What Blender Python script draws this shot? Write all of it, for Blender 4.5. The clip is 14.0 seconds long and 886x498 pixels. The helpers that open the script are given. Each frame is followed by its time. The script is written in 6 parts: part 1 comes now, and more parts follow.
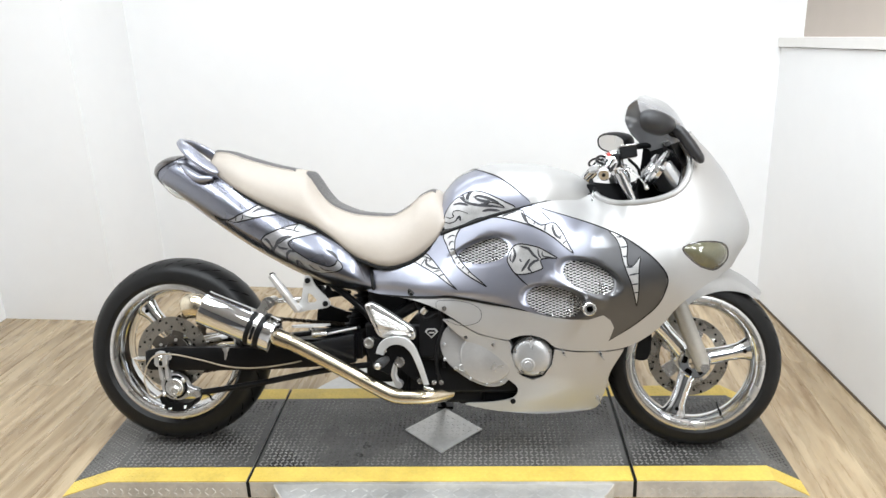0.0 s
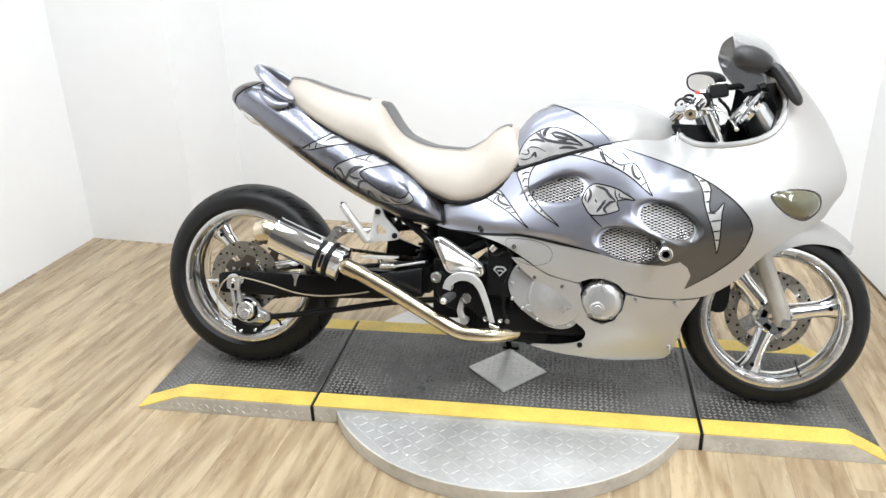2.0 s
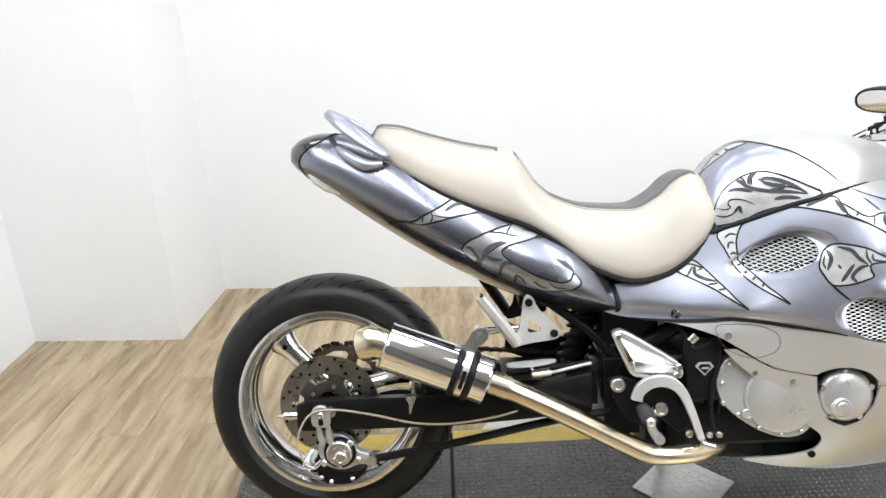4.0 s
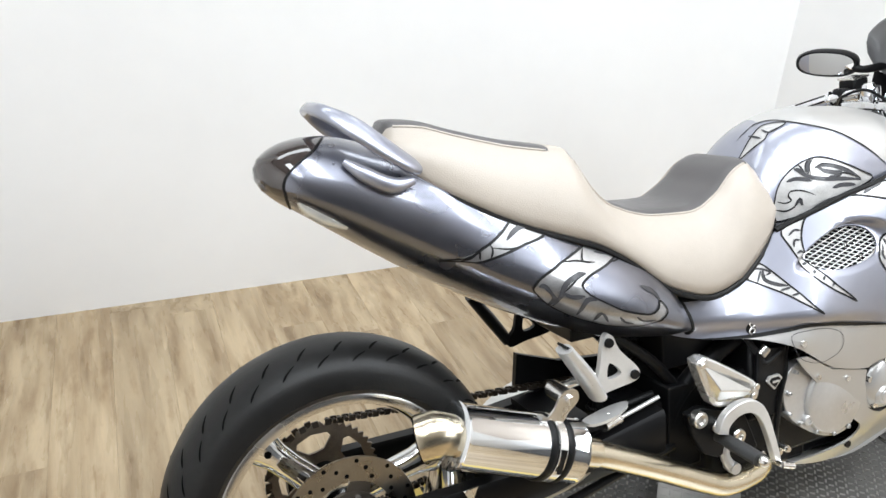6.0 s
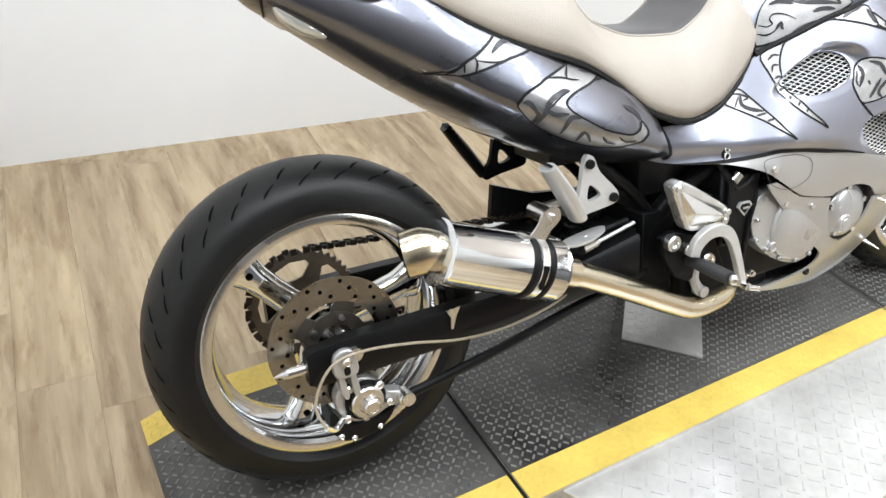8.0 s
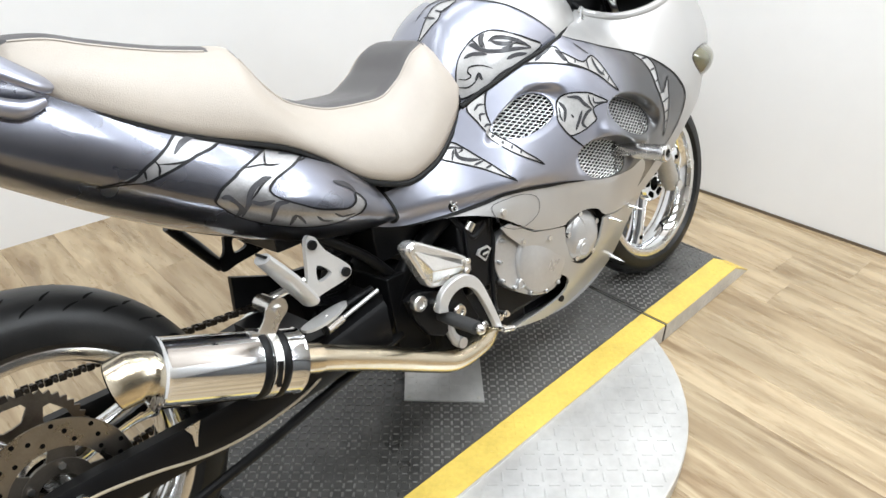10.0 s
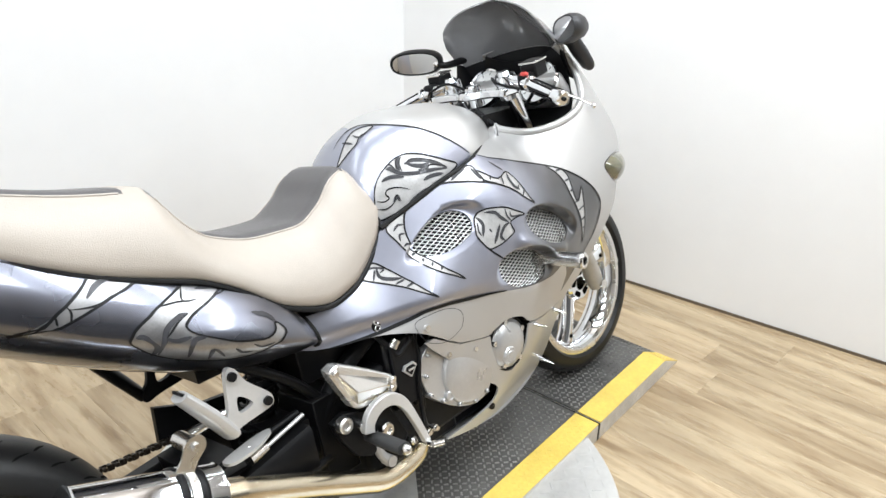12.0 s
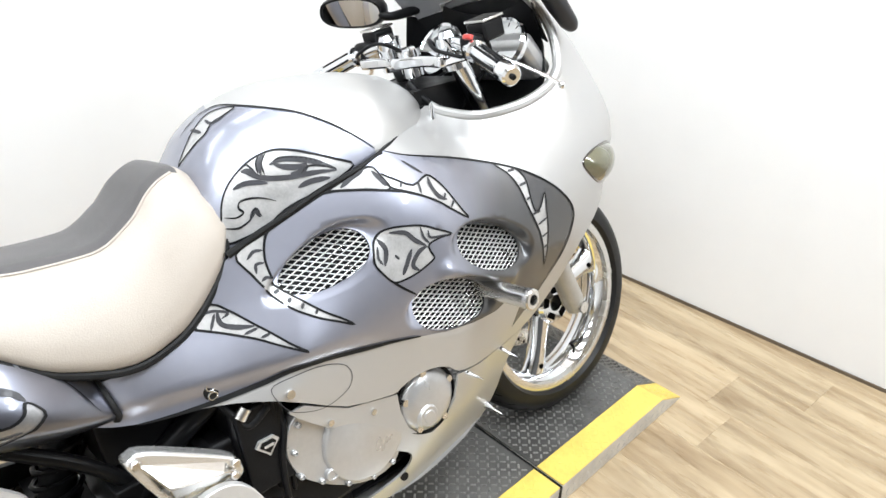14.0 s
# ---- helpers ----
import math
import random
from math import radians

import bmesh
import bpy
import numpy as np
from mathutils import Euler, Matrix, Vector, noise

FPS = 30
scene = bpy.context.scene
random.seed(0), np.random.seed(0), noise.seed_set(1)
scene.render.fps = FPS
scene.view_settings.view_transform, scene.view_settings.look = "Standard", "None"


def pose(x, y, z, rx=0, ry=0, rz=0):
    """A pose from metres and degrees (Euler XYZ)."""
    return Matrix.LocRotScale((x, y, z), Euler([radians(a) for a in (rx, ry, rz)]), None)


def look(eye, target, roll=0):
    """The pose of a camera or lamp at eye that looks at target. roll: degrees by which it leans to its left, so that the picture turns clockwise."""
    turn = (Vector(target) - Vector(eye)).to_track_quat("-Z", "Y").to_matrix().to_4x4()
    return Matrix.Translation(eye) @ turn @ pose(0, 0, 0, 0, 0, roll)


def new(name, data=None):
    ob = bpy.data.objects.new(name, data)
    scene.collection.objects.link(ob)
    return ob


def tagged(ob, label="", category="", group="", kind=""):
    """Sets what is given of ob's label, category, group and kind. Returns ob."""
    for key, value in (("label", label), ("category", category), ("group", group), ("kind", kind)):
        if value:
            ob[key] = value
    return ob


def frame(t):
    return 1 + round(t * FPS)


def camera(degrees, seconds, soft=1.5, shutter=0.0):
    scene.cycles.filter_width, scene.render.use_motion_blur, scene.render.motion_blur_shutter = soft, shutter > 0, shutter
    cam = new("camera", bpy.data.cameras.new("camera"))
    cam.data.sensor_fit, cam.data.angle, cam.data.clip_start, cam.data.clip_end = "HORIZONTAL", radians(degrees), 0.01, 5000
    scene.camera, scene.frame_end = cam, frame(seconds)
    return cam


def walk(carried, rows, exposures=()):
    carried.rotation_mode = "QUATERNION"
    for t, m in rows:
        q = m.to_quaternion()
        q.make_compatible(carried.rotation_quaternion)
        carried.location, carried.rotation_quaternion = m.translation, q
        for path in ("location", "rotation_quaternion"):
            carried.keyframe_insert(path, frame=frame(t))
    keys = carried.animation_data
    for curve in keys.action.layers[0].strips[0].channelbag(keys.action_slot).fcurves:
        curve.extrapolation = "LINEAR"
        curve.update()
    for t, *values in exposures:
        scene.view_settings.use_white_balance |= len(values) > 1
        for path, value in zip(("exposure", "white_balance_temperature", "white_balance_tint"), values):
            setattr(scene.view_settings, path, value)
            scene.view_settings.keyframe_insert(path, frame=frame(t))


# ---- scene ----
cam = camera(60.0, 14.0)
PATH = [
    (0, (0.196, -2.469, 1.616), (0.078, -0.579, 0.972), -2.3),
    (0.5, (0.202, -2.465, 1.608), (0.081, -0.576, 0.961), -2.5),
    (1, (0.199, -2.46, 1.608), (0.08, -0.574, 0.955), -2.7),
    (1.5, (0.229, -2.443, 1.624), (0.091, -0.564, 0.956), -3.9),
    (2, (0.208, -2.435, 1.564), (-0.105, -0.614, 0.797), -1.6),
    (2.2, (0.171, -2.411, 1.528), (-0.151, -0.603, 0.734), -1.0),
    (2.5, (0.063, -2.38, 1.544), (-0.11, -0.521, 0.828), -2.6),
    (3, (-0.15, -2.263, 1.552), (-0.259, -0.415, 0.794), -4.0),
    (3.5, (-0.371, -2.008, 1.508), (-0.511, -0.177, 0.714), -3.1),
    (4, (-0.612, -1.765, 1.513), (-0.623, 0.097, 0.783), -3.2),
    (4.2, (-0.696, -1.682, 1.533), (-0.565, 0.15, 0.742), -4.7),
    (6.3, (-1.326, -1.006, 1.52), (-0.473, 0.531, 0.567), 3.2),
    (6.5, (-1.346, -1.014, 1.5), (-0.477, 0.479, 0.493), 3.6),
    (7, (-1.364, -1.022, 1.44), (-0.512, 0.403, 0.323), 4.0),
    (7.2, (-1.371, -1.026, 1.412), (-0.533, 0.392, 0.278), 4.6),
    (9.3, (-1.234, -1.048, 1.408), (-0.182, 0.204, 0.256), 3.4),
    (9.5, (-1.209, -1.059, 1.419), (-0.104, 0.173, 0.295), 3.1),
    (10, (-1.14, -1.088, 1.453), (0.093, 0.083, 0.399), 1.5),
    (10.5, (-1.108, -1.1, 1.484), (0.175, 0.075, 0.497), 0.9),
    (11, (-1.098, -1.106, 1.508), (0.227, 0.068, 0.577), 0.9),
    (11.5, (-1.094, -1.118, 1.519), (0.255, 0.062, 0.631), 0.7),
    (12, (-1.089, -1.13, 1.542), (0.299, 0.02, 0.676), 0.9),
    (12.5, (-0.99, -1.127, 1.518), (0.334, 0.039, 0.576), 0.1),
    (13, (-0.796, -1.137, 1.505), (0.467, 0.1, 0.568), -1.1),
    (13.5, (-0.659, -1.149, 1.513), (0.511, 0.152, 0.544), -0.9),
    (14, (-0.472, -1.002, 1.482), (0.754, 0.205, 0.463), 1.7),
]
walk(cam, [(t, look(eye, target, roll)) for t, eye, target, roll in PATH],
     [(0, -0.15), (1, -0.1), (2.5, -0.05), (3.5, -0.08), (4.2, -0.08), (6.5, -0.17), (9.5, -0.12), (10.5, -0.22), (11.5, -0.17), (12.5, -0.15), (13.5, -0.02), (14, 0.02)])
from mathutils.geometry import delaunay_2d_cdt

# ---------------------------------------------------------------- light
world = bpy.data.worlds.new("world")
scene.world = world
world.use_nodes = True
world.node_tree.nodes["Background"].inputs[0].default_value = (0.95, 0.97, 1.0, 1)
world.node_tree.nodes["Background"].inputs[1].default_value = 0.3


def overhead_lamp(x, y, turn, length=1.5, power=26.0, wide=0.3):
    """A lamp in the shape of a ceiling tube, which shines down; used for tubes and added fills."""
    lamp = bpy.data.lights.new("tube_and_fill", "AREA")
    lamp.shape, lamp.size, lamp.size_y, lamp.energy = "RECTANGLE", wide, length, power
    lamp.color = (0.885, 0.945, 1.0)
    ob = new("ceiling_tube_lamp", lamp)
    ob.matrix_world = pose(x, y, 2.84, 0, 0, turn)
    return ob


# the last two, front right, are unseen fills added to brighten the fairing
for lx, ly, turn in ((-1.7, -0.7, 0), (-0.9, -0.7, 0), (-0.1, -0.7, 0), (0.7, -0.7, 0), (1.4, -0.7, 0), (-1.1, 0.95, 90), (0.75, 0.85, 90), (1.4, -2.3, 0), (1.6, -3.9, 0)):
    overhead_lamp(lx, ly, turn, power=12.0 if ly > 0 else 28.0 if ly > -1 else 48.0, wide=0.34)

# ---------------------------------------------------------------- materials


def mat(name, color, rough=0.5, metal=0.0, var=0.12, scale=6.0, bump=0.0, bscale=120.0, coat=0.0, rvar=0.08, rand=0.0, stretch=(1, 1, 1), island=0.0, spec=0.5):
    """A surface with colour and gloss that vary at two scales, and fine relief."""
    m = bpy.data.materials.new(name)
    m.use_nodes = True
    nt = m.node_tree
    b = nt.nodes["Principled BSDF"]
    tc, mp = nt.nodes.new("ShaderNodeTexCoord"), nt.nodes.new("ShaderNodeMapping")
    mp.inputs["Scale"].default_value = stretch
    nt.links.new(tc.outputs["Object"], mp.inputs["Vector"])
    big, fine = nt.nodes.new("ShaderNodeTexNoise"), nt.nodes.new("ShaderNodeTexNoise")
    big.inputs["Scale"].default_value, fine.inputs["Scale"].default_value = scale, scale * 9
    big.inputs["Detail"].default_value, fine.inputs["Detail"].default_value = 4, 3
    add = nt.nodes.new("ShaderNodeMath")
    add.operation = "MULTIPLY_ADD"
    add.inputs[1].default_value = 0.45
    for n in (big, fine):
        nt.links.new(mp.outputs[0], n.inputs["Vector"])
    nt.links.new(fine.outputs["Fac"], add.inputs[0])
    nt.links.new(big.outputs["Fac"], add.inputs[2])
    ramp = nt.nodes.new("ShaderNodeMapRange")
    ramp.inputs["From Min"].default_value, ramp.inputs["From Max"].default_value = 0.4, 1.05
    ramp.inputs["To Min"].default_value, ramp.inputs["To Max"].default_value = 1 - var, 1 + var
    nt.links.new(add.outputs[0], ramp.inputs["Value"])
    last = ramp.outputs[0]
    if rand or island:
        info = nt.nodes.new("ShaderNodeObjectInfo" if rand else "ShaderNodeNewGeometry")
        mr = nt.nodes.new("ShaderNodeMapRange")
        k = rand or island
        mr.inputs["To Min"].default_value, mr.inputs["To Max"].default_value = 1 - k, 1 + k
        nt.links.new(info.outputs["Random" if rand else "Random Per Island"], mr.inputs["Value"])
        mul = nt.nodes.new("ShaderNodeMath")
        mul.operation = "MULTIPLY"
        nt.links.new(last, mul.inputs[0])
        nt.links.new(mr.outputs[0], mul.inputs[1])
        last = mul.outputs[0]
    vm = nt.nodes.new("ShaderNodeVectorMath")
    vm.operation = "SCALE"
    vm.inputs[0].default_value = color
    nt.links.new(last, vm.inputs["Scale"])
    nt.links.new(vm.outputs[0], b.inputs["Base Color"])
    rr = nt.nodes.new("ShaderNodeMapRange")
    rr.inputs["From Min"].default_value, rr.inputs["From Max"].default_value = 0.3, 0.7
    rr.inputs["To Min"].default_value, rr.inputs["To Max"].default_value = max(0.02, rough - rvar), min(1, rough + rvar)
    nt.links.new(big.outputs["Fac"], rr.inputs["Value"])
    nt.links.new(rr.outputs[0], b.inputs["Roughness"])
    b.inputs["Metallic"].default_value = metal
    b.inputs["Coat Weight"].default_value = coat
    b.inputs["Coat Roughness"].default_value = 0.06
    b.inputs["Specular IOR Level"].default_value = spec
    if bump:
        bn, bp = nt.nodes.new("ShaderNodeTexNoise"), nt.nodes.new("ShaderNodeBump")
        bn.inputs["Scale"].default_value, bn.inputs["Detail"].default_value = bscale, 3
        bp.inputs["Strength"].default_value, bp.inputs["Distance"].default_value = bump, 0.002
        nt.links.new(mp.outputs[0], bn.inputs["Vector"])
        nt.links.new(bn.outputs["Fac"], bp.inputs["Height"])
        nt.links.new(bp.outputs[0], b.inputs["Normal"])
    return m


def wood(name):
    """Light oak planks: long grain, darker streaks and knots, and each plank its own tone."""
    m = mat(name, (0.42, 0.332, 0.216), 0.29, 0, 0.16, 3.0, 0.15, 90, rand=0.09, stretch=(9, 0.8, 1))
    nt = m.node_tree
    b = nt.nodes["Principled BSDF"]
    src = b.inputs["Base Color"].links[0].from_socket
    tc, mp, n2, info = (nt.nodes.new(k) for k in ("ShaderNodeTexCoord", "ShaderNodeMapping", "ShaderNodeTexNoise", "ShaderNodeObjectInfo"))
    off = nt.nodes.new("ShaderNodeVectorMath")
    off.operation = "SCALE"
    off.inputs[0].default_value = (7, 13, 5)
    nt.links.new(info.outputs["Random"], off.inputs["Scale"])
    nt.links.new(tc.outputs["Object"], mp.inputs["Vector"])
    nt.links.new(off.outputs[0], mp.inputs["Location"])
    mp.inputs["Scale"].default_value = (8, 0.9, 1)
    n2.inputs["Scale"].default_value, n2.inputs["Detail"].default_value, n2.inputs["Distortion"].default_value = 2.2, 5, 0.6
    nt.links.new(mp.outputs[0], n2.inputs["Vector"])
    ramp = nt.nodes.new("ShaderNodeValToRGB")
    ramp.color_ramp.elements[0].position, ramp.color_ramp.elements[0].color = 0.3, (0.52, 0.43, 0.34, 1)
    ramp.color_ramp.elements[1].position, ramp.color_ramp.elements[1].color = 0.62, (1.12, 1.1, 1.07, 1)
    nt.links.new(n2.outputs["Fac"], ramp.inputs["Fac"])
    mix = nt.nodes.new("ShaderNodeMix")
    mix.data_type, mix.blend_type = "RGBA", "MULTIPLY"
    mix.inputs["Factor"].default_value = 0.85
    nt.links.new(src, mix.inputs["A"])
    nt.links.new(ramp.outputs[0], mix.inputs["B"])
    # short dark flecks along the grain
    mp3, n3, ramp3, mix3 = (nt.nodes.new(k) for k in ("ShaderNodeMapping", "ShaderNodeTexNoise", "ShaderNodeValToRGB", "ShaderNodeMix"))
    mp3.inputs["Scale"].default_value = (30, 7, 1)
    nt.links.new(tc.outputs["Object"], mp3.inputs["Vector"])
    nt.links.new(off.outputs[0], mp3.inputs["Location"])
    nt.links.new(mp3.outputs[0], n3.inputs["Vector"])
    n3.inputs["Scale"].default_value, n3.inputs["Detail"].default_value, n3.inputs["Roughness"].default_value = 1.0, 4, 0.65
    ramp3.color_ramp.elements[0].position, ramp3.color_ramp.elements[0].color = 0.34, (0.56, 0.46, 0.36, 1)
    ramp3.color_ramp.elements[1].position, ramp3.color_ramp.elements[1].color = 0.47, (1, 1, 1, 1)
    nt.links.new(n3.outputs["Fac"], ramp3.inputs["Fac"])
    mix3.data_type, mix3.blend_type = "RGBA", "MULTIPLY"
    mix3.inputs["Factor"].default_value = 0.45
    nt.links.new(mix.outputs["Result"], mix3.inputs["A"])
    nt.links.new(ramp3.outputs[0], mix3.inputs["B"])
    nt.links.new(mix3.outputs["Result"], b.inputs["Base Color"])
    return m


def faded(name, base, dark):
    """A copy of a paint that runs into a darker tone along the fairing, towards its front and lower edge."""
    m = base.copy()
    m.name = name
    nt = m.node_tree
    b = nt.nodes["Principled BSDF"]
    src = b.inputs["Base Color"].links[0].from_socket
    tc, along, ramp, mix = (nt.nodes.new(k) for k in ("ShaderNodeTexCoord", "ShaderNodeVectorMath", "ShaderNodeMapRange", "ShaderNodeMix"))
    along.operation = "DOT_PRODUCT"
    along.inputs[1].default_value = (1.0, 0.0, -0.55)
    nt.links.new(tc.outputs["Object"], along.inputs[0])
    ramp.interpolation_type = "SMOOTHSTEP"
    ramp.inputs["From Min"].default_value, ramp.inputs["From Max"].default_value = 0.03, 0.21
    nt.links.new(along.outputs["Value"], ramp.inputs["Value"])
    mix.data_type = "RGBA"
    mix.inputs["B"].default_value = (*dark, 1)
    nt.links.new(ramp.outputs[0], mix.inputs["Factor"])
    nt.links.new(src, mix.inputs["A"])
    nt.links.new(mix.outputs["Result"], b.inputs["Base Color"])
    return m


WALL = mat("white_wall_paint", (0.83, 0.828, 0.825), 0.6, 0, 0.025, 1.2, 0.05, 260)
BEIGE = mat("beige_upper_wall", (0.43, 0.375, 0.325), 0.7, 0, 0.05, 1.5, 0.05, 200)
TRIM = mat("white_trim", (0.74, 0.72, 0.69), 0.5, 0, 0.04, 3)
GREYWALL = mat("grey_wall", (0.12, 0.12, 0.122), 0.7, 0, 0.08, 1.5, 0.05, 200)
CEIL = mat("grey_ceiling", (0.5, 0.5, 0.5), 0.8, 0, 0.05, 1.5)
WOOD = wood("light_oak_planks")
SUBFLOOR = mat("subfloor", (0.12, 0.09, 0.06), 0.8)
MAT_WORN = mat("worn_tread_tops", (0.19, 0.184, 0.174), 0.3, 0.15, 0.95, 4.0, 0.2, 180)
MAT_RUBBER = mat("black_tread_mat", (0.066, 0.064, 0.06), 0.33, 0.0, 0.85, 2.6, 0.3, 140)
YELLOW = mat("yellow_floor_paint", (0.66, 0.48, 0.1), 0.42, 0, 0.22, 9, 0.15, 160)
TREAD = mat("aluminium_tread_plate", (0.56, 0.555, 0.54), 0.36, 0.55, 0.2, 5, 0.1, 200)
STEEL = mat("worn_platform_steel", (0.58, 0.56, 0.52), 0.4, 0.3, 0.3, 6, 0.15, 160)
TYRE = mat("tyre_rubber", (0.009, 0.0088, 0.0086), 0.4, 0, 0.3, 7, 0.14, 220, spec=0.24)
# near-black for the shade inside grooves, holes and slots that aren't cut
HOLLOW_SHADE = mat("hollow_shade", (0.003, 0.003, 0.003), 0.9, spec=0.05)
CHROME = mat("chrome", (0.8, 0.815, 0.835), 0.07, 1, 0.04, 7, 0, rvar=0.03)
ALU = mat("polished_aluminium", (0.72, 0.71, 0.69), 0.24, 1, 0.08, 9, 0.06, 220)
CASTALU = mat("cast_aluminium", (0.5, 0.495, 0.49), 0.34, 0.65, 0.1, 12, 0.12, 320)
PIPE = mat("heat_gilded_steel", (0.66, 0.585, 0.45), 0.23, 1, 0.12, 6, 0, rvar=0.05)
DISC = mat("brake_disc_steel", (0.34, 0.315, 0.275), 0.3, 1.0, 0.15, 30, 0.05, 400)
SILVER = mat("pearl_silver_paint", (0.455, 0.448, 0.438), 0.39, 0.5, 0.02, 5, coat=0.35, rvar=0.03)
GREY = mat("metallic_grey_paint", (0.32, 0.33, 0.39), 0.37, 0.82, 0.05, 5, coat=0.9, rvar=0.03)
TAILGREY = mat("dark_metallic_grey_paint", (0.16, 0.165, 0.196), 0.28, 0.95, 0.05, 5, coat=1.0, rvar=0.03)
LIGHTGREY = mat("light_silver_art_paint", (0.47, 0.465, 0.46), 0.36, 0.45, 0.25, 26, coat=0.35, rvar=0.03)
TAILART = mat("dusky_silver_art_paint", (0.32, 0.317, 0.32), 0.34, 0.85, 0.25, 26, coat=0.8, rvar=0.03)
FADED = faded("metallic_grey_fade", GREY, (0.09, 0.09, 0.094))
INK = mat("black_pinstripe", (0.006, 0.006, 0.007), 0.4, 0, spec=0.25)
SMOKE = mat("airbrushed_grey", (0.045, 0.045, 0.05), 0.42, 0.1, 0.35, 40, coat=0.15, spec=0.3)
CREAM = mat("cream_vinyl", (0.415, 0.368, 0.318), 0.36, 0, 0.05, 7, 0.25, 420)
SEATTOP = mat("grey_vinyl", (0.085, 0.08, 0.08), 0.4, 0, 0.1, 9, 0.3, 420)
PIPING = mat("dark_seat_edge", (0.008, 0.008, 0.008), 0.5, spec=0.2)
BLACK = mat("black_plastic", (0.006, 0.006, 0.0065), 0.42, 0, 0.2, 12, 0.08, 260, spec=0.18)
FRAME = mat("black_frame_enamel", (0.006, 0.006, 0.0065), 0.36, 0, 0.2, 9, spec=0.18)
ENGINE = mat("black_engine", (0.005, 0.005, 0.0055), 0.42, 0, 0.4, 16, 0.2, 240, spec=0.18)
CHAIN = mat("oily_chain", (0.045, 0.035, 0.026), 0.4, 0.7, 0.3, 60)
RED = mat("red_switch", (0.55, 0.06, 0.05), 0.35)
HOSE = mat("clear_brown_hose", (0.42, 0.36, 0.27), 0.3, 0, 0.1, 20, coat=0.5)
DIAL = mat("white_dial_face", (0.75, 0.75, 0.74), 0.35)
SMOKED = mat("smoked_lens", (0.03, 0.022, 0.02), 0.1, 0, 0.15, 5, coat=1.0)
SCREEN = mat("tinted_windscreen", (0.2, 0.2, 0.206), 0.16, 0, 0.1, 4, coat=1.0)
MESH = mat("bright_mesh_metal", (0.7, 0.7, 0.69), 0.32, 0.8, 0.05, 20)
CARRIER = mat("brown_disc_carrier", (0.09, 0.078, 0.065), 0.4, 0.7, 0.25, 30)
RUSTY = mat("oily_sprocket", (0.16, 0.13, 0.1), 0.4, 0.7, 0.3, 40)
LAMP = mat("yellowed_lamp_lens", (0.125, 0.12, 0.075), 0.1, 0.1, 0.25, 14, coat=1.0)
CLEAR = mat("clear_lens", (0.7, 0.7, 0.66), 0.12, 0.5, 0.1, 40, coat=1.0)
SATIN = mat("satin_aluminium", (0.62, 0.615, 0.605), 0.4, 0.55, 0.08, 12, 0.08, 260)
FORKLEG = mat("dull_fork_leg", (0.42, 0.4, 0.36), 0.42, 0.4, 0.15, 9, 0.08, 240)
BRIGHT = mat("buffed_aluminium", (0.74, 0.73, 0.71), 0.26, 0.75, 0.1, 9, 0.08, 160)
MIRROR = mat("mirror_glass", (0.9, 0.9, 0.9), 0.02, 1, 0.0, rvar=0.0)
BOOT = mat("grey_rubber_boot", (0.025, 0.025, 0.027), 0.45, 0, 0.2, 14, 0.1, 240)
PEGRUBBER = mat("peg_rubber", (0.03, 0.03, 0.03), 0.6, 0, 0.2, 20, 0.3, 200)

# ---------------------------------------------------------------- mesh helpers


def part(name, bm, material, parent=None, label="", smooth=35.0, thick=0.0, bevel=0.0):
    """Links a bmesh as one mesh object under a thing or a part."""
    me = bpy.data.meshes.new(name)
    bmesh.ops.recalc_face_normals(bm, faces=bm.faces)
    bm.to_mesh(me)
    bm.free()
    for m in material if isinstance(material, (list, tuple)) else (material,):
        me.materials.append(m)
    ob = new(name, me)
    if parent:
        ob.parent = parent
    if label:
        ob["label"] = label
    if smooth:
        me.shade_smooth()
        me.set_sharp_from_angle(angle=radians(smooth))
    if thick:
        md = ob.modifiers.new("thickness", "SOLIDIFY")
        md.thickness, md.offset = thick, 0
        ob.modifiers.new("hard_rim", "EDGE_SPLIT").split_angle = radians(55)
    if bevel:
        md = ob.modifiers.new("worn_edge", "BEVEL")
        md.width, md.segments, md.limit_method = bevel, 2, "ANGLE"
    return ob


def spl(pts, closed=False, n=6):
    """A smooth curve through the points (Catmull-Rom), as a list of tuples."""
    p = [Vector(q) for q in pts]
    out, k = [], len(p)
    for i in range(k if closed else k - 1):
        a, b, c, d = (p[(i - 1) % k], p[i], p[(i + 1) % k], p[(i + 2) % k]) if closed else (p[max(i - 1, 0)], p[i], p[i + 1], p[min(i + 2, k - 1)])
        for j in range(n):
            t = j / n
            out.append(0.5 * (2 * b + (c - a) * t + (2 * a - 5 * b + 4 * c - d) * t * t + (3 * b - a - 3 * c + d) * t ** 3))
    if not closed:
        out.append(p[-1])
    return out


def box(bm, c, s, m=None):
    """A box of size s round c, turned by the matrix m."""
    mm = Matrix.Translation(c) @ (m or Matrix()) @ Matrix.Diagonal((*s, 1))
    return bmesh.ops.create_cube(bm, size=1, matrix=mm)["verts"]


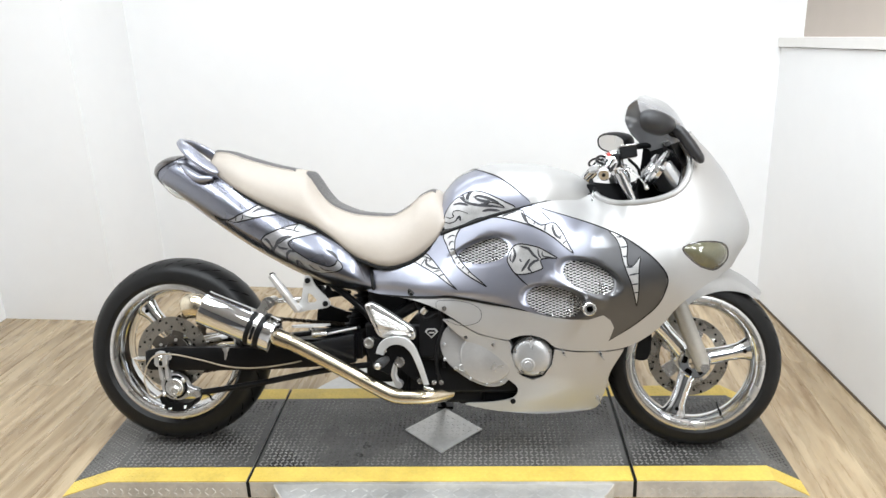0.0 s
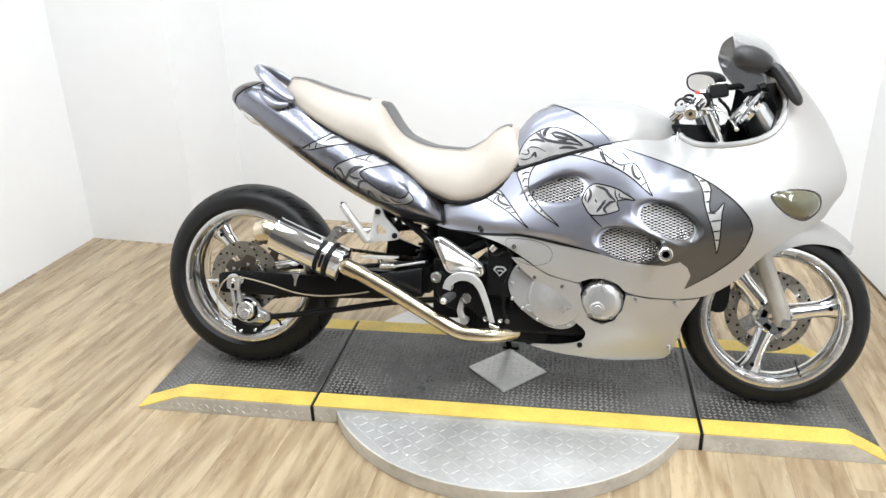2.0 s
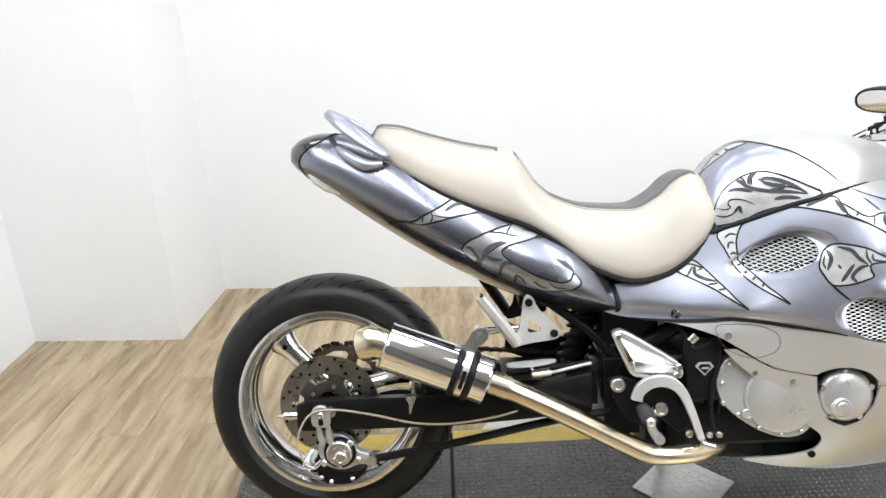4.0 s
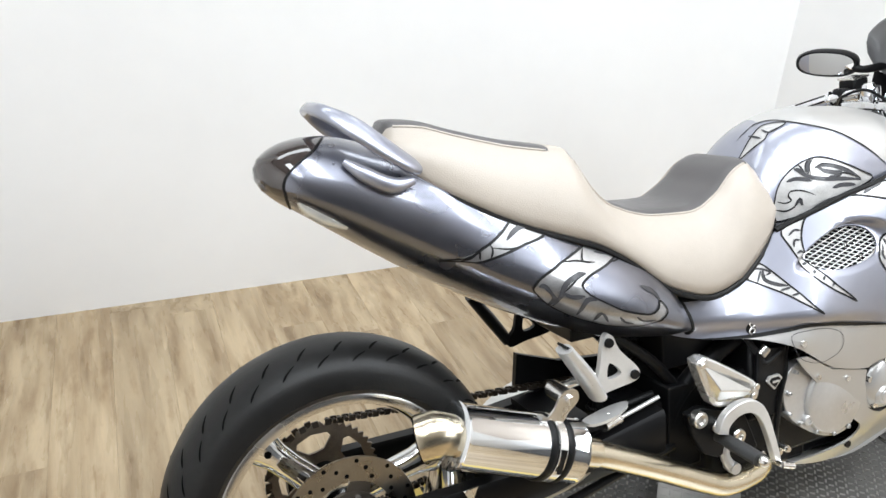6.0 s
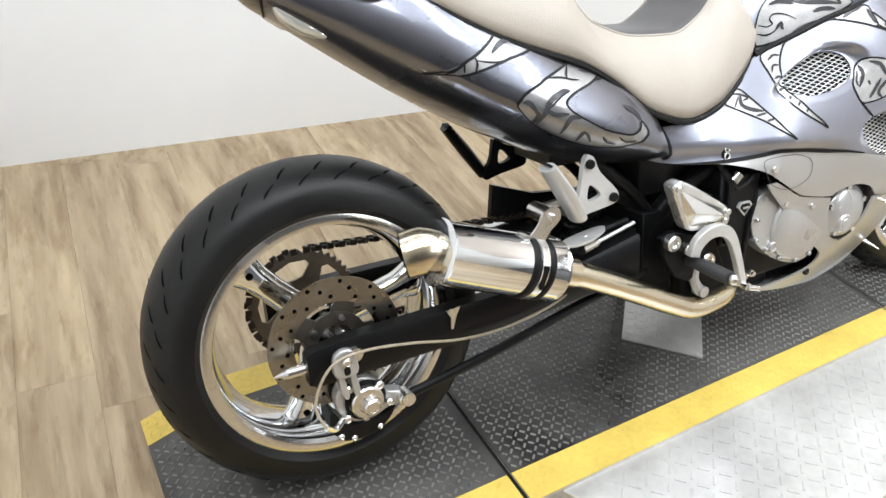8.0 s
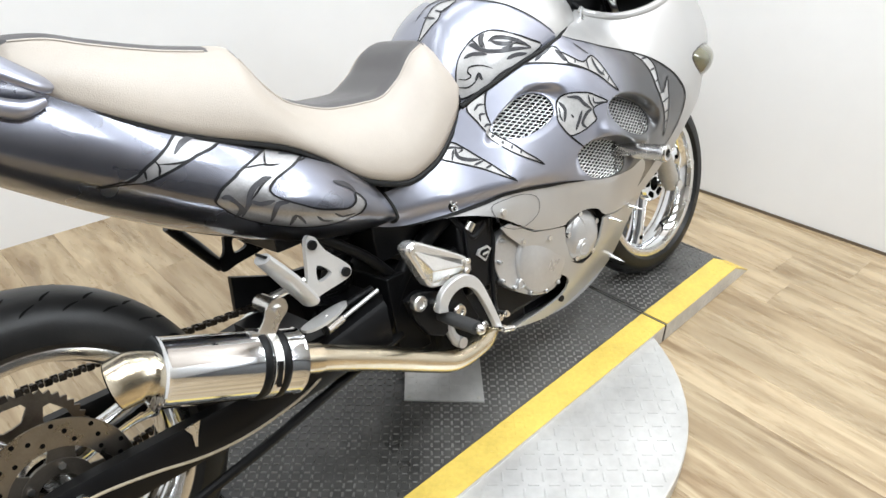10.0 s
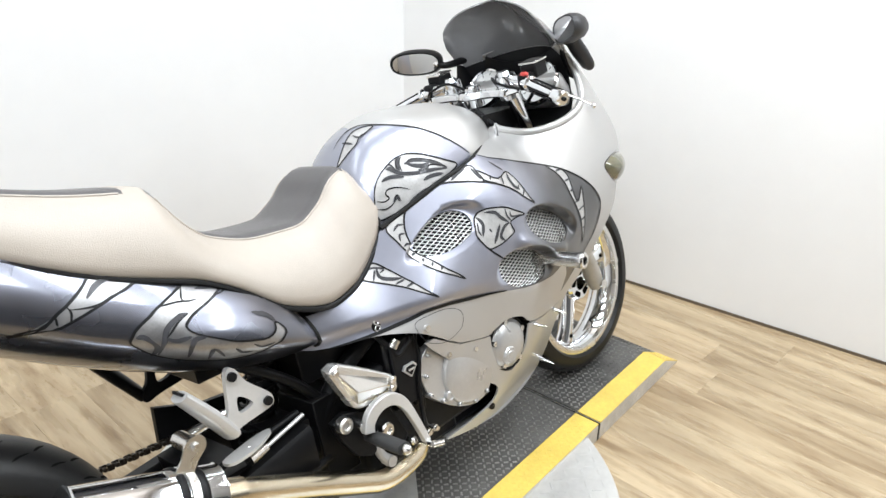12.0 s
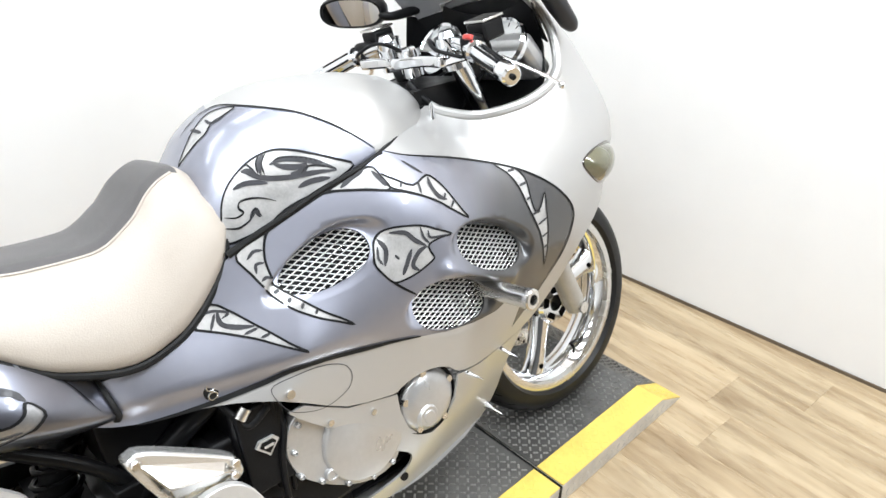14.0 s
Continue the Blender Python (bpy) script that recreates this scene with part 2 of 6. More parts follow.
def ringed(bm, rings, close_ends=True, loop=False):
    """Joins rings of equal length into a skin."""
    vs = [[bm.verts.new(p) for p in r] for r in rings]
    n = len(vs[0])
    pairs = list(zip(vs, vs[1:])) + ([(vs[-1], vs[0])] if loop else [])
    for a, b in pairs:
        for i in range(n):
            bm.faces.new((a[i], a[(i + 1) % n], b[(i + 1) % n], b[i]))
    if close_ends and not loop:
        bm.faces.new(vs[0][::-1])
        bm.faces.new(vs[-1])
    return vs


def tube(bm, pts, r, seg=12, n=6, smooth=True, flat=1.0, loop=False):
    """A round bar along a smooth line; r may be one radius or one for each point; flat squeezes it along z."""
    line = spl(pts, loop, n) if smooth else [Vector(p) for p in pts]
    rs = r if isinstance(r, (list, tuple)) else [r] * len(pts)
    k = (len(rs) if loop else len(rs) - 1) or 1
    radii = []
    for i in range(len(line)):
        f = i / (len(line) if loop else max(1, len(line) - 1)) * k
        a = min(int(f), len(rs) - 1)
        radii.append(rs[a] + (rs[(a + 1) % len(rs)] - rs[a]) * (f - a) if a + 1 < len(rs) or loop else rs[-1])
    up, rings = None, []
    for i, p in enumerate(line):
        d = (line[(i + 1) % len(line)] - line[i - 1]) if loop else (line[min(i + 1, len(line) - 1)] - line[max(i - 1, 0)])
        d.normalize()
        if up is None:
            up = Vector((0, 0, 1)) if abs(d.z) < 0.9 else Vector((0, 1, 0))
        side = d.cross(up).normalized()
        up = side.cross(d).normalized()
        rings.append([p + (side * math.cos(a) + up * flat * math.sin(a)) * radii[i] for a in (2 * math.pi * j / seg for j in range(seg))])
    ringed(bm, rings, loop=loop)


def rod(bm, a, b, r, r2=None, seg=14):
    tube(bm, (a, b), (r, r if r2 is None else r2), seg, 1, False)


def lathe(bm, profile, c, axis="y", seg=48, closed=True):
    """Turns (radius, along) pairs round the axis through c."""
    rings = []
    for r, a in profile:
        ring = []
        for j in range(seg):
            t = 2 * math.pi * j / seg
            q = (r * math.cos(t), a, r * math.sin(t)) if axis == "y" else (r * math.cos(t), r * math.sin(t), a)
            ring.append(Vector(c) + Vector(q))
        rings.append(ring)
    ringed(bm, rings, not closed, closed)


def prism(bm, outline, y0, y1):
    """A plate: an outline in x and z, from y0 to y1."""
    a = [bm.verts.new((x, y0, z)) for x, z in outline]
    b = [bm.verts.new((x, y1, z)) for x, z in outline]
    n = len(a)
    bm.faces.new(a)
    bm.faces.new(b[::-1])
    for i in range(n):
        bm.faces.new((a[i], b[i], b[(i + 1) % n], a[(i + 1) % n]))


def inside(pts, poly):
    """Which of the points lie in the polygon."""
    x, y = pts[:, 0], pts[:, 1]
    hit = np.zeros(len(pts), bool)
    p = np.array([tuple(q)[:2] for q in poly])
    for (x1, y1), (x2, y2) in zip(p, np.roll(p, -1, 0)):
        if y1 != y2:
            hit ^= ((y1 > y) != (y2 > y)) & (x < (x2 - x1) * (y - y1) / (y2 - y1) + x1)
    return hit


def skin(place, outline, regions=(), holes=(), step=0.016, bare=None):
    """A sheet laid on place(u, v) inside the outline, with painted regions (polygon, material index) and holes; bare(u, v): where only the loops give points."""
    verts, edges = [], []
    for loop in (outline, *(r[0] for r in regions), *holes):
        k, loop = len(verts), [Vector(q[:2]) if not isinstance(q, Vector) else q.to_2d() for q in loop]
        n = 0
        for a, b in zip(loop, loop[1:] + loop[:1]):
            cuts = max(1, int((b - a).length / step))
            for j in range(cuts):
                verts.append(a.lerp(b, j / cuts))
                n += 1
        edges += [(k + i, k + (i + 1) % n) for i in range(n)]
    o = np.array([tuple(q)[:2] for q in outline])
    gx, gy = np.meshgrid(np.arange(o[:, 0].min(), o[:, 0].max(), step), np.arange(o[:, 1].min(), o[:, 1].max(), step))
    gx = gx + (np.arange(gx.shape[0]) % 2)[:, None] * step / 2
    g = np.c_[gx.ravel(), gy.ravel()]
    verts += [Vector(q) for q in g[inside(g, outline)] if not (bare and bare(*q))]
    vs, _, fs, *_ = delaunay_2d_cdt(verts, edges, [], 0, 1e-5)
    c = np.array([[sum(vs[i][k] for i in f) / 3 for k in (0, 1)] for f in fs])
    keep = inside(c, outline)
    for h in holes:
        keep &= ~inside(c, h)
    mi = np.zeros(len(fs), int)
    for poly, k in regions:
        if k is None:
            continue
        mi[inside(c, poly)] = k
    bm = bmesh.new()
    bv = {}
    for f, ok, k in zip(fs, keep, mi):
        if ok:
            for i in f:
                if i not in bv:
                    bv[i] = bm.verts.new(place(vs[i][0], vs[i][1]))
            try:
                bm.faces.new([bv[i] for i in f]).material_index = int(k)
            except ValueError:
                pass
    return bm


def radial(outline):
    """How far a point lies from the outline's middle (0) to its edge (1)."""
    p = np.array([tuple(q)[:2] for q in outline])
    c = p.mean(0)
    a, r = np.arctan2(*(p - c).T[::-1]), np.hypot(*(p - c).T)
    k = np.argsort(a)
    return lambda u, v: min(1.0, math.hypot(u - c[0], v - c[1]) / float(np.interp(math.atan2(v - c[1], u - c[0]), a[k], r[k], period=2 * math.pi)))


def stroke(bm, place, pts, width, n=5, taper=True, closed=False):
    """A painted line on place(u, v), thin as film, that tapers to its ends."""
    line = spl([(*p, 0) for p in pts], closed, n)
    rows = []
    for i, p in enumerate(line):
        d = line[(i + 1) % len(line)] - line[i - 1] if closed else line[min(i + 1, len(line) - 1)] - line[max(i - 1, 0)]
        s = Vector((-d.y, d.x, 0)).normalized()
        t = i / max(1, len(line) - 1)
        w = width * (min(1, 0.25 + 3 * min(t, 1 - t)) if taper and not closed else 1) / 2
        rows.append([bm.verts.new(place(q.x, q.y)) for q in (p - s * w, p, p + s * w)])
    for a, b in zip(rows, rows[1:] + (rows[:1] if closed else [])):
        for j in (0, 1):
            bm.faces.new((a[j], a[j + 1], b[j + 1], b[j]))


def knots(x, xs, ys):
    """A smooth value through knots."""
    xs, ys = list(xs), list(ys)
    if x <= xs[0]:
        return ys[0]
    if x >= xs[-1]:
        return ys[-1]
    i = max(j for j in range(len(xs)) if xs[j] <= x)
    h = xs[i + 1] - xs[i]

    def slope(j):
        if j in (0, len(xs) - 1):
            return 0.5 * ((ys[1] - ys[0]) / (xs[1] - xs[0]) if j == 0 else (ys[-1] - ys[-2]) / (xs[-1] - xs[-2]))
        a, b = (ys[j] - ys[j - 1]) / (xs[j] - xs[j - 1]), (ys[j + 1] - ys[j]) / (xs[j + 1] - xs[j])
        return 0 if a * b <= 0 else 2 * a * b / (a + b)
    t = (x - xs[i]) / h
    return ((2 * t ** 3 - 3 * t * t + 1) * ys[i] + (t ** 3 - 2 * t * t + t) * h * slope(i) + (-2 * t ** 3 + 3 * t * t) * ys[i + 1] + (t ** 3 - t * t) * h * slope(i + 1))


# ---------------------------------------------------------------- the room


def wall(name, pts, height, material, label, thick=0.12, base=0.0):
    """A wall along the line pts (its face), thick on the far side; base and height may be one for each point."""
    base = base if isinstance(base, (list, tuple)) else [base] * len(pts)
    height = height if isinstance(height, (list, tuple)) else [height] * len(pts)
    bm = bmesh.new()
    p = [Vector(q) for q in pts]
    back = []
    for i, q in enumerate(p):
        d = (p[min(i + 1, len(p) - 1)] - p[max(i - 1, 0)]).normalized()
        back.append(q + Vector((d.y, -d.x)) * thick)
    for i in range(len(p) - 1):
        quad = (p[i], p[i + 1], back[i + 1], back[i])
        lo, hi = ([bm.verts.new((q.x, q.y, z[k])) for q, k in zip(quad, (i, i + 1, i + 1, i))] for z in (base, height))
        bm.faces.new(lo[::-1])
        bm.faces.new(hi)
        for j in range(4):
            bm.faces.new((lo[j], lo[(j + 1) % 4], hi[(j + 1) % 4], hi[j]))
    bmesh.ops.remove_doubles(bm, verts=bm.verts, dist=1e-5)
    return tagged(part(name, bm, material, smooth=0), label, "wall", kind="structure")


def room():
    wall("wall_back", ((1.72, 1.347), (-1.715, 1.715)), 2.9, WALL, "plain white painted wall behind the motorcycle")
    wall("wall_column", ((-1.715, 1.715), (-1.77, 1.19), (-2.6, 1.262)), 2.9, WALL, "white painted wall end that juts into the room")
    wall("wall_left", ((-2.43, 1.36), (-2.49, 0.2), (-2.58, -1.7)), 2.9, WALL, "plain white painted side wall")
    wall("wall_right", ((1.78, -2.5), (1.7, -0.75), (1.6, 1.4)), (1.516, 1.411, 1.286), WALL, "low white painted partition wall")
    wall("wall_right_upper", ((1.87, -2.5), (1.79, -0.75), (1.69, 1.5)), 2.9, BEIGE, "beige wall above the white partition", base=(1.518, 1.413, 1.288))
    wall("trim_right", ((1.765, -2.5), (1.685, -0.75), (1.585, 1.39)), (1.56, 1.455, 1.332), TRIM, "white ledge strip along the partition's top", 0.2, (1.52, 1.415, 1.29))
    wall("trim_foot", ((1.775, -2.5), (1.695, -0.75), (1.596, 1.345)), 0.011, SUBFLOOR, "thin dark joint along the partition's foot", 0.004)
    # unseen walls, added; their dark and white tones shape what the paint reflects
    wall("wall_front", ((-3.2, -5.2), (2.6, -5.2)), 2.9, GREYWALL, "unseen dark grey wall added to close the room")
    wall("wall_front_left", ((-2.58, -1.7), (-3.1, -5.3)), 2.9, WALL, "unseen white side wall added to close the room")
    wall("wall_front_right", ((2.5, -5.3), (1.78, -2.5)), 2.9, WALL, "unseen white side wall added to close the room")
    # ceiling added out of view; its grey sets what upward faces reflect
    bm = bmesh.new()
    box(bm, (-0.4, -1.7, 2.96), (6.2, 7.6, 0.1))
    tagged(part("ceiling", bm, CEIL, smooth=0), "unseen plain grey ceiling added to close the room", "ceiling", kind="structure")
    bm = bmesh.new()
    box(bm, (-0.4, -1.7, -0.06), (6.2, 7.6, 0.092))
    floor = tagged(part("floor", bm, SUBFLOOR, smooth=0), "light oak vinyl plank floor", "floor", kind="structure")
    return floor


def planks(floor):
    bm = bmesh.new()
    wd, ln = 0.178, 1.22
    vs = box(bm, (0, 0, -0.007), (wd - 0.0003, ln - 0.0003, 0.014))
    bmesh.ops.bevel(bm, geom=[e for e in bm.edges if all(v.co.z > -0.001 for v in e.verts)], offset=0.0004, segments=1, affect="EDGES")
    first = part("plank", bm, WOOD, floor, smooth=0)
    rnd = random.Random(4)
    turn = radians(-3.5)
    for i in range(-17, 18):
        shift = rnd.random() * ln
        for j in range(-6, 3):
            u, v = -0.4 + i * wd, j * ln + shift - 0.5
            x, y = u * math.cos(turn) - v * math.sin(turn), u * math.sin(turn) + v * math.cos(turn)
            y0, y1 = max(y - ln / 2, -5.28), min(y + ln / 2, 1.76)
            if y1 - y0 < 0.05 or not knots(y0, [-5.3, -1.7, 1.4], [-3.25, -2.7, -2.55]) < x < knots(y0, [-5.3, -2.5, 1.4], [2.65, 1.95, 1.78]):
                continue
            ob = first if first.location.length == 0 and first.get("set") is None else new("plank", first.data)
            ob["set"] = 1
            ob.parent = floor
            ob.location, ob.rotation_euler = (x - math.tan(turn) * ((y0 + y1) / 2 - y), (y0 + y1) / 2, 0), (0, 0, turn)
            ob.scale.y = (y1 - y0) / ln
    for ob in floor.children:
        del ob["set"]


FLOOR = room()

# ---------------------------------------------------------------- the display platform
TOP = 0.065


def tread_bars(bm, xs, ys, z, keep, pitch=0.0178, size=(0.0172, 0.006, 0.003), rise=1.0):
    """Raised tread bars in zigzag rows where keep(x, y) holds; rise: the rows' distance in pitches."""
    nx, ny = int((xs[1] - xs[0]) / pitch), int((ys[1] - ys[0]) / (pitch * rise))
    verts, faces = [], []
    for i in range(nx):
        for j in range(ny):
            x, y = xs[0] + (i + 0.5) * pitch, ys[0] + (j + 0.5) * pitch * rise
            if not keep(x, y):
                continue
            a = 0.75 if (i + j) % 2 else -0.75
            c, s = math.cos(a), math.sin(a)
            k = len(verts)
            zz = z(x) if callable(z) else z
            for fx, fy, h in ((-1, -1, 0), (1, -1, 0), (1, 1, 0), (-1, 1, 0), (-0.8, -0.45, 1), (0.8, -0.45, 1), (0.8, 0.45, 1), (-0.8, 0.45, 1)):
                px, py = fx * size[0] / 2, fy * size[1] / 2
                verts.append((x + px * c - py * s, y + px * s + py * c, zz + h * size[2] - 0.0005))
            faces += [(k, k + 1, k + 5, k + 4), (k + 1, k + 2, k + 6, k + 5), (k + 2, k + 3, k + 7, k + 6), (k + 3, k, k + 4, k + 7), (k + 4, k + 5, k + 6, k + 7)]
    me = bpy.data.meshes.new("tread")
    me.from_pydata(verts, [], faces)
    bm.from_mesh(me)
    bpy.data.meshes.remove(me)


def deck(name, x0, x1, ramp, label):
    """One section of the platform: steel tray, black mat, two yellow edges, tread; ramp: -1, 0, 1 for the end that slopes to the floor."""
    y0, y1, edge = -0.308, 0.322, 0.082
    flat0, flat1 = (x0 + 0.172 if ramp < 0 else x0), (x1 - 0.115 if ramp > 0 else x1)

    def h(x):
        if x < flat0:
            return 0.006 + (TOP - 0.006) * (x - x0) / (flat0 - x0)
        if x > flat1:
            return 0.006 + (TOP - 0.006) * (x1 - x) / (x1 - flat1)
        return TOP
    bm = bmesh.new()
    cols = sorted({x0, flat0, flat1, x1})
    prism(bm, [(x, 0.0) for x in cols] + [(x, h(x) - 0.004) for x in reversed(cols)], y0, y1)
    bmesh.ops.remove_doubles(bm, verts=bm.verts, dist=1e-5)
    body = tagged(part(name, bm, STEEL, smooth=20, bevel=0.002), label, "platform", "platform sections")
    for nm, a, b, m in (("mat", y0 + edge, y1 - edge, MAT_RUBBER), ("yellow_edge", y0, y0 + edge, YELLOW), ("yellow_edge", y1 - edge, y1, YELLOW)):
        bm = bmesh.new()
        rows = [[bm.verts.new((x, y, h(x))) for x in cols] for y in (a + 0.0006, b - 0.0006)]
        low = [[bm.verts.new((x, y, h(x) - 0.0035)) for x in cols] for y in (a + 0.0006, b - 0.0006)]
        n = len(cols)
        for i in range(n - 1):
            bm.faces.new((rows[0][i], rows[0][i + 1], rows[1][i + 1], rows[1][i]))
            bm.faces.new((low[0][i], low[1][i], low[1][i + 1], low[0][i + 1]))
            bm.faces.new((rows[0][i], low[0][i], low[0][i + 1], rows[0][i + 1]))
            bm.faces.new((rows[1][i], rows[1][i + 1], low[1][i + 1], low[1][i]))
        for i in (0, n - 1):
            bm.faces.new((rows[0][i], rows[1][i], low[1][i], low[0][i]))
        flat_faces = len(bm.faces)
        tread_bars(bm, (x0 + 0.006, x1 - 0.006), (a + 0.004, b - 0.004), h, lambda x, y: min(abs(x - c) for c in cols) > 0.014, size=(0.0132, 0.0056, 0.003 if nm == "mat" else 0.0012))
        bm.faces.ensure_lookup_table()
        for f in bm.faces[flat_faces:]:
            f.material_index = 1
        part(nm, bm, (m, MAT_WORN if m == MAT_RUBBER else m), body, smooth=20)
    bm = bmesh.new()
    me_x = lambda x, z: z < h(x) - 0.014
    tread_bars(bm, (x0 + 0.01, x1 - 0.01), (0.006, TOP - 0.012), 0, me_x, 0.027, (0.017, 0.0055, 0.0016), 0.62)
    bmesh.ops.transform(bm, matrix=Matrix.Translation((0, y0, 0)) @ Matrix.Rotation(radians(90), 4, "X"), verts=bm.verts)
    tagged(part("side_tread", bm, TREAD, body, smooth=20), kind="stuff")
    return body


def platform():
    deck("platform_section", -1.288, -0.638, -1, "black treaded platform section with yellow edges sloping to the floor")
    mid = deck("platform_section", -0.626, 0.656, 0, "black treaded middle platform section with yellow edges")
    deck("platform_section", 0.668, 1.226, 1, "black treaded platform section with yellow edges sloping to the floor")
    # black filler added to keep the gaps between the sections dark
    for x in (-0.632, 0.662):
        bm = bmesh.new()
        box(bm, (x, 0.007, 0.03), (0.0112, 0.628, 0.058))
        part("joint_strip", bm, PIPING, mid, "black filler that darkens the gap")
    bm = bmesh.new()
    lathe(bm, ((0.0005, 0.0), (0.65, 0.0), (0.652, 0.002), (0.652, 0.05), (0.65, 0.052), (0.0005, 0.052)), (0.025, 0.008, 0), "z", 96, False)
    turntable = tagged(part("turntable", bm, STEEL, smooth=30), "round aluminium tread plate turntable under the platform", "turntable")
    bm = bmesh.new()
    tread_bars(bm, (-0.62, 0.68), (-0.66, -0.31), 0.052, lambda x, y: math.hypot(x - 0.025, y - 0.008) < 0.635, 0.034, (0.03, 0.008, 0.0022), 1.0)
    lathe(bm, ((0.0005, 0.0505), (0.648, 0.0505), (0.648, 0.0526), (0.0005, 0.0526)), (0.025, 0.008, 0), "z", 96, False)
    part("tread_plate", bm, TREAD, turntable, smooth=20)
    bm = bmesh.new()
    prism(bm, [(0.017 - 0.144, 0), (0.017, -0.15), (0.017 + 0.144, 0), (0.017, 0.15)], 0, 0.004)
    bmesh.ops.transform(bm, matrix=Matrix.Translation((0, -0.002, TOP + 0.0062)) @ Matrix.Rotation(radians(-90), 4, "X"), verts=bm.verts)
    tread_bars(bm, (-0.127, 0.161), (-0.15, 0.15), TOP + 0.006, lambda x, y: abs(x - 0.017) + abs(y + 0.002) < 0.128, 0.021, (0.018, 0.0055, 0.0018), 1.0)
    plate = tagged(part("cover_plate", bm, TREAD, smooth=20), "square aluminium tread plate laid cornerwise on the platform", "cover plate")
    for sx, sy in ((1, 0), (-1, 0), (0, 1), (0, -1)):
        bm = bmesh.new()
        lathe(bm, ((0.0003, 0), (0.006, 0), (0.005, 0.002), (0.0003, 0.0026)), (0.017 + sx * 0.128, sy * 0.13 - 0.002, TOP + 0.006), "z", 12, False)
        part("screw", bm, STEEL, plate)


platform()

# ---------------------------------------------------------------- the motorcycle, built upright: x ahead, y to its left, z up
bike = tagged(new("motorcycle"), "silver and grey sport motorcycle with tribal paint on a side stand", "motorcycle")
bike.matrix_world = pose(-0.017, -0.062, TOP + 0.002, 0, 0, -2.2) @ pose(0, 0, 0, -15, 0, 0)
REAR, FRONT = (-0.926, -0.003, 0.333), (0.912, 0.0, 0.297)


def both(fn):
    fn(-1)
    fn(1)


# ---- wheels


def wheel(name, c, r, half, rim_r, rim_half, label):
    """A wheel: chromed rim (the part itself), tyre with grooves painted on as dark strips, hub, three spokes."""
    bm = bmesh.new()
    k = rim_half
    lathe(bm, ((rim_r, -k), (rim_r + 0.002, -k + 0.004), (rim_r - 0.004, -k + 0.012), (rim_r - 0.016, -k + 0.018), (rim_r - 0.022, -k * 0.5), (rim_r - 0.028, 0), (rim_r - 0.022, k * 0.5),
               (rim_r - 0.016, k - 0.018), (rim_r - 0.004, k - 0.012), (rim_r + 0.002, k - 0.004), (rim_r, k), (rim_r - 0.008, k - 0.002), (rim_r - 0.02, k - 0.014), (rim_r - 0.031, k * 0.5), (rim_r - 0.038, 0),
               (rim_r - 0.031, -k * 0.5), (rim_r - 0.02, -k + 0.014), (rim_r - 0.008, -k + 0.002)), c, seg=96)
    w = part(name, bm, CHROME, bike, label)
    bm = bmesh.new()
    prof = [(rim_r - 0.004, -k + 0.006)]
    for i in range(13):
        a = math.pi * i / 12
        prof.append((rim_r + (r - rim_r) * (0.16 + 0.84 * math.sin(a) ** 0.72), -half * math.cos(a) * (1.0 if 0 < i < 12 else 0.97)))
    prof.append((rim_r - 0.004, k - 0.006))
    lathe(bm, prof, c, seg=96)
    for sgn in (-1, 1):
        lip = bmesh.new()
        lathe(lip, ((rim_r - 0.02, sgn * (k - 0.012)), (rim_r - 0.017, sgn * (k + 0.001)), (rim_r - 0.004, sgn * (k + 0.0035)), (rim_r + 0.003, sgn * (k + 0.001)), (rim_r + 0.002, sgn * (k - 0.004))), c, seg=96)
        part("rim_lip", lip, ALU, w, "bright polished rim lip")
    part("tyre", bm, TYRE, w, "black road tyre with slanted grooves")
    # grooves aren't cut: near-black strips laid on the tread paint their shade
    bm = bmesh.new()
    cols = 30

    def on_tyre(a, s):
        q = math.pi / 2 + s
        rr = rim_r + (r - rim_r) * (0.16 + 0.84 * math.sin(q) ** 0.72) + 0.0006
        return Vector(c) + Vector((rr * math.cos(a), -half * math.cos(q), rr * math.sin(a)))
    for i in range(cols):
        a0 = 2 * math.pi * i / cols
        for sgn in (-1, 1):
            for s0, s1, da in ((0.3, 0.62, 0.07), (0.7, 0.98, 0.09)):
                off = 0.1 if s0 > 0.5 else 0
                stroke(bm, on_tyre, [(a0 + off + 0.1 * (sgn > 0), sgn * s0), (a0 + off + da * 0.6 + 0.1 * (sgn > 0), sgn * (s0 + s1) / 2), (a0 + off + da + 0.1 * (sgn > 0), sgn * s1)], 0.019, 3)
    tagged(part("tread_groove", bm, HOLLOW_SHADE, w, smooth=0), kind="stuff")
    bm = bmesh.new()
    lathe(bm, ((0.022, -0.05), (0.05, -0.05), (0.056, -0.04), (0.05, -0.028), (0.046, 0), (0.05, 0.028), (0.056, 0.04), (0.05, 0.05), (0.022, 0.05)), c, seg=36)
    part("hub", bm, CHROME, w)
    for ang in (12, 132, 252):
        bm = bmesh.new()
        a = radians(ang)
        d, s = Vector((math.cos(a), 0, math.sin(a))), Vector((-math.sin(a), 0, math.cos(a)))
        o, rings = Vector(c), []
        for q in range(9):
            t = q / 8
            rr = 0.042 + (rim_r - 0.034 - 0.042) * t
            wd = 0.027 + 0.004 * abs(t - 0.5) * 2 + (0.014 * max(0, t - 0.8) / 0.2)
            th = 0.024
            rings.append([o + d * rr + s * wd * math.cos(b) * (1 if abs(math.cos(b)) > 0.3 else 0.8) + Vector((0, th * math.sin(b), 0)) for b in (2 * math.pi * j / 16 for j in range(16))])
        ringed(bm, rings)
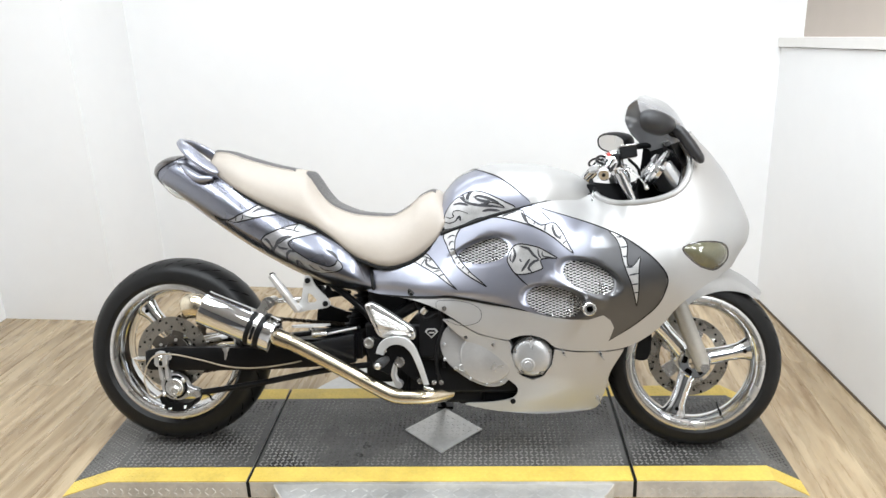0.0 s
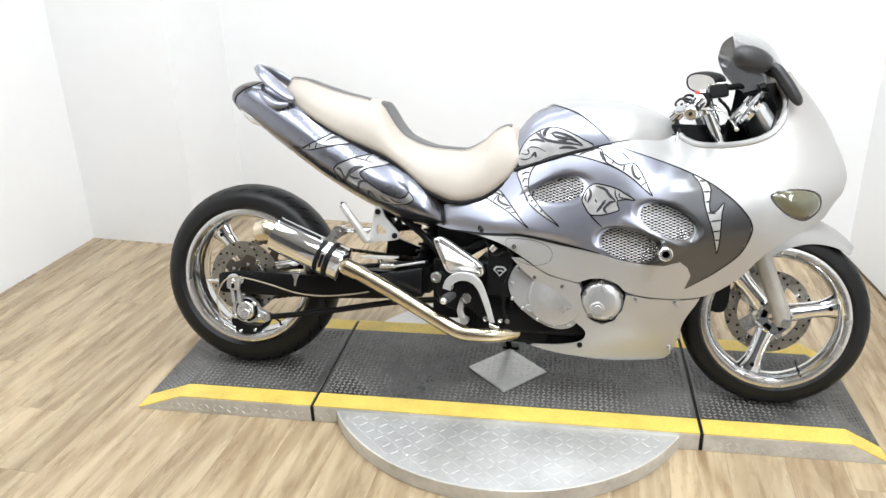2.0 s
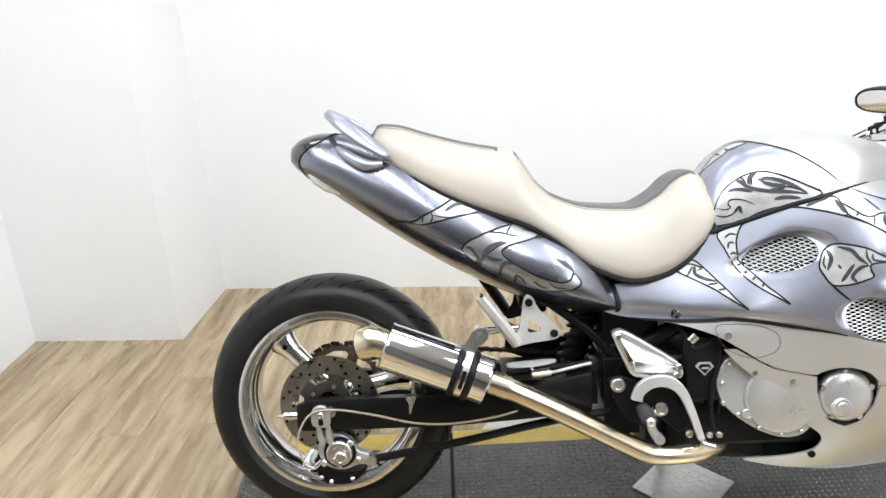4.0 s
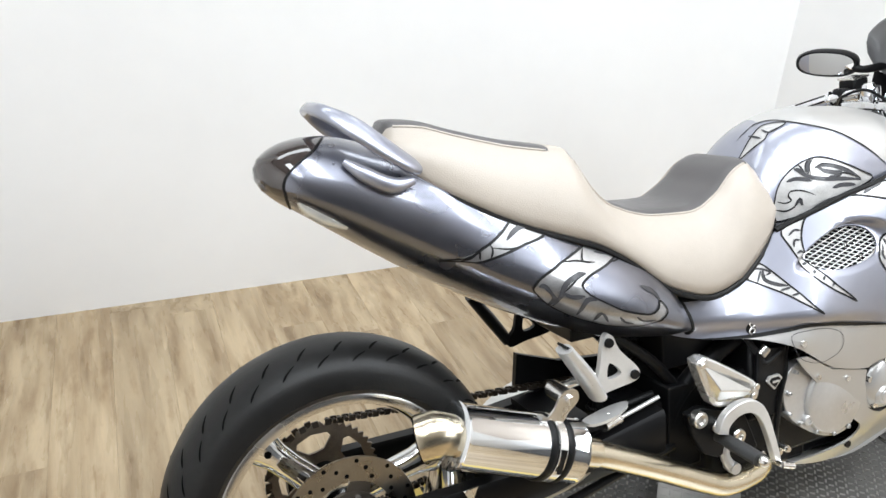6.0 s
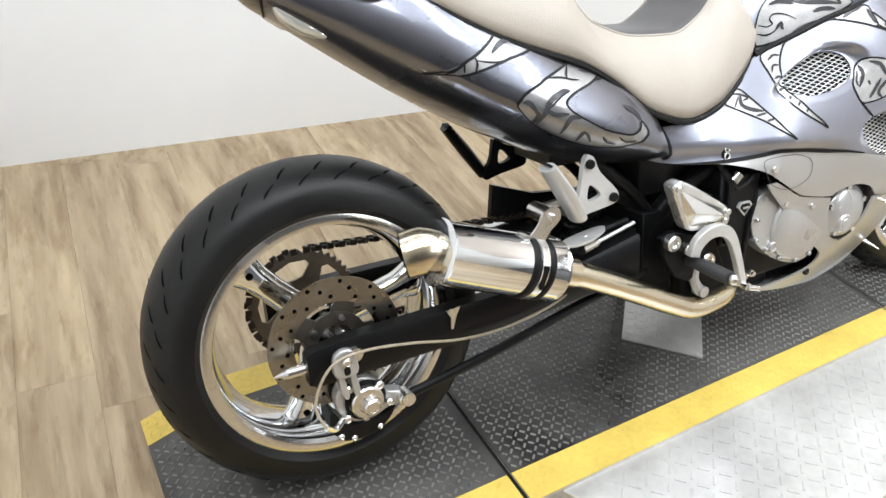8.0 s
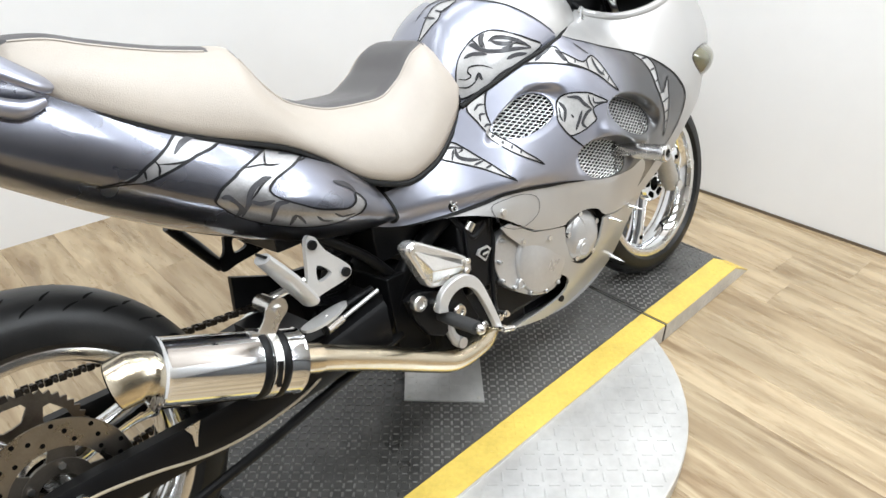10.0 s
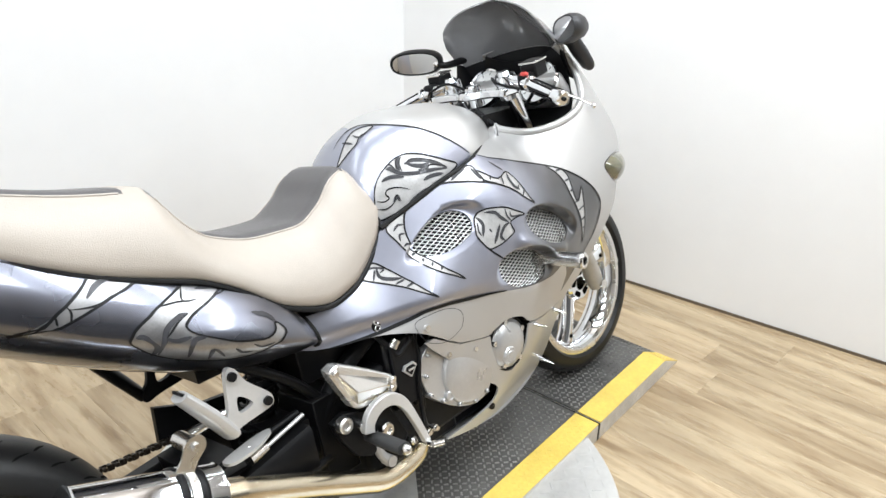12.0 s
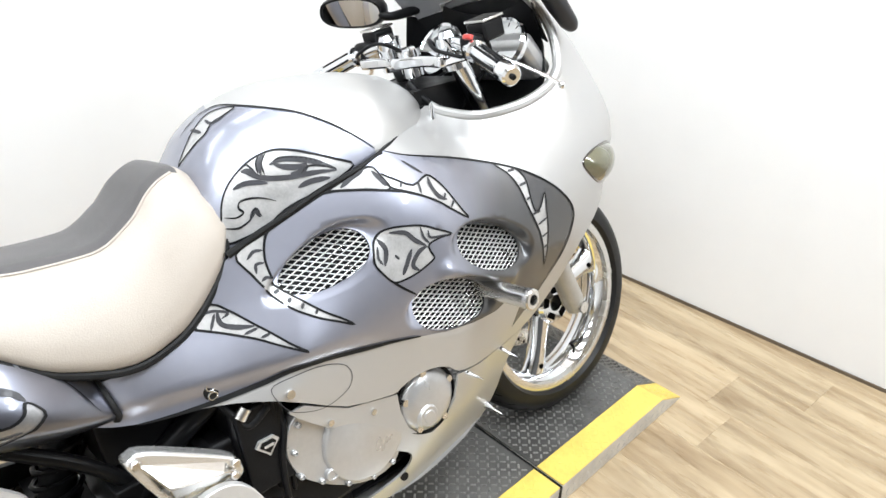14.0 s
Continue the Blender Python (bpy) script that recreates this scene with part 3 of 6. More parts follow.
        sp = part("spoke", bm, CHROME, w)
        # dark disc laid on the spoke as the shade in its socket
        bm = bmesh.new()
        p = o + d * (rim_r - 0.055)
        lathe(bm, ((0.0003, -0.0), (0.007, 0.0), (0.007, -0.002), (0.0003, -0.002)), p + Vector((0, -0.0235, 0)), seg=14, closed=False)
        part("socket_hole", bm, HOLLOW_SHADE, sp)
    bm = bmesh.new()
    a = radians(-62)
    rod(bm, Vector(c) + Vector((math.cos(a), 0, math.sin(a))) * (rim_r - 0.036), Vector(c) + Vector((math.cos(a), -0.3, math.sin(a))) * (rim_r - 0.075), 0.004, 0.003, 8)
    part("valve", bm, BLACK, w)
    return w


def brake_disc(parent, c, r, inner, y, bolts, carrier=BLACK):
    bm = bmesh.new()
    lathe(bm, ((inner, y - 0.0025), (r - 0.001, y - 0.0025), (r, y), (r - 0.001, y + 0.0025), (inner, y + 0.0025)), c, seg=72)
    d = part("brake_disc", bm, DISC, parent, "drilled steel brake disc")
    # dark plugs, slightly proud, paint the shade of the drilled holes
    bm = bmesh.new()
    for i in range(36):
        a = 2 * math.pi * i / 36
        rr = inner + (r - inner) * (0.25, 0.55, 0.82)[i % 3]
        lathe(bm, ((0.0003, -0.0032), (0.0042, -0.0032), (0.0042, 0.0032), (0.0003, 0.0032)), (c[0] + rr * math.cos(a), c[1] + y, c[2] + rr * math.sin(a)), seg=10, closed=False)
    tagged(part("drilled_hole", bm, HOLLOW_SHADE, d, smooth=0), kind="stuff")
    bm = bmesh.new()
    for i in range(5):
        a, b = 2 * math.pi * i / 5, 2 * math.pi * (i + 0.5) / 5
        prism(bm, [(c[0] + q * math.cos(t), c[2] + q * math.sin(t)) for q, t in ((inner + 0.004, a - 0.24), (inner + 0.004, a + 0.24), (0.055, b - 0.15), (0.04, b), (0.04, a - 0.3), (0.055, a - 0.45))], c[1] + y - 0.002, c[1] + y + 0.002)
    lathe(bm, ((0.036, y - 0.004), (0.062, y - 0.004), (0.062, y + 0.004), (0.036, y + 0.004)), c, seg=36)
    part("disc_carrier", bm, carrier, d)
    for i in range(bolts):
        bm = bmesh.new()
        a = 2 * math.pi * i / bolts
        rod(bm, (c[0] + 0.05 * math.cos(a), c[1] + y - 0.009, c[2] + 0.05 * math.sin(a)), (c[0] + 0.05 * math.cos(a), c[1] + y, c[2] + 0.05 * math.sin(a)), 0.006, seg=6)
        part("bolt", bm, ALU, d)
    return d


rear_wheel = wheel("rear_wheel", REAR, 0.334, 0.094, 0.243, 0.078, "chromed three-spoke rear wheel with wide tyre")
brake_disc(rear_wheel, REAR, 0.131, 0.082, -0.092, 5, CARRIER)
front_wheel = wheel("front_wheel", FRONT, 0.297, 0.062, 0.231, 0.05, "chromed three-spoke front wheel")
brake_disc(front_wheel, FRONT, 0.142, 0.1, 0.064, 5, ALU)
# dark plates laid on the hub stand for the shade in its slots
bm = bmesh.new()
for i in range(5):
    a = 2 * math.pi * i / 5 + 0.3
    q = [(0.03, a - 0.35), (0.046, a - 0.3), (0.046, a + 0.3), (0.03, a + 0.35)]
    prism(bm, [(FRONT[0] + r * math.cos(t), FRONT[2] + r * math.sin(t)) for r, t in q], -0.0525, -0.0505)
part("hub_slot", bm, HOLLOW_SHADE, front_wheel)

# ---- sprocket and chain on the left
teeth = []
for i in range(86):
    a = 2 * math.pi * i / 86
    teeth.append((REAR[0] + (0.118 if i % 2 else 0.109) * math.cos(a), REAR[2] + (0.118 if i % 2 else 0.109) * math.sin(a)))
windows = []
for i in range(5):
    a = 2 * math.pi * i / 5 + 0.5
    windows.append([(REAR[0] + r * math.cos(a + d), REAR[2] + r * math.sin(a + d)) for r, d in ((0.058, -0.3), (0.085, -0.46), (0.094, -0.36), (0.096, 0), (0.094, 0.36), (0.085, 0.46), (0.058, 0.3), (0.054, 0))])
windows.append([(REAR[0] + 0.03 * math.cos(a), REAR[2] + 0.03 * math.sin(a)) for a in (2 * math.pi * j / 20 for j in range(20))])
bm = skin(lambda u, v: Vector((u, 0.105, v)), teeth, (), windows, 0.03)
part("sprocket", bm, RUSTY, bike, "oily steel rear sprocket with cut-out windows", thick=0.006)
bm = bmesh.new()
for z0, z1 in ((REAR[2] + 0.116, 0.392), (REAR[2] - 0.116, 0.335)):
    n = 56
    for i in range(n):
        t = (i + 0.5) / n
        x, z = -0.912 + 0.72 * t, z0 + (z1 - z0) * t
        ang = math.atan2(z1 - z0, 0.72)
        box(bm, (x, 0.105 + (0.005 if i % 2 else -0.005), z), (0.0135, 0.004, 0.013), Matrix.Rotation(-ang, 4, "Y"))
        rod(bm, (x, 0.096, z), (x, 0.114, z), 0.005, seg=8)
for i in range(26):
    a = radians(90) + math.pi * (i + 0.5) / 26
    box(bm, (REAR[0] + 0.116 * math.cos(a), 0.105 + (0.005 if i % 2 else -0.005), REAR[2] + 0.116 * math.sin(a)), (0.0135, 0.004, 0.013), Matrix.Rotation(-a - math.pi / 2, 4, "Y"))
part("drive_chain", bm, CHAIN, bike, "dark oily drive chain")

# ---- swingarm
bm = bmesh.new()


def arm(side):
    y = side * 0.138
    rings = []
    for x, z, h, w in ((-1.0, 0.318, 0.03, 0.014), (-0.985, 0.318, 0.036, 0.017), (-0.92, 0.322, 0.04, 0.018), (-0.8, 0.322, 0.04, 0.018), (-0.6, 0.322, 0.039, 0.019), (-0.4, 0.338, 0.042, 0.022), (-0.25, 0.362, 0.05, 0.03)):
        yy = y * (1 - 0.1 * (x + 1.0))
        rings.append([(x, yy + w * a, z + h * b) for a, b in ((-1, -0.8), (-0.8, -1), (0.8, -1), (1, -0.8), (1, 0.8), (0.8, 1), (-0.8, 1), (-1, 0.8))])
    ringed(bm, [[Vector(p) for p in r] for r in rings])


both(arm)
box(bm, (-0.42, 0, 0.35), (0.1, 0.24, 0.075))
box(bm, (-0.27, 0, 0.365), (0.08, 0.24, 0.09))
swingarm = part("swingarm", bm, FRAME, bike, "long black box swingarm")
bm = bmesh.new()
prism(bm, [(-0.72, 0.362), (-0.69, 0.366), (-0.7, 0.345), (-0.708, 0.32), (-0.712, 0.322), (-0.711, 0.345)], -0.156, -0.152)
part("bracket", bm, ALU, swingarm)
bm = bmesh.new()
rod(bm, (-1.0, -0.135, 0.318), (-1.035, -0.135, 0.318), 0.011)
rod(bm, (-1.035, -0.135, 0.318), (-1.06, -0.135, 0.318), 0.0105, 0.0005)
rod(bm, (-0.912, -0.165, 0.332), (-0.912, 0.165, 0.332), 0.014)
part("axle_adjuster", bm, ALU, swingarm, "polished pointed chain adjuster")
# chain guard and lower bracing
bm = bmesh.new()
prism(bm, [(-0.455, 0.405), (-0.35, 0.365), (-0.2, 0.4), (-0.19, 0.43), (-0.335, 0.447), (-0.446, 0.488)], 0.125, 0.14)
part("chain_guard", bm, BLACK, bike)
bm = bmesh.new()
rod(bm, (-0.46, -0.1, 0.4), (-0.24, -0.1, 0.425), 0.008)
part("swingarm_brace", bm, BLACK, bike)
bm = bmesh.new()
tube(bm, ((-0.815, -0.145, 0.2), (-0.6, -0.142, 0.235), (-0.36, -0.135, 0.282), (-0.2, -0.12, 0.3)), 0.0105, 10)
part("torque_rod", bm, FRAME, bike)
bm = bmesh.new()
rod(bm, (-0.815, -0.162, 0.2), (-0.815, -0.13, 0.2), 0.014)
part("torque_rod_bolt", bm, ALU, bike)
bm = bmesh.new()
tube(bm, ((-0.985, -0.165, 0.2), (-1.0, -0.168, 0.26), (-0.965, -0.176, 0.33), (-0.9, -0.18, 0.345), (-0.8, -0.17, 0.325), (-0.7, -0.166, 0.3), (-0.6, -0.165, 0.295), (-0.48, -0.16, 0.31), (-0.38, -0.13, 0.33)), 0.0028, 8)
part("brake_hose", bm, HOSE, bike, "thin amber brake hose")

# ---- rear caliper: hanger, two-piece body, piston housing, pins and bleed screws
def plate_of(name, pts, y0, y1, material, parent, label="", bevel=0.003):
    bm = bmesh.new()
    prism(bm, [(p.x, p.y) for p in spl(pts, True, 3)], y0, y1)
    return part(name, bm, material, parent, label, bevel=bevel)


def knob(name, x, y, z, r, d, material, parent):
    """A turned cap that stands out to the right of the bike."""
    bm = bmesh.new()
    lathe(bm, ((0.0003, 0), (r, 0), (r, -d + 0.003), (r - 0.003, -d), (r * 0.6, -d), (r * 0.55, -d + 0.002), (0.0003, -d + 0.002)), (x, y, z), seg=22, closed=False)
    return part(name, bm, material, parent)


caliper = plate_of("rear_caliper", [(-0.935, 0.262), (-0.9, 0.268), (-0.868, 0.25), (-0.85, 0.222), (-0.822, 0.212), (-0.806, 0.198), (-0.818, 0.184), (-0.852, 0.184), (-0.885, 0.172), (-0.925, 0.178), (-0.95, 0.205), (-0.952, 0.24)], -0.14, -0.112, CASTALU, bike, "bare aluminium rear brake caliper")
plate_of("caliper_hanger", [(-0.958, 0.338), (-0.945, 0.352), (-0.925, 0.352), (-0.916, 0.338), (-0.914, 0.3), (-0.956, 0.3)], -0.174, -0.16, CASTALU, caliper)
for x0, x1 in ((-0.946, -0.938), (-0.922, -0.916)):
    plate_of("hanger_leg", [(x0 - 0.005, 0.3), (x0 + 0.005, 0.3), (x1 + 0.006, 0.25), (x1 - 0.006, 0.25)], -0.164, -0.14, CASTALU, caliper, bevel=0.002)
plate_of("caliper_inner", [(-0.96, 0.205), (-0.93, 0.165), (-0.86, 0.16), (-0.83, 0.178), (-0.845, 0.15), (-0.88, 0.128), (-0.94, 0.13), (-0.965, 0.165)], -0.128, -0.07, ENGINE, caliper, bevel=0.005)
bm = bmesh.new()
lathe(bm, ((0.034, 0), (0.041, 0), (0.042, -0.004), (0.034, -0.006)), (-0.897, -0.14, 0.22), seg=32)
part("dust_ring", bm, BLACK, caliper)
for x, z, r, d in ((-0.897, 0.22, 0.033, 0.02), (-0.892, 0.212, 0.017, 0.03), (-0.928, 0.255, 0.009, 0.014), (-0.868, 0.245, 0.009, 0.014), (-0.822, 0.198, 0.011, 0.018), (-0.85, 0.2, 0.008, 0.012), (-0.938, 0.195, 0.009, 0.016), (-0.9, 0.182, 0.007, 0.012)):
    knob("caliper_cap", x, -0.14, z, r, d, ALU, caliper)
knob("hanger_bolt", -0.935, -0.174, 0.33, 0.009, 0.008, ALU, caliper)
# black plate laid on the hanger as the shade in its slot
plate_of("hanger_slot", [(-0.94, 0.318), (-0.93, 0.318), (-0.93, 0.304), (-0.94, 0.304)], -0.1752, -0.174, BLACK, caliper, bevel=0.0)
for x, z in ((-0.95, 0.15), (-0.925, 0.138), (-0.87, 0.145)):
    knob("pad_pin", x, -0.128, z, 0.006, 0.012, CHROME, caliper)
bm = bmesh.new()
tube(bm, ((-0.945, -0.15, 0.2), (-0.965, -0.155, 0.185), (-0.985, -0.165, 0.2)), 0.006, 10, 4)
part("hose_union", bm, CHROME, caliper)

# ---- exhaust
A, Bq = Vector((-0.758, -0.205, 0.512)), Vector((-0.506, -0.205, 0.412))
ax = (Bq - A).normalized()
bm = bmesh.new()
tube(bm, [A + ax * t for t in (0, 0.004, 0.01, 0.258, 0.264, 0.27)], [0.056, 0.062, 0.06, 0.06, 0.062, 0.052], 40, 1, False)
exhaust = part("exhaust_silencer", bm, CHROME, bike, "polished steel stubby exhaust silencer")
bm = bmesh.new()
tip = [A + ax * 0.004, A - ax * 0.02, A - ax * 0.028 + Vector((0, 0, -0.002)), A - ax * 0.058 + Vector((0, 0.012, -0.019))]
tube(bm, tip, [0.037, 0.039, 0.043, 0.043], 32, 1, False)
part("exhaust_tip", bm, PIPE, exhaust, "heat-tinted angled outlet")
# near-black disc caps the tip and stands for the shade inside
bm = bmesh.new()
lathe(bm, ((0.0003, 0), (0.0415, 0), (0.0415, 0.002), (0.0003, 0.002)), (0, 0, 0), "z", 28, False)
bmesh.ops.transform(bm, matrix=Matrix.Translation(tip[-1] + (tip[-1] - tip[-2]).normalized() * 0.0026) @ (tip[-2] - tip[-1]).to_track_quat("Z", "Y").to_matrix().to_4x4(), verts=bm.verts)
part("outlet", bm, HOLLOW_SHADE, exhaust)
for t in (0.175, 0.212):
    bm = bmesh.new()
    tube(bm, [A + ax * t, A + ax * (t + 0.004), A + ax * (t + 0.012), A + ax * (t + 0.016)], [0.0612, 0.064, 0.064, 0.0612], 40, 1, False)
    part("rubber_band", bm, BLACK, exhaust)
bm = bmesh.new()
tube(bm, [A + ax * 0.192, A + ax * 0.194, A + ax * 0.21, A + ax * 0.212], [0.0605, 0.0635, 0.0635, 0.0605], 40, 1, False)
prism(bm, [(p.x, p.y) for p in spl([(-0.578, 0.494), (-0.548, 0.484), (-0.528, 0.505), (-0.506, 0.524), (-0.508, 0.545), (-0.526, 0.551), (-0.543, 0.543), (-0.556, 0.52)], True, 3)], -0.226, -0.221)
box(bm, A + ax * 0.2 + Vector((0, -0.011, 0.06)), (0.03, 0.022, 0.012), Matrix.Rotation(radians(21), 4, "Y"))
clamp = part("clamp", bm, ALU, exhaust, "chromed silencer clamp")
bm = bmesh.new()
box(bm, A + ax * 0.201 + Vector((0, -0.0632, -0.002)), (0.009, 0.003, 0.046), Matrix.Rotation(radians(21), 4, "Y"))
part("clamp_slot", bm, BLACK, clamp)
bm = bmesh.new()
rod(bm, (-0.525, -0.2215, 0.53), (-0.525, -0.165, 0.53), 0.0175)
rod(bm, (-0.525, -0.17, 0.53), (-0.43, -0.165, 0.535), 0.009)
rod(bm, (-0.525, -0.233, 0.53), (-0.525, -0.225, 0.53), 0.009, seg=6)
part("mount", bm, ALU, exhaust)
bm = bmesh.new()
tube(bm, [Bq - ax * 0.005, Bq + ax * 0.05], [0.03, 0.03], 24, 1, False)
tube(bm, (Bq + ax * 0.02, (-0.43, -0.202, 0.378), (-0.3, -0.19, 0.308), (-0.18, -0.18, 0.24), (-0.11, -0.175, 0.206), (-0.04, -0.168, 0.2), (0.02, -0.15, 0.2), (0.085, -0.1, 0.203)), 0.0265, 24, 8)
part("exhaust_pipe", bm, PIPE, bike, "heat-gilded steel exhaust pipe")

# ---- engine
bm = bmesh.new()
box(bm, (0.14, 0, 0.33), (0.42, 0.3, 0.24))
box(bm, (0.04, 0, 0.27), (0.3, 0.26, 0.2))
box(bm, (0.2, 0, 0.5), (0.22, 0.3, 0.16), Matrix.Rotation(radians(-14), 4, "Y"))
box(bm, (0.02, 0, 0.42), (0.09, 0.33, 0.19))
box(bm, (0.3, 0, 0.2), (0.4, 0.22, 0.08))
engine = part("engine", bm, ENGINE, bike, "black painted engine block", bevel=0.012)
for i in range(7):
    bm = bmesh.new()
    box(bm, (0.18 + 0.01 * i, 0, 0.44 + i * 0.02), (0.24, 0.33, 0.006), Matrix.Rotation(radians(-14), 4, "Y"))
    part("cooling_fin", bm, ENGINE, engine)
bm = bmesh.new()
prism(bm, [(p.x, p.y) for p in spl([(0.052, 0.405), (0.075, 0.444), (0.115, 0.448), (0.2, 0.43), (0.27, 0.36), (0.288, 0.3), (0.262, 0.252), (0.205, 0.243), (0.138, 0.27), (0.075, 0.32), (0.052, 0.365)], True, 4)], -0.187, -0.12)
lathe(bm, ((0.0003, -0.199), (0.08, -0.199), (0.088, -0.196), (0.091, -0.19), (0.092, -0.184), (0.092, -0.13), (0.0003, -0.13)), (0.206, 0, 0.345), seg=64, closed=False)
cover = part("clutch_cover", bm, CASTALU, engine, "bare aluminium round engine cover", bevel=0.002)
for x, z, r in ((0.122, 0.306, 0.014), (0.08, 0.432, 0.0055), (0.062, 0.385, 0.0055), (0.064, 0.335, 0.0055), (0.1, 0.304, 0.0055), (0.15, 0.27, 0.0055), (0.205, 0.252, 0.0055), (0.252, 0.258, 0.0055)):
    bm = bmesh.new()
    lathe(bm, ((0.0003, -0.006), (r * 0.55, -0.006), (r * 0.6, -0.009), (r - 0.002, -0.009), (r, -0.007), (r, 0.01), (0.0003, 0.01)), (x, -0.188, z), seg=18, closed=False)
    part("bolt", bm, CASTALU, cover)
bm = bmesh.new()
lathe(bm, ((0.0003, -0.213), (0.035, -0.212), (0.054, -0.208), (0.064, -0.2), (0.067, -0.19), (0.067, -0.12), (0.0003, -0.12)), (0.355, 0, 0.348), seg=44, closed=False)
lathe(bm, ((0.0003, -0.219), (0.012, -0.219), (0.014, -0.217), (0.02, -0.217), (0.026, -0.21), (0.026, -0.18), (0.0003, -0.18)), (0.34, 0, 0.322), seg=28, closed=False)
gen = part("ignition_cover", bm, CASTALU, engine, "round bare aluminium cover in the fairing's cutout")
bm = bmesh.new()
lathe(bm, ((0.066, -0.198), (0.0725, -0.199), (0.074, -0.19), (0.074, -0.15), (0.066, -0.15)), (0.355, 0, 0.348), seg=44)
part("gasket", bm, BLACK, gen)
for a in (20, 95, 160, 235, 300):
    bm = bmesh.new()
    rod(bm, (0.355 + 0.06 * math.cos(radians(a)), -0.207, 0.348 + 0.06 * math.sin(radians(a))), (0.355 + 0.06 * math.cos(radians(a)), -0.19, 0.348 + 0.06 * math.sin(radians(a))), 0.0075, seg=10)
    part("bolt", bm, ALU, gen)
# shield badge, plain shapes
bm = bmesh.new()
shield = [(-0.002, 0.428), (0.006, 0.438), (0.034, 0.438), (0.042, 0.428), (0.02, 0.405)]
prism(bm, shield, -0.19, -0.184)
badge = part("badge", bm, SATIN, engine, "small polished shield badge")
bm = bmesh.new()
prism(bm, [(0.02 + (x - 0.02) * 0.72, 0.4245 + (z - 0.4245) * 0.72) for x, z in shield], -0.1915, -0.189)
part("badge_field", bm, BLACK, badge)
bm = bmesh.new()
prism(bm, [(0.012, 0.427), (0.03, 0.427), (0.03, 0.4225), (0.012, 0.4225)], -0.193, -0.1905)
part("badge_bar", bm, SATIN, badge)
bm = bmesh.new()
box(bm, (0.02, -0.176, 0.42), (0.085, 0.014, 0.16))
rod(bm, (0.035, -0.165, 0.32), (0.05, -0.18, 0.5), 0.007)
rod(bm, (0.058, -0.165, 0.3), (0.062, -0.18, 0.5), 0.005)
part("crankcase_side", bm, ENGINE, engine, bevel=0.004)

# ---- frame
bm = bmesh.new()


def rail(side):
    y = side * 0.12
    tube(bm, ((0.5, side * 0.06, 0.78), (0.3, y, 0.7), (0.05, side * 0.13, 0.56), (-0.12, side * 0.11, 0.46), (-0.2, side * 0.105, 0.36), (-0.17, side * 0.1, 0.25)), 0.021, 12)
    tube(bm, ((0.02, side * 0.125, 0.63), (-0.25, y, 0.62), (-0.55, side * 0.08, 0.74), (-0.84, side * 0.05, 0.92)), 0.012, 10)
    tube(bm, ((-0.16, side * 0.1, 0.4), (-0.24, side * 0.1, 0.5), (-0.38, side * 0.09, 0.61), (-0.48, side * 0.07, 0.69)), 0.013, 10)


both(rail)
box(bm, (-0.17, 0, 0.34), (0.09, 0.25, 0.2))
box(bm, (-0.36, 0.0, 0.6), (0.12, 0.14, 0.06))
box(bm, (-0.14, 0.0, 0.53), (0.14, 0.2, 0.12))
part("frame", bm, FRAME, bike, "black tubular frame", bevel=0.006)
bm = bmesh.new()
tube(bm, ((-0.3, 0.0, 0.34), (-0.26, 0.0, 0.46), (-0.22, 0.0, 0.58)), 0.03, 16)
shock = part("rear_shock", bm, BLACK, bike)
bm = bmesh.new()
tube(bm, [Vector((-0.305 + 0.075 * i / 96, 0, 0.33 + 0.22 * i / 96)) + Vector((0.04 * math.cos(i * 0.55), 0.04 * math.sin(i * 0.55), 0)) for i in range(97)], 0.005, 6, 1, False)
part("spring", bm, BLACK, shock)
bm = bmesh.new()
prism(bm, [(p.x, p.y) for p in spl([(-0.46, -0.165), (-0.45, -0.19), (-0.4, -0.185), (-0.35, -0.16), (-0.335, -0.14), (-0.36, -0.135), (-0.42, -0.148)], True, 3)], 0, 0.006)
bmesh.ops.transform(bm, matrix=Matrix.Translation((0, 0, 0.446)) @ Matrix.Rotation(radians(-90), 4, "X"), verts=bm.verts)
stay = part("exhaust_stay", bm, SATIN, bike)
bm = bmesh.new()
rod(bm, (-0.4, -0.15, 0.41), (-0.352, -0.135, 0.41), 0.012)
rod(bm, (-0.4, -0.17, 0.44), (-0.4, -0.1, 0.4), 0.008)
part("master_cylinder", bm, ALU, stay)
bm = bmesh.new()
rod(bm, (-0.356, -0.135, 0.408), (-0.246, -0.13, 0.43), 0.0045)
part("push_rod", bm, SATIN, stay)

# ---- rider's foot controls
bm = bmesh.new()
prism(bm, [(p.x, p.y) for p in spl([(-0.203, 0.512), (-0.193, 0.524), (-0.172, 0.524), (-0.11, 0.487), (-0.05, 0.447), (-0.036, 0.43), (-0.035, 0.406), (-0.06, 0.4), (-0.12, 0.404), (-0.155, 0.412), (-0.172, 0.44)], True, 3)], -0.2, -0.165)
heel = part("frame_cover", bm, BRIGHT, bike, "polished triangular frame cover", bevel=0.008)
bm = bmesh.new()
A1, B1, C1, D1, E1, F1 = (bm.verts.new((x, -0.1985, z)) for x, z in ((-0.19, 0.514), (-0.06, 0.444), (-0.044, 0.412), (-0.09, 0.407), (-0.149, 0.418), (-0.168, 0.447)))
R1, R2 = bm.verts.new((-0.158, -0.219, 0.456)), bm.verts.new((-0.072, -0.214, 0.434))
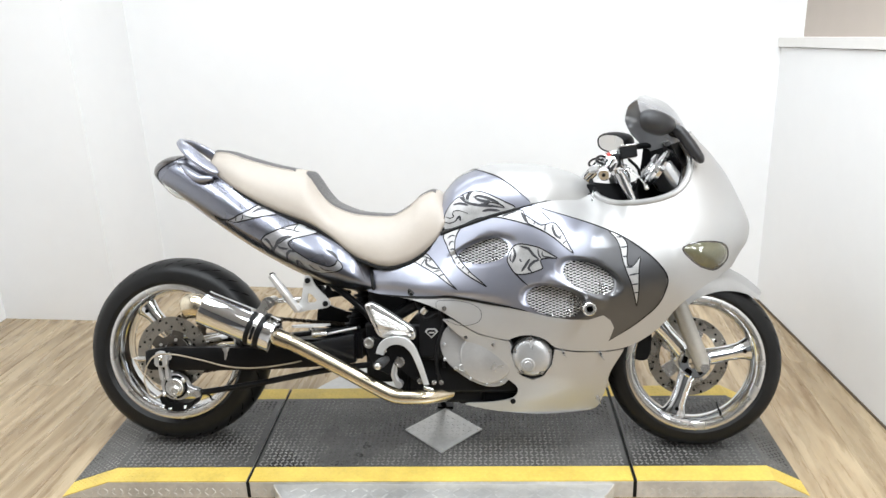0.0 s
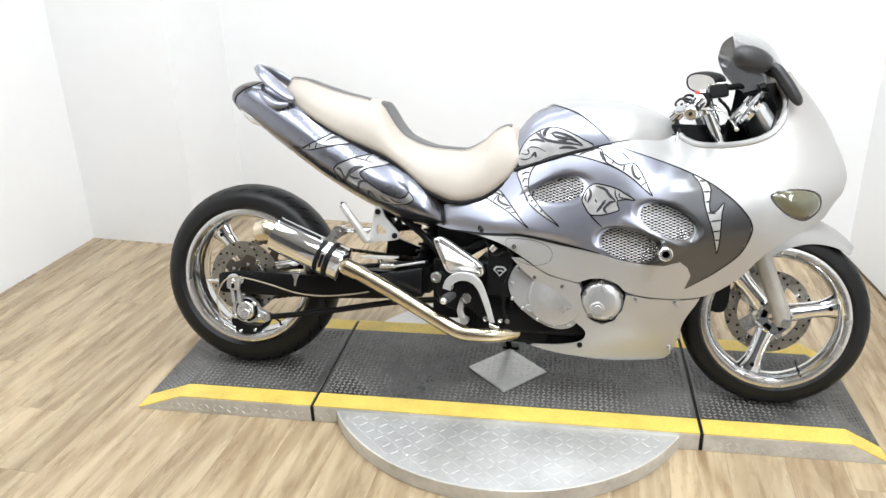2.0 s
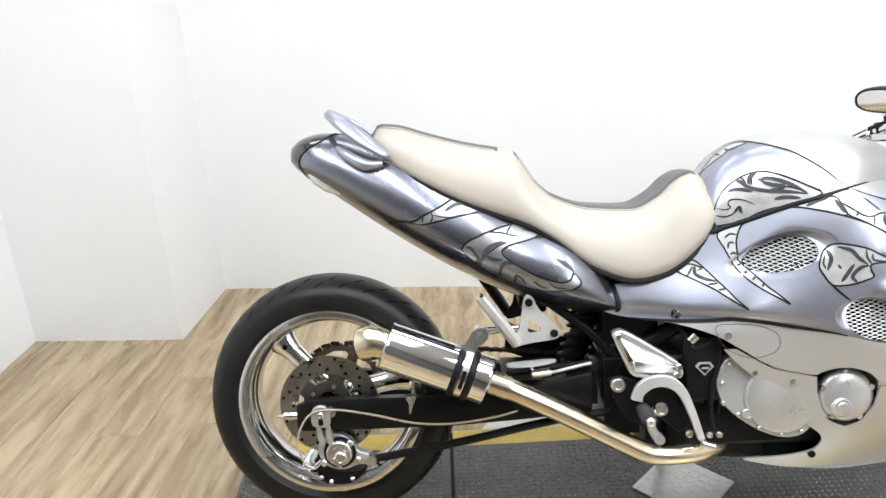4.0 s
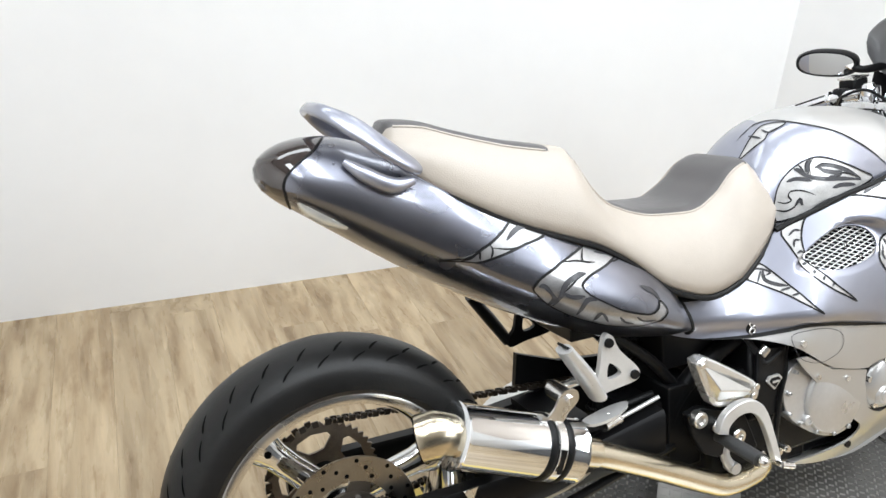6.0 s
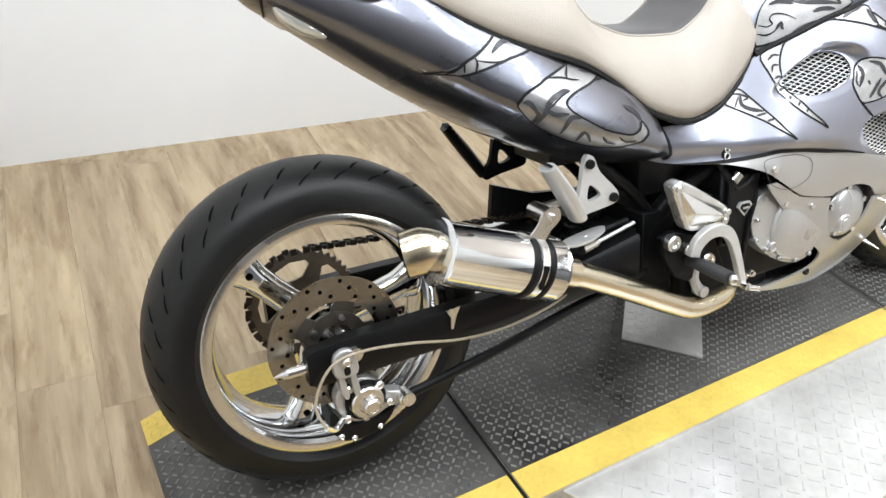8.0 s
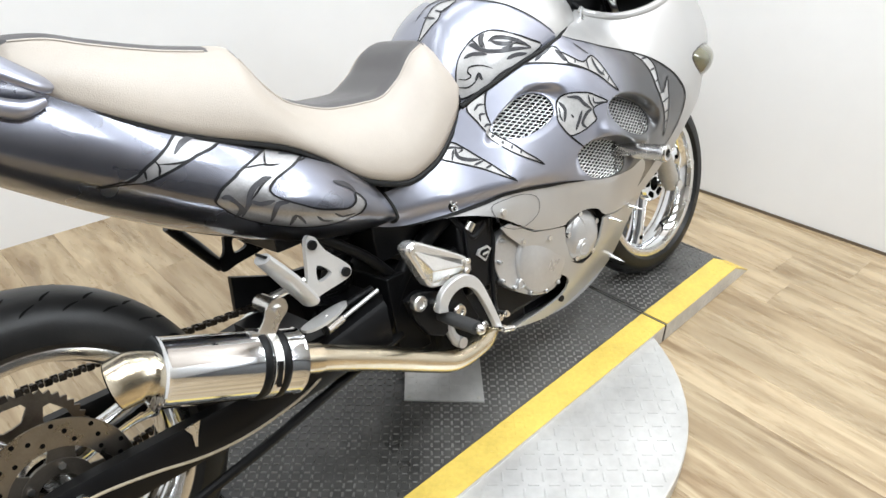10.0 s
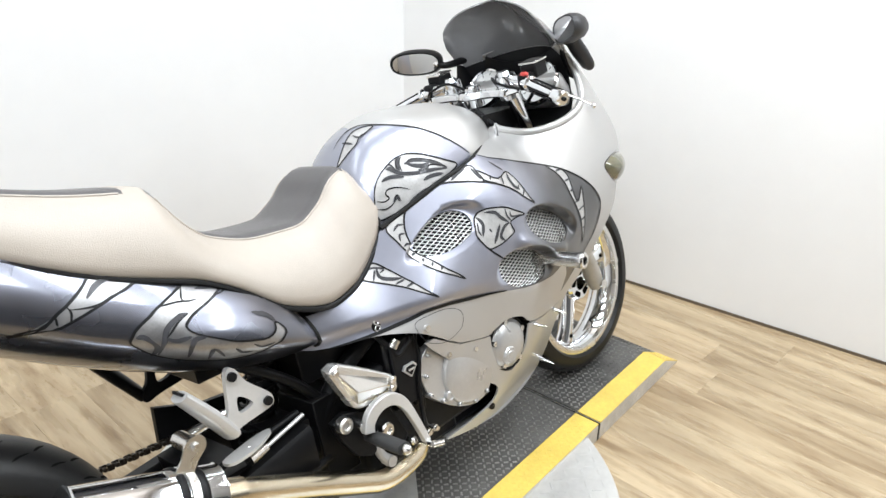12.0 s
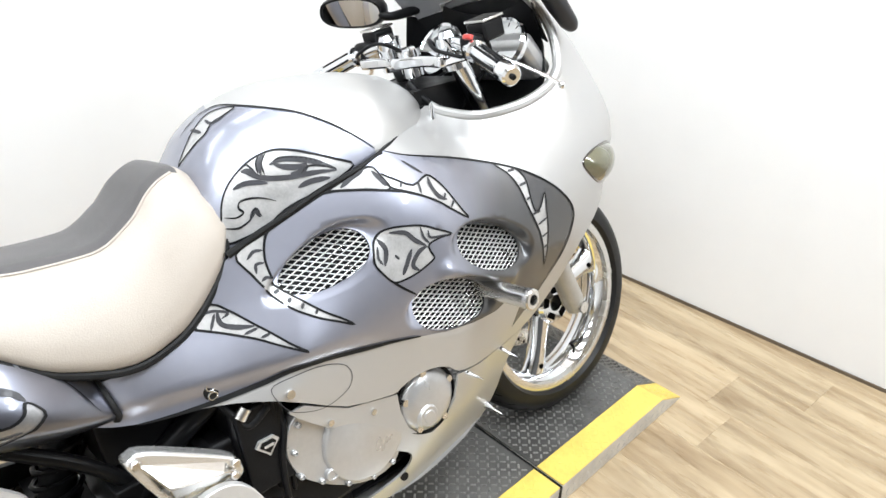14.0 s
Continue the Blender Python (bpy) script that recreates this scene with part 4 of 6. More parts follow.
for f in ((A1, B1, R2, R1), (A1, R1, F1), (F1, R1, E1), (R1, R2, D1, E1), (B1, C1, R2), (R2, C1, D1), (A1, F1, E1, D1, C1, B1)):
    bm.faces.new(f)
part("faceted_face", bm, ALU, heel, smooth=0, bevel=0.002)
for x, z in ((-0.19, 0.512), (-0.052, 0.412), (-0.045, 0.432)):
    bm = bmesh.new()
    lathe(bm, ((0.0003, -0.006), (0.006, -0.006), (0.008, -0.004), (0.008, 0.004), (0.0003, 0.004)), (x, -0.2, z), seg=14, closed=False)
    part("bolt", bm, ALU, heel)
bm = bmesh.new()
outer = spl([(-0.165, 0.36), (-0.15, 0.395), (-0.115, 0.415), (-0.07, 0.414), (-0.035, 0.385), (-0.01, 0.325), (0.012, 0.255)], False, 5)
inner = spl([(-0.004, 0.252), (-0.026, 0.315), (-0.05, 0.365), (-0.078, 0.387), (-0.11, 0.387), (-0.134, 0.37), (-0.138, 0.352)], False, 5)
prism(bm, [(p.x, p.y) for p in outer + inner], -0.222, -0.205)
pedal = part("brake_pedal", bm, SATIN, bike, "curved polished brake pedal", bevel=0.003)
bm = bmesh.new()
rod(bm, (0.004, -0.235, 0.25), (0.004, -0.19, 0.25), 0.009)
rod(bm, (0.03, -0.24, 0.242), (0.0, -0.235, 0.25), 0.007)
part("toe_piece", bm, ALU, pedal)
bm = bmesh.new()
prism(bm, [(-0.215, 0.4), (-0.18, 0.41), (-0.06, 0.37), (-0.02, 0.28), (-0.04, 0.26), (-0.09, 0.3), (-0.13, 0.28), (-0.17, 0.3), (-0.2, 0.35)], -0.185, -0.165)
hanger = part("footrest_hanger", bm, ENGINE, bike, "black footrest hanger plate", bevel=0.003)
for x, z, r in ((-0.192, 0.39, 0.018), (-0.088, 0.326, 0.018), (-0.145, 0.365, 0.014), (-0.02, 0.262, 0.01)):
    bm = bmesh.new()
    lathe(bm, ((0.0003, -0.012), (r * 0.5, -0.012), (r * 0.55, -0.018), (r - 0.003, -0.018), (r, -0.014), (r, 0.004), (0.0003, 0.004)), (x, -0.185, z), seg=22, closed=False)
    part("bolt", bm, ALU, hanger)
bm = bmesh.new()
rod(bm, (-0.135, -0.18, 0.333), (-0.135, -0.21, 0.335), 0.012)
tube(bm, ((-0.135, -0.205, 0.335), (-0.138, -0.25, 0.337), (-0.141, -0.31, 0.338)), [0.016, 0.019, 0.018], 12, 4, True, 0.75)
peg = part("footpeg", bm, PEGRUBBER, bike, "black rubber rider footpeg")
bm = bmesh.new()
bmesh.ops.create_uvsphere(bm, u_segments=14, v_segments=8, radius=0.012, matrix=Matrix.Translation((-0.141, -0.318, 0.338)))
part("peg_end", bm, ALU, peg)
bm = bmesh.new()
tube(bm, ((-0.1, -0.175, 0.33), (-0.11, -0.18, 0.28), (-0.092, -0.185, 0.245)), [0.012, 0.011, 0.013], 10, 4, True)
rod(bm, (-0.092, -0.198, 0.248), (-0.092, -0.17, 0.248), 0.013)
part("brake_lever_arm", bm, CASTALU, bike)
for x in (0.028, 0.052):
    bm = bmesh.new()
    rod(bm, (x, -0.2, 0.258), (x, -0.165, 0.258), 0.0085, seg=10)
    rod(bm, (x, -0.206, 0.258), (x, -0.2, 0.258), 0.0065, seg=6)
    part("sump_bolt", bm, ALU, bike)
bm = bmesh.new()
tube(bm, ((0.062, -0.17, 0.5), (0.058, -0.182, 0.44), (0.04, -0.186, 0.38), (0.036, -0.182, 0.3), (0.05, -0.17, 0.25)), 0.006, 10)
tube(bm, ((-0.05, -0.14, 0.56), (-0.02, -0.17, 0.5), (0.0, -0.18, 0.47), (0.04, -0.182, 0.49)), 0.007, 10)
part("engine_hose", bm, BLACK, bike, "black rubber engine hoses")
bm = bmesh.new()
rod(bm, (-0.012, -0.178, 0.49), (0.002, -0.18, 0.505), 0.012, seg=14)
part("hose_union", bm, ALU, bike)

# ---- passenger footrests


def passenger(side, metal, label):
    s = side
    bm = bmesh.new()
    out = spl([(-0.412, 0.612), (-0.392, 0.612), (-0.376, 0.58), (-0.335, 0.537), (-0.328, 0.518), (-0.34, 0.506), (-0.4, 0.498), (-0.437, 0.49), (-0.446, 0.5), (-0.438, 0.52), (-0.425, 0.54)], True, 3)
    hole = spl([(-0.4, 0.557), (-0.372, 0.531), (-0.404, 0.524)], True, 4)

    def flat(u, v):
        return Vector((u, s * 0.17, v))
    bm = skin(flat, out, (), [hole], 0.02)
    br = part("passenger_bracket", bm, metal, bike, label, thick=0.012)
    for x, z in ((-0.402, 0.6), (-0.342, 0.521)):
        bm = bmesh.new()
        rod(bm, (x, s * 0.158, z), (x, s * 0.182, z), 0.011, 0.0095)
        part("bolt", bm, BLACK, br)
    bm = bmesh.new()
    tube(bm, ((-0.436, s * 0.185, 0.5), (-0.475, s * 0.198, 0.56), (-0.52, s * 0.205, 0.622)), [0.022, 0.025, 0.02], 14, 4, True, 0.6)
    pg = part("passenger_peg", bm, metal, br, "folded passenger footpeg")
    for i in range(9):
        bm = bmesh.new()
        t = i / 8
        box(bm, (-0.516 + 0.055 * t, s * 0.2, 0.625 - 0.085 * t), (0.012, 0.03, 0.005), Matrix.Rotation(radians(30), 4, "Y"))
        part("peg_rib", bm, BLACK, pg)


passenger(-1, SATIN, "polished triangular passenger footrest bracket with folded peg")
passenger(1, FRAME, "black triangular passenger footrest bracket")

# ---- side stand
bm = bmesh.new()
tube(bm, ((-0.02, 0.12, 0.24), (0.0, 0.16, 0.15), (0.02, 0.22, 0.064)), [0.014, 0.012, 0.011], 12)
box(bm, (0.025, 0.225, 0.064), (0.06, 0.035, 0.008), Matrix.Rotation(radians(15), 4, "X"))
part("side_stand", bm, FRAME, bike, "black side stand")

# ---- bodywork: each body is a smooth form, on which panels and paint are laid


class Form:
    """A body along x: from zlow to ztop, half as wide as w, rounded; over: how much of the round lies under zlow's level (0: none)."""

    def __init__(self, xs, zlow, ztop, w, power=2.4, full=0.0):
        self.xs, self.zl, self.zt, self.w, self.n, self.full = xs, zlow, ztop, w, power, full

    low = 0.0

    def mid(self, lo, hi, s):
        """The widest level, and the height from it up (s over 0) or down."""
        zc = lo + (hi - lo) * self.full
        return zc, (hi - zc if s >= 0 else zc - lo)

    def at(self, x):
        return knots(x, self.xs, self.zl), knots(x, self.xs, self.zt), knots(x, self.xs, self.w)

    def point(self, x, s, side=-1, lift=0.0):
        """s: 0 to 1 from the widest level to the top (full: from -1, the bottom)."""
        lo, hi, w = self.at(x)
        a = s * math.pi / 2
        zc, h = self.mid(lo, hi, s)
        e = 2 / (self.n if s >= 0 else self.low or self.n)
        c, q = abs(math.cos(a)) ** e, math.copysign(abs(math.sin(a)) ** e, s)
        return Vector((x, side * (w * c + lift * math.cos(a)), zc + h * q + lift * math.sin(a)))

    def s_of(self, x, z):
        lo, hi, w = self.at(x)
        zc, h = self.mid(lo, hi, z - lo - (hi - lo) * self.full)
        q = max(-1, min(1, (z - zc) / (h or 0.01)))
        return math.copysign(math.asin(abs(q) ** ((self.n if q >= 0 else self.low or self.n) / 2)), q) * 2 / math.pi

    K = 0.28

    def uv(self, pts):
        return [Vector((p[0], self.s_of(p[0], p[1]) * self.K)) for p in pts]

    def on(self, side=-1, lift=0.0):
        return lambda u, v: self.point(u, v / self.K, side, lift)


def area(form, pts, n=4, smooth=True):
    """A painted patch's outline on a form, from points in x and z."""
    return form.uv([(p.x, p.y) for p in spl([(*q, 0) for q in pts], True, n)] if smooth else pts)


def paint_lines(parent, form, lines, closed, width=0.004, name="pinstripe", m=INK, lift=0.0012, n=5):
    for i, pts in enumerate(lines):
        bm = bmesh.new()
        stroke(bm, form.on(-1, lift), [tuple(q) for q in form.uv(pts)], width, n, True, closed)
        part(name, bm, m, parent, smooth=60)


# ---- tail cowl
class Tail(Form):
    """The tail's form, keeled below, with the pod that swells out of its lower front."""
    low = 1.7

    def point(self, x, s, side=-1, lift=0.0):
        p = Form.point(self, x, s, side, lift)
        u, v = (x + 0.335) * 0.966 - (p.z - 0.672) * 0.259, (x + 0.335) * 0.259 + (p.z - 0.672) * 0.966
        r = math.hypot(u / 0.19, v / 0.085)
        if r < 1:
            p.y += side * 0.008 * (1 - r * r) ** 1.5
        return p


tail = Tail([-1.008, -0.998, -0.976, -0.947, -0.915, -0.875, -0.8, -0.7, -0.6, -0.45, -0.32, -0.24, -0.19, -0.165], [0.976, 0.958, 0.935, 0.914, 0.891, 0.862, 0.808, 0.74, 0.679, 0.602, 0.553, 0.541, 0.543, 0.552],
            [0.996, 1.011, 1.027, 1.037, 1.041, 1.039, 1.018, 0.983, 0.93, 0.86, 0.805, 0.735, 0.66, 0.6], [0.008, 0.04, 0.064, 0.08, 0.09, 0.1, 0.119, 0.143, 0.166, 0.19, 0.196, 0.188, 0.166, 0.14], 1.95, 0.34)
t1 = [(-0.725, 0.809), (-0.695, 0.81), (-0.654, 0.821), (-0.634, 0.83), (-0.601, 0.847), (-0.556, 0.868), (-0.517, 0.854), (-0.474, 0.838), (-0.518, 0.825), (-0.56, 0.819), (-0.592, 0.812), (-0.636, 0.803), (-0.674, 0.803)]
t2 = [(-0.561, 0.738), (-0.549, 0.753), (-0.514, 0.769), (-0.496, 0.777), (-0.437, 0.792), (-0.402, 0.799), (-0.364, 0.791), (-0.33, 0.772), (-0.383, 0.757), (-0.429, 0.747), (-0.449, 0.741), (-0.464, 0.729), (-0.45, 0.71), (-0.414, 0.687), (-0.385, 0.67), (-0.353, 0.658), (-0.32, 0.65), (-0.3, 0.657),
      (-0.294, 0.67), (-0.283, 0.662), (-0.276, 0.643), (-0.307, 0.631), (-0.349, 0.627), (-0.403, 0.636), (-0.447, 0.653), (-0.485, 0.672), (-0.521, 0.695), (-0.547, 0.719)]
K = Form.K
lens_line = [(knots(v, [-1, -0.4, 0, 0.25, 0.6, 1], [-0.952, -0.967, -0.972, -0.962, -0.91, -0.876]), v * K) for v in np.linspace(-1, 1, 24)]
side_out = [(x, -K) for x in np.linspace(-0.952, -0.165, 40)] + [(x, K) for x in np.linspace(-0.165, -0.876, 40)] + [tuple(q) for q in lens_line[::-1]]
bm = skin(tail.on(), side_out, [(area(tail, t1, 3), 1), (area(tail, t2, 3), 1)], (), 0.014)
left = skin(tail.on(1), side_out, (), (), 0.03)
left_mesh = bpy.data.meshes.new("left")
left.to_mesh(left_mesh)
left.free()
bm.from_mesh(left_mesh)
bmesh.ops.remove_doubles(bm, verts=bm.verts, dist=0.0008)
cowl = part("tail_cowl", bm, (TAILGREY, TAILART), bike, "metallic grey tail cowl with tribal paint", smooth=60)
paint_lines(cowl, tail, [t1, t2], True, 0.0042, n=3)
# airbrushed curls inside the patches: broad smoky strokes, then thin dark ones
paint_lines(cowl, tail, [[(-0.599, 0.831), (-0.573, 0.845), (-0.541, 0.847), (-0.499, 0.839)], [(-0.519, 0.696), (-0.503, 0.73), (-0.47, 0.749), (-0.45, 0.749)], [(-0.471, 0.671), (-0.462, 0.698), (-0.437, 0.699)], [(-0.412, 0.779), (-0.379, 0.772), (-0.347, 0.762)],
                         [(-0.504, 0.723), (-0.488, 0.712), (-0.462, 0.71)], [(-0.435, 0.652), (-0.428, 0.671), (-0.407, 0.646)], [(-0.389, 0.657), (-0.376, 0.643), (-0.356, 0.636)], [(-0.353, 0.651), (-0.336, 0.638), (-0.31, 0.636)]], False, 0.0085, "airbrush_line", SMOKE)
paint_lines(cowl, tail, [[(-0.55, 0.741), (-0.535, 0.736), (-0.52, 0.712), (-0.53, 0.698)], [(-0.32, 0.7), (-0.305, 0.69), (-0.292, 0.672)], [(-0.333, 0.706), (-0.31, 0.692), (-0.294, 0.682)]], False, 0.011, "airbrush_line", SMOKE)
paint_lines(cowl, tail, [[(-0.634, 0.83), (-0.63, 0.818), (-0.636, 0.804)], [(-0.631, 0.823), (-0.599, 0.816), (-0.577, 0.816), (-0.558, 0.822)], [(-0.654, 0.82), (-0.656, 0.805)], [(-0.69, 0.806), (-0.67, 0.811), (-0.655, 0.82)], [(-0.45, 0.749), (-0.472, 0.743), (-0.504, 0.722)],
                         [(-0.347, 0.762), (-0.362, 0.757), (-0.38, 0.756)], [(-0.436, 0.79), (-0.448, 0.771), (-0.42, 0.763)], [(-0.495, 0.777), (-0.46, 0.773), (-0.431, 0.764)]], False, 0.0034, n=4)
# the pod's dark joint, and the paler swell of its lower side
paint_lines(cowl, tail, [[(-0.383, 0.757), (-0.34, 0.754), (-0.3, 0.735), (-0.262, 0.7), (-0.228, 0.655), (-0.205, 0.605)]], False, 0.0032, n=4)
bm = bmesh.new()
tube(bm, [tail.point(-0.181 - 0.02 * max(0.0, q), q, -1, 0.0) for q in np.linspace(-0.85, 0.92, 14)], 0.0065, 8, 1, False)
part("pod_seam", bm, PIPING, cowl)
# tail light: the smoked rear end
lens_out = [(float(x), -K) for x in np.linspace(-1.0079, -0.953, 8)] + [tuple(q) for q in lens_line] + [(float(x), K) for x in np.linspace(-0.877, -1.0079, 12)]
bm = skin(tail.on(-1, 0.001), lens_out, (), (), 0.01)
left = skin(tail.on(1, 0.001), lens_out, (), (), 0.01)
left.to_mesh(left_mesh)
left.free()
bm.from_mesh(left_mesh)
bmesh.ops.remove_doubles(bm, verts=bm.verts, dist=0.0012)
bmesh.ops.holes_fill(bm, edges=[e for e in bm.edges if e.is_boundary and all(v.co.x < -1.0 for v in e.verts)], sides=0)
tail_light = part("tail_light", bm, SMOKED, bike, "dark smoked tail light lens", smooth=60)
bm = bmesh.new()
stroke(bm, tail.on(-1, 0.0015), [tuple(q) for q in lens_line[::2]], 0.004, 3, False)
part("lens_joint", bm, BLACK, tail_light)


def indicator(s):
    bm = bmesh.new()
    tube(bm, [tail.point(x, q, s, -0.003) for x, q in ((-0.948, -0.36), (-0.93, -0.47), (-0.9, -0.5), (-0.868, -0.46))], [0.004, 0.014, 0.015, 0.005], 12, 5)
    part("rear_indicator", bm, CLEAR, bike, "small clear flush indicator")


both(indicator)
# grab rail
bm = bmesh.new()
rail_line = spl([(x, s * y, z) for s, row in ((-1, 1), (1, -1)) for x, y, z in ((-0.735, 0.102, 0.97), (-0.79, 0.104, 1.01), (-0.85, 0.092, 1.058), (-0.886, 0.06, 1.083), (-0.896, 0.02, 1.09))[::row]], False, 7)
rings = []
for i, p in enumerate(rail_line):
    t = abs(2 * i / (len(rail_line) - 1) - 1)
    d = (rail_line[min(i + 1, len(rail_line) - 1)] - rail_line[max(i - 1, 0)]).normalized()
    out = Vector((p.x + 0.78, p.y * 1.4, 0)).normalized()
    wide = out * 0.72 - Vector((0, 0, 0.7))
    wide = (wide - d * wide.dot(d)).normalized()
    thin = d.cross(wide)
    w = knots(t, [0, 0.35, 0.7, 0.9, 1], [0.011, 0.014, 0.024, 0.021, 0.008])
    rings.append([p + wide * w * math.copysign(abs(math.cos(a)) ** 0.8, math.cos(a)) + thin * min(0.0095, w * 0.7) * math.copysign(abs(math.sin(a)) ** 0.8, math.sin(a)) for a in (2 * math.pi * j / 18 for j in range(18))])
ringed(bm, rings)
rail_ob = part("grab_rail", bm, GREY, bike, "metallic grey looped grab rail", smooth=60)


def rail_foot(s):
    bm = bmesh.new()
    tube(bm, ((-0.868, s * 0.086, 1.0), (-0.84, s * 0.1, 0.977), (-0.795, s * 0.111, 0.952), (-0.752, s * 0.106, 0.955)), [0.006, 0.014, 0.016, 0.008], 12, 4)
    part("rail_foot", bm, GREY, rail_ob)


both(rail_foot)

# ---- seat
seat_x = [-0.79, -0.765, -0.72, -0.65, -0.55, -0.46, -0.425, -0.4, -0.37, -0.33, -0.23, -0.13, -0.06, -0.02, 0.02, 0.05, 0.07]
seat_lo = [1.0, 0.975, 0.945, 0.902, 0.85, 0.815, 0.802, 0.792, 0.776, 0.75, 0.675, 0.645, 0.66, 0.682, 0.715, 0.75, 0.79]
seat_hi = [1.024, 1.054, 1.05, 1.028, 0.999, 0.98, 0.973, 0.94, 0.895, 0.858, 0.824, 0.818, 0.85, 0.886, 0.902, 0.884, 0.84]
seat_w = [0.035, 0.07, 0.095, 0.118, 0.134, 0.145, 0.148, 0.15, 0.153, 0.158, 0.168, 0.17, 0.166, 0.16, 0.153, 0.147, 0.135]


def seat_ring(x):
    lo, hi, w = (knots(x, seat_x, q) for q in (seat_lo, seat_hi, seat_w))
    h = hi - lo
    half = [(0.0, hi + 0.004), (0.2, hi + 0.004), (0.4, hi + 0.003), (0.52, hi - 0.001), (0.565, hi - 0.0075), (0.63, hi - 0.013), (0.72, hi - 0.026 - 0.03 * h), (0.86, lo + 0.62 * h), (0.96, lo + 0.35 * h), (1.0, lo + 0.15 * h), (0.98, lo + 0.02 * h), (0.9, lo - 0.004), (0.4, lo - 0.01)]
    return [Vector((x, -a * w, z)) for a, z in half] + [Vector((x, a * w, z)) for a, z in reversed(half[1:])]


bm = bmesh.new()
xs = list(np.linspace(seat_x[0], seat_x[-1], 90))
rows = ringed(bm, [seat_ring(x) for x in xs])
bm.faces.ensure_lookup_table()
for f in bm.faces:
    c = f.calc_center_median()
    lo, hi, w = (knots(c.x, seat_x, q) for q in (seat_lo, seat_hi, seat_w))
    top = abs(c.y) < 0.56 * w and c.z > hi - 0.03
    f.material_index = 1 if top and (c.x < -0.465 or -0.418 < c.x < 0.03) else 0
seat = part("seat", bm, (CREAM, SEATTOP), bike, "cream vinyl stepped seat with grey top panels", smooth=70)


def seat_edge(s):
    bm = bmesh.new()
    pts = []
    for x in np.linspace(-0.765, 0.068, 34):
        lo, w = knots(x, seat_x, seat_lo), knots(x, seat_x, seat_w)
        pts.append((x, s * w * 0.965, lo - 0.006))
    tube(bm, pts, 0.0062, 8, 2)
    part("seat_piping", bm, PIPING, seat)


both(seat_edge)


def seam(s):
    bm = bmesh.new()
    for rng in ((-0.76, -0.47), (-0.41, 0.02)):
        pts = []
        for x in np.linspace(*rng, 18):
            hi, w = knots(x, seat_x, seat_hi), knots(x, seat_x, seat_w)
            pts.append((x, s * 0.57 * w, hi - 0.0065))
        tube(bm, pts, 0.0022, 6, 2)
    part("seat_seam", bm, CREAM, seat)


both(seam)

# ---- tank
tank = Form([0.03, 0.06, 0.1, 0.16, 0.25, 0.37, 0.48, 0.55, 0.585], [0.72, 0.735, 0.75, 0.77, 0.795, 0.825, 0.845, 0.855, 0.86], [0.85, 0.9, 0.945, 0.975, 0.992, 0.986, 0.962, 0.925, 0.89], [0.12, 0.14, 0.152, 0.165, 0.178, 0.182, 0.132, 0.082, 0.04], 2.3)
tk = [(0.0, 0.7), (0.0, 0.86), (0.03, 0.9), (0.084, 0.95), (0.12, 0.967), (0.15, 0.971), (0.175, 0.967), (0.209, 0.956), (0.251, 0.938), (0.289, 0.912), (0.322, 0.884), (0.352, 0.855), (0.33, 0.78), (0.15, 0.7), (0.02, 0.66)]
ta = [(0.056, 0.766), (0.064, 0.81), (0.076, 0.839), (0.094, 0.861), (0.119, 0.879), (0.146, 0.891), (0.175, 0.895), (0.204, 0.888), (0.232, 0.876), (0.271, 0.857), (0.302, 0.838), (0.25, 0.818), (0.195, 0.8), (0.122, 0.776)]
tb = [(0.056, 0.891), (0.071, 0.912), (0.095, 0.939), (0.123, 0.958), (0.142, 0.966), (0.165, 0.967), (0.142, 0.958), (0.12, 0.949), (0.102, 0.935), (0.08, 0.918)]
half = [(x, 0) for x in np.linspace(0.03, 0.585, 30)] + [(x, K) for x in np.linspace(0.585, 0.03, 30)]
bm = skin(tank.on(), half, [(area(tank, tk, 3), 1), (area(tank, ta, 3), 2), (area(tank, tb, 3), 2)], (), 0.013)
left = skin(tank.on(1), half, [(area(tank, tk, 3), 1)], (), 0.02)
left.to_mesh(left_mesh)
left.free()
bm.from_mesh(left_mesh)
bmesh.ops.remove_doubles(bm, verts=bm.verts, dist=0.0008)
tank_ob = part("fuel_tank", bm, (SILVER, GREY, LIGHTGREY), bike, "silver fuel tank with grey tribal sides", smooth=60)
paint_lines(tank_ob, tank, [ta, tb], True, 0.0036, n=3)
paint_lines(tank_ob, tank, [tk[3:12]], False, 0.0042)
# the big scroll on the tank's side
paint_lines(tank_ob, tank, [[(0.165, 0.876), (0.178, 0.867), (0.2, 0.8605), (0.216, 0.8585), (0.207, 0.852), (0.188, 0.853)], [(0.16, 0.874), (0.18, 0.878), (0.206, 0.873), (0.236, 0.86), (0.268, 0.84)]], False, 0.0085, "airbrush_line", SMOKE)
paint_lines(tank_ob, tank, [[(0.117, 0.874), (0.129, 0.864), (0.149, 0.8545), (0.18, 0.848), (0.208, 0.846), (0.239, 0.843), (0.268, 0.838)], [(0.157, 0.892), (0.145, 0.88), (0.142, 0.862)], [(0.094, 0.849), (0.115, 0.854), (0.147, 0.847)], [(0.193, 0.828), (0.217, 0.832), (0.252, 0.829)],
                            [(0.115, 0.873), (0.127, 0.871), (0.136, 0.861)], [(0.103, 0.796), (0.115, 0.81), (0.12, 0.797)]], False, 0.0075, "airbrush_line", SMOKE)
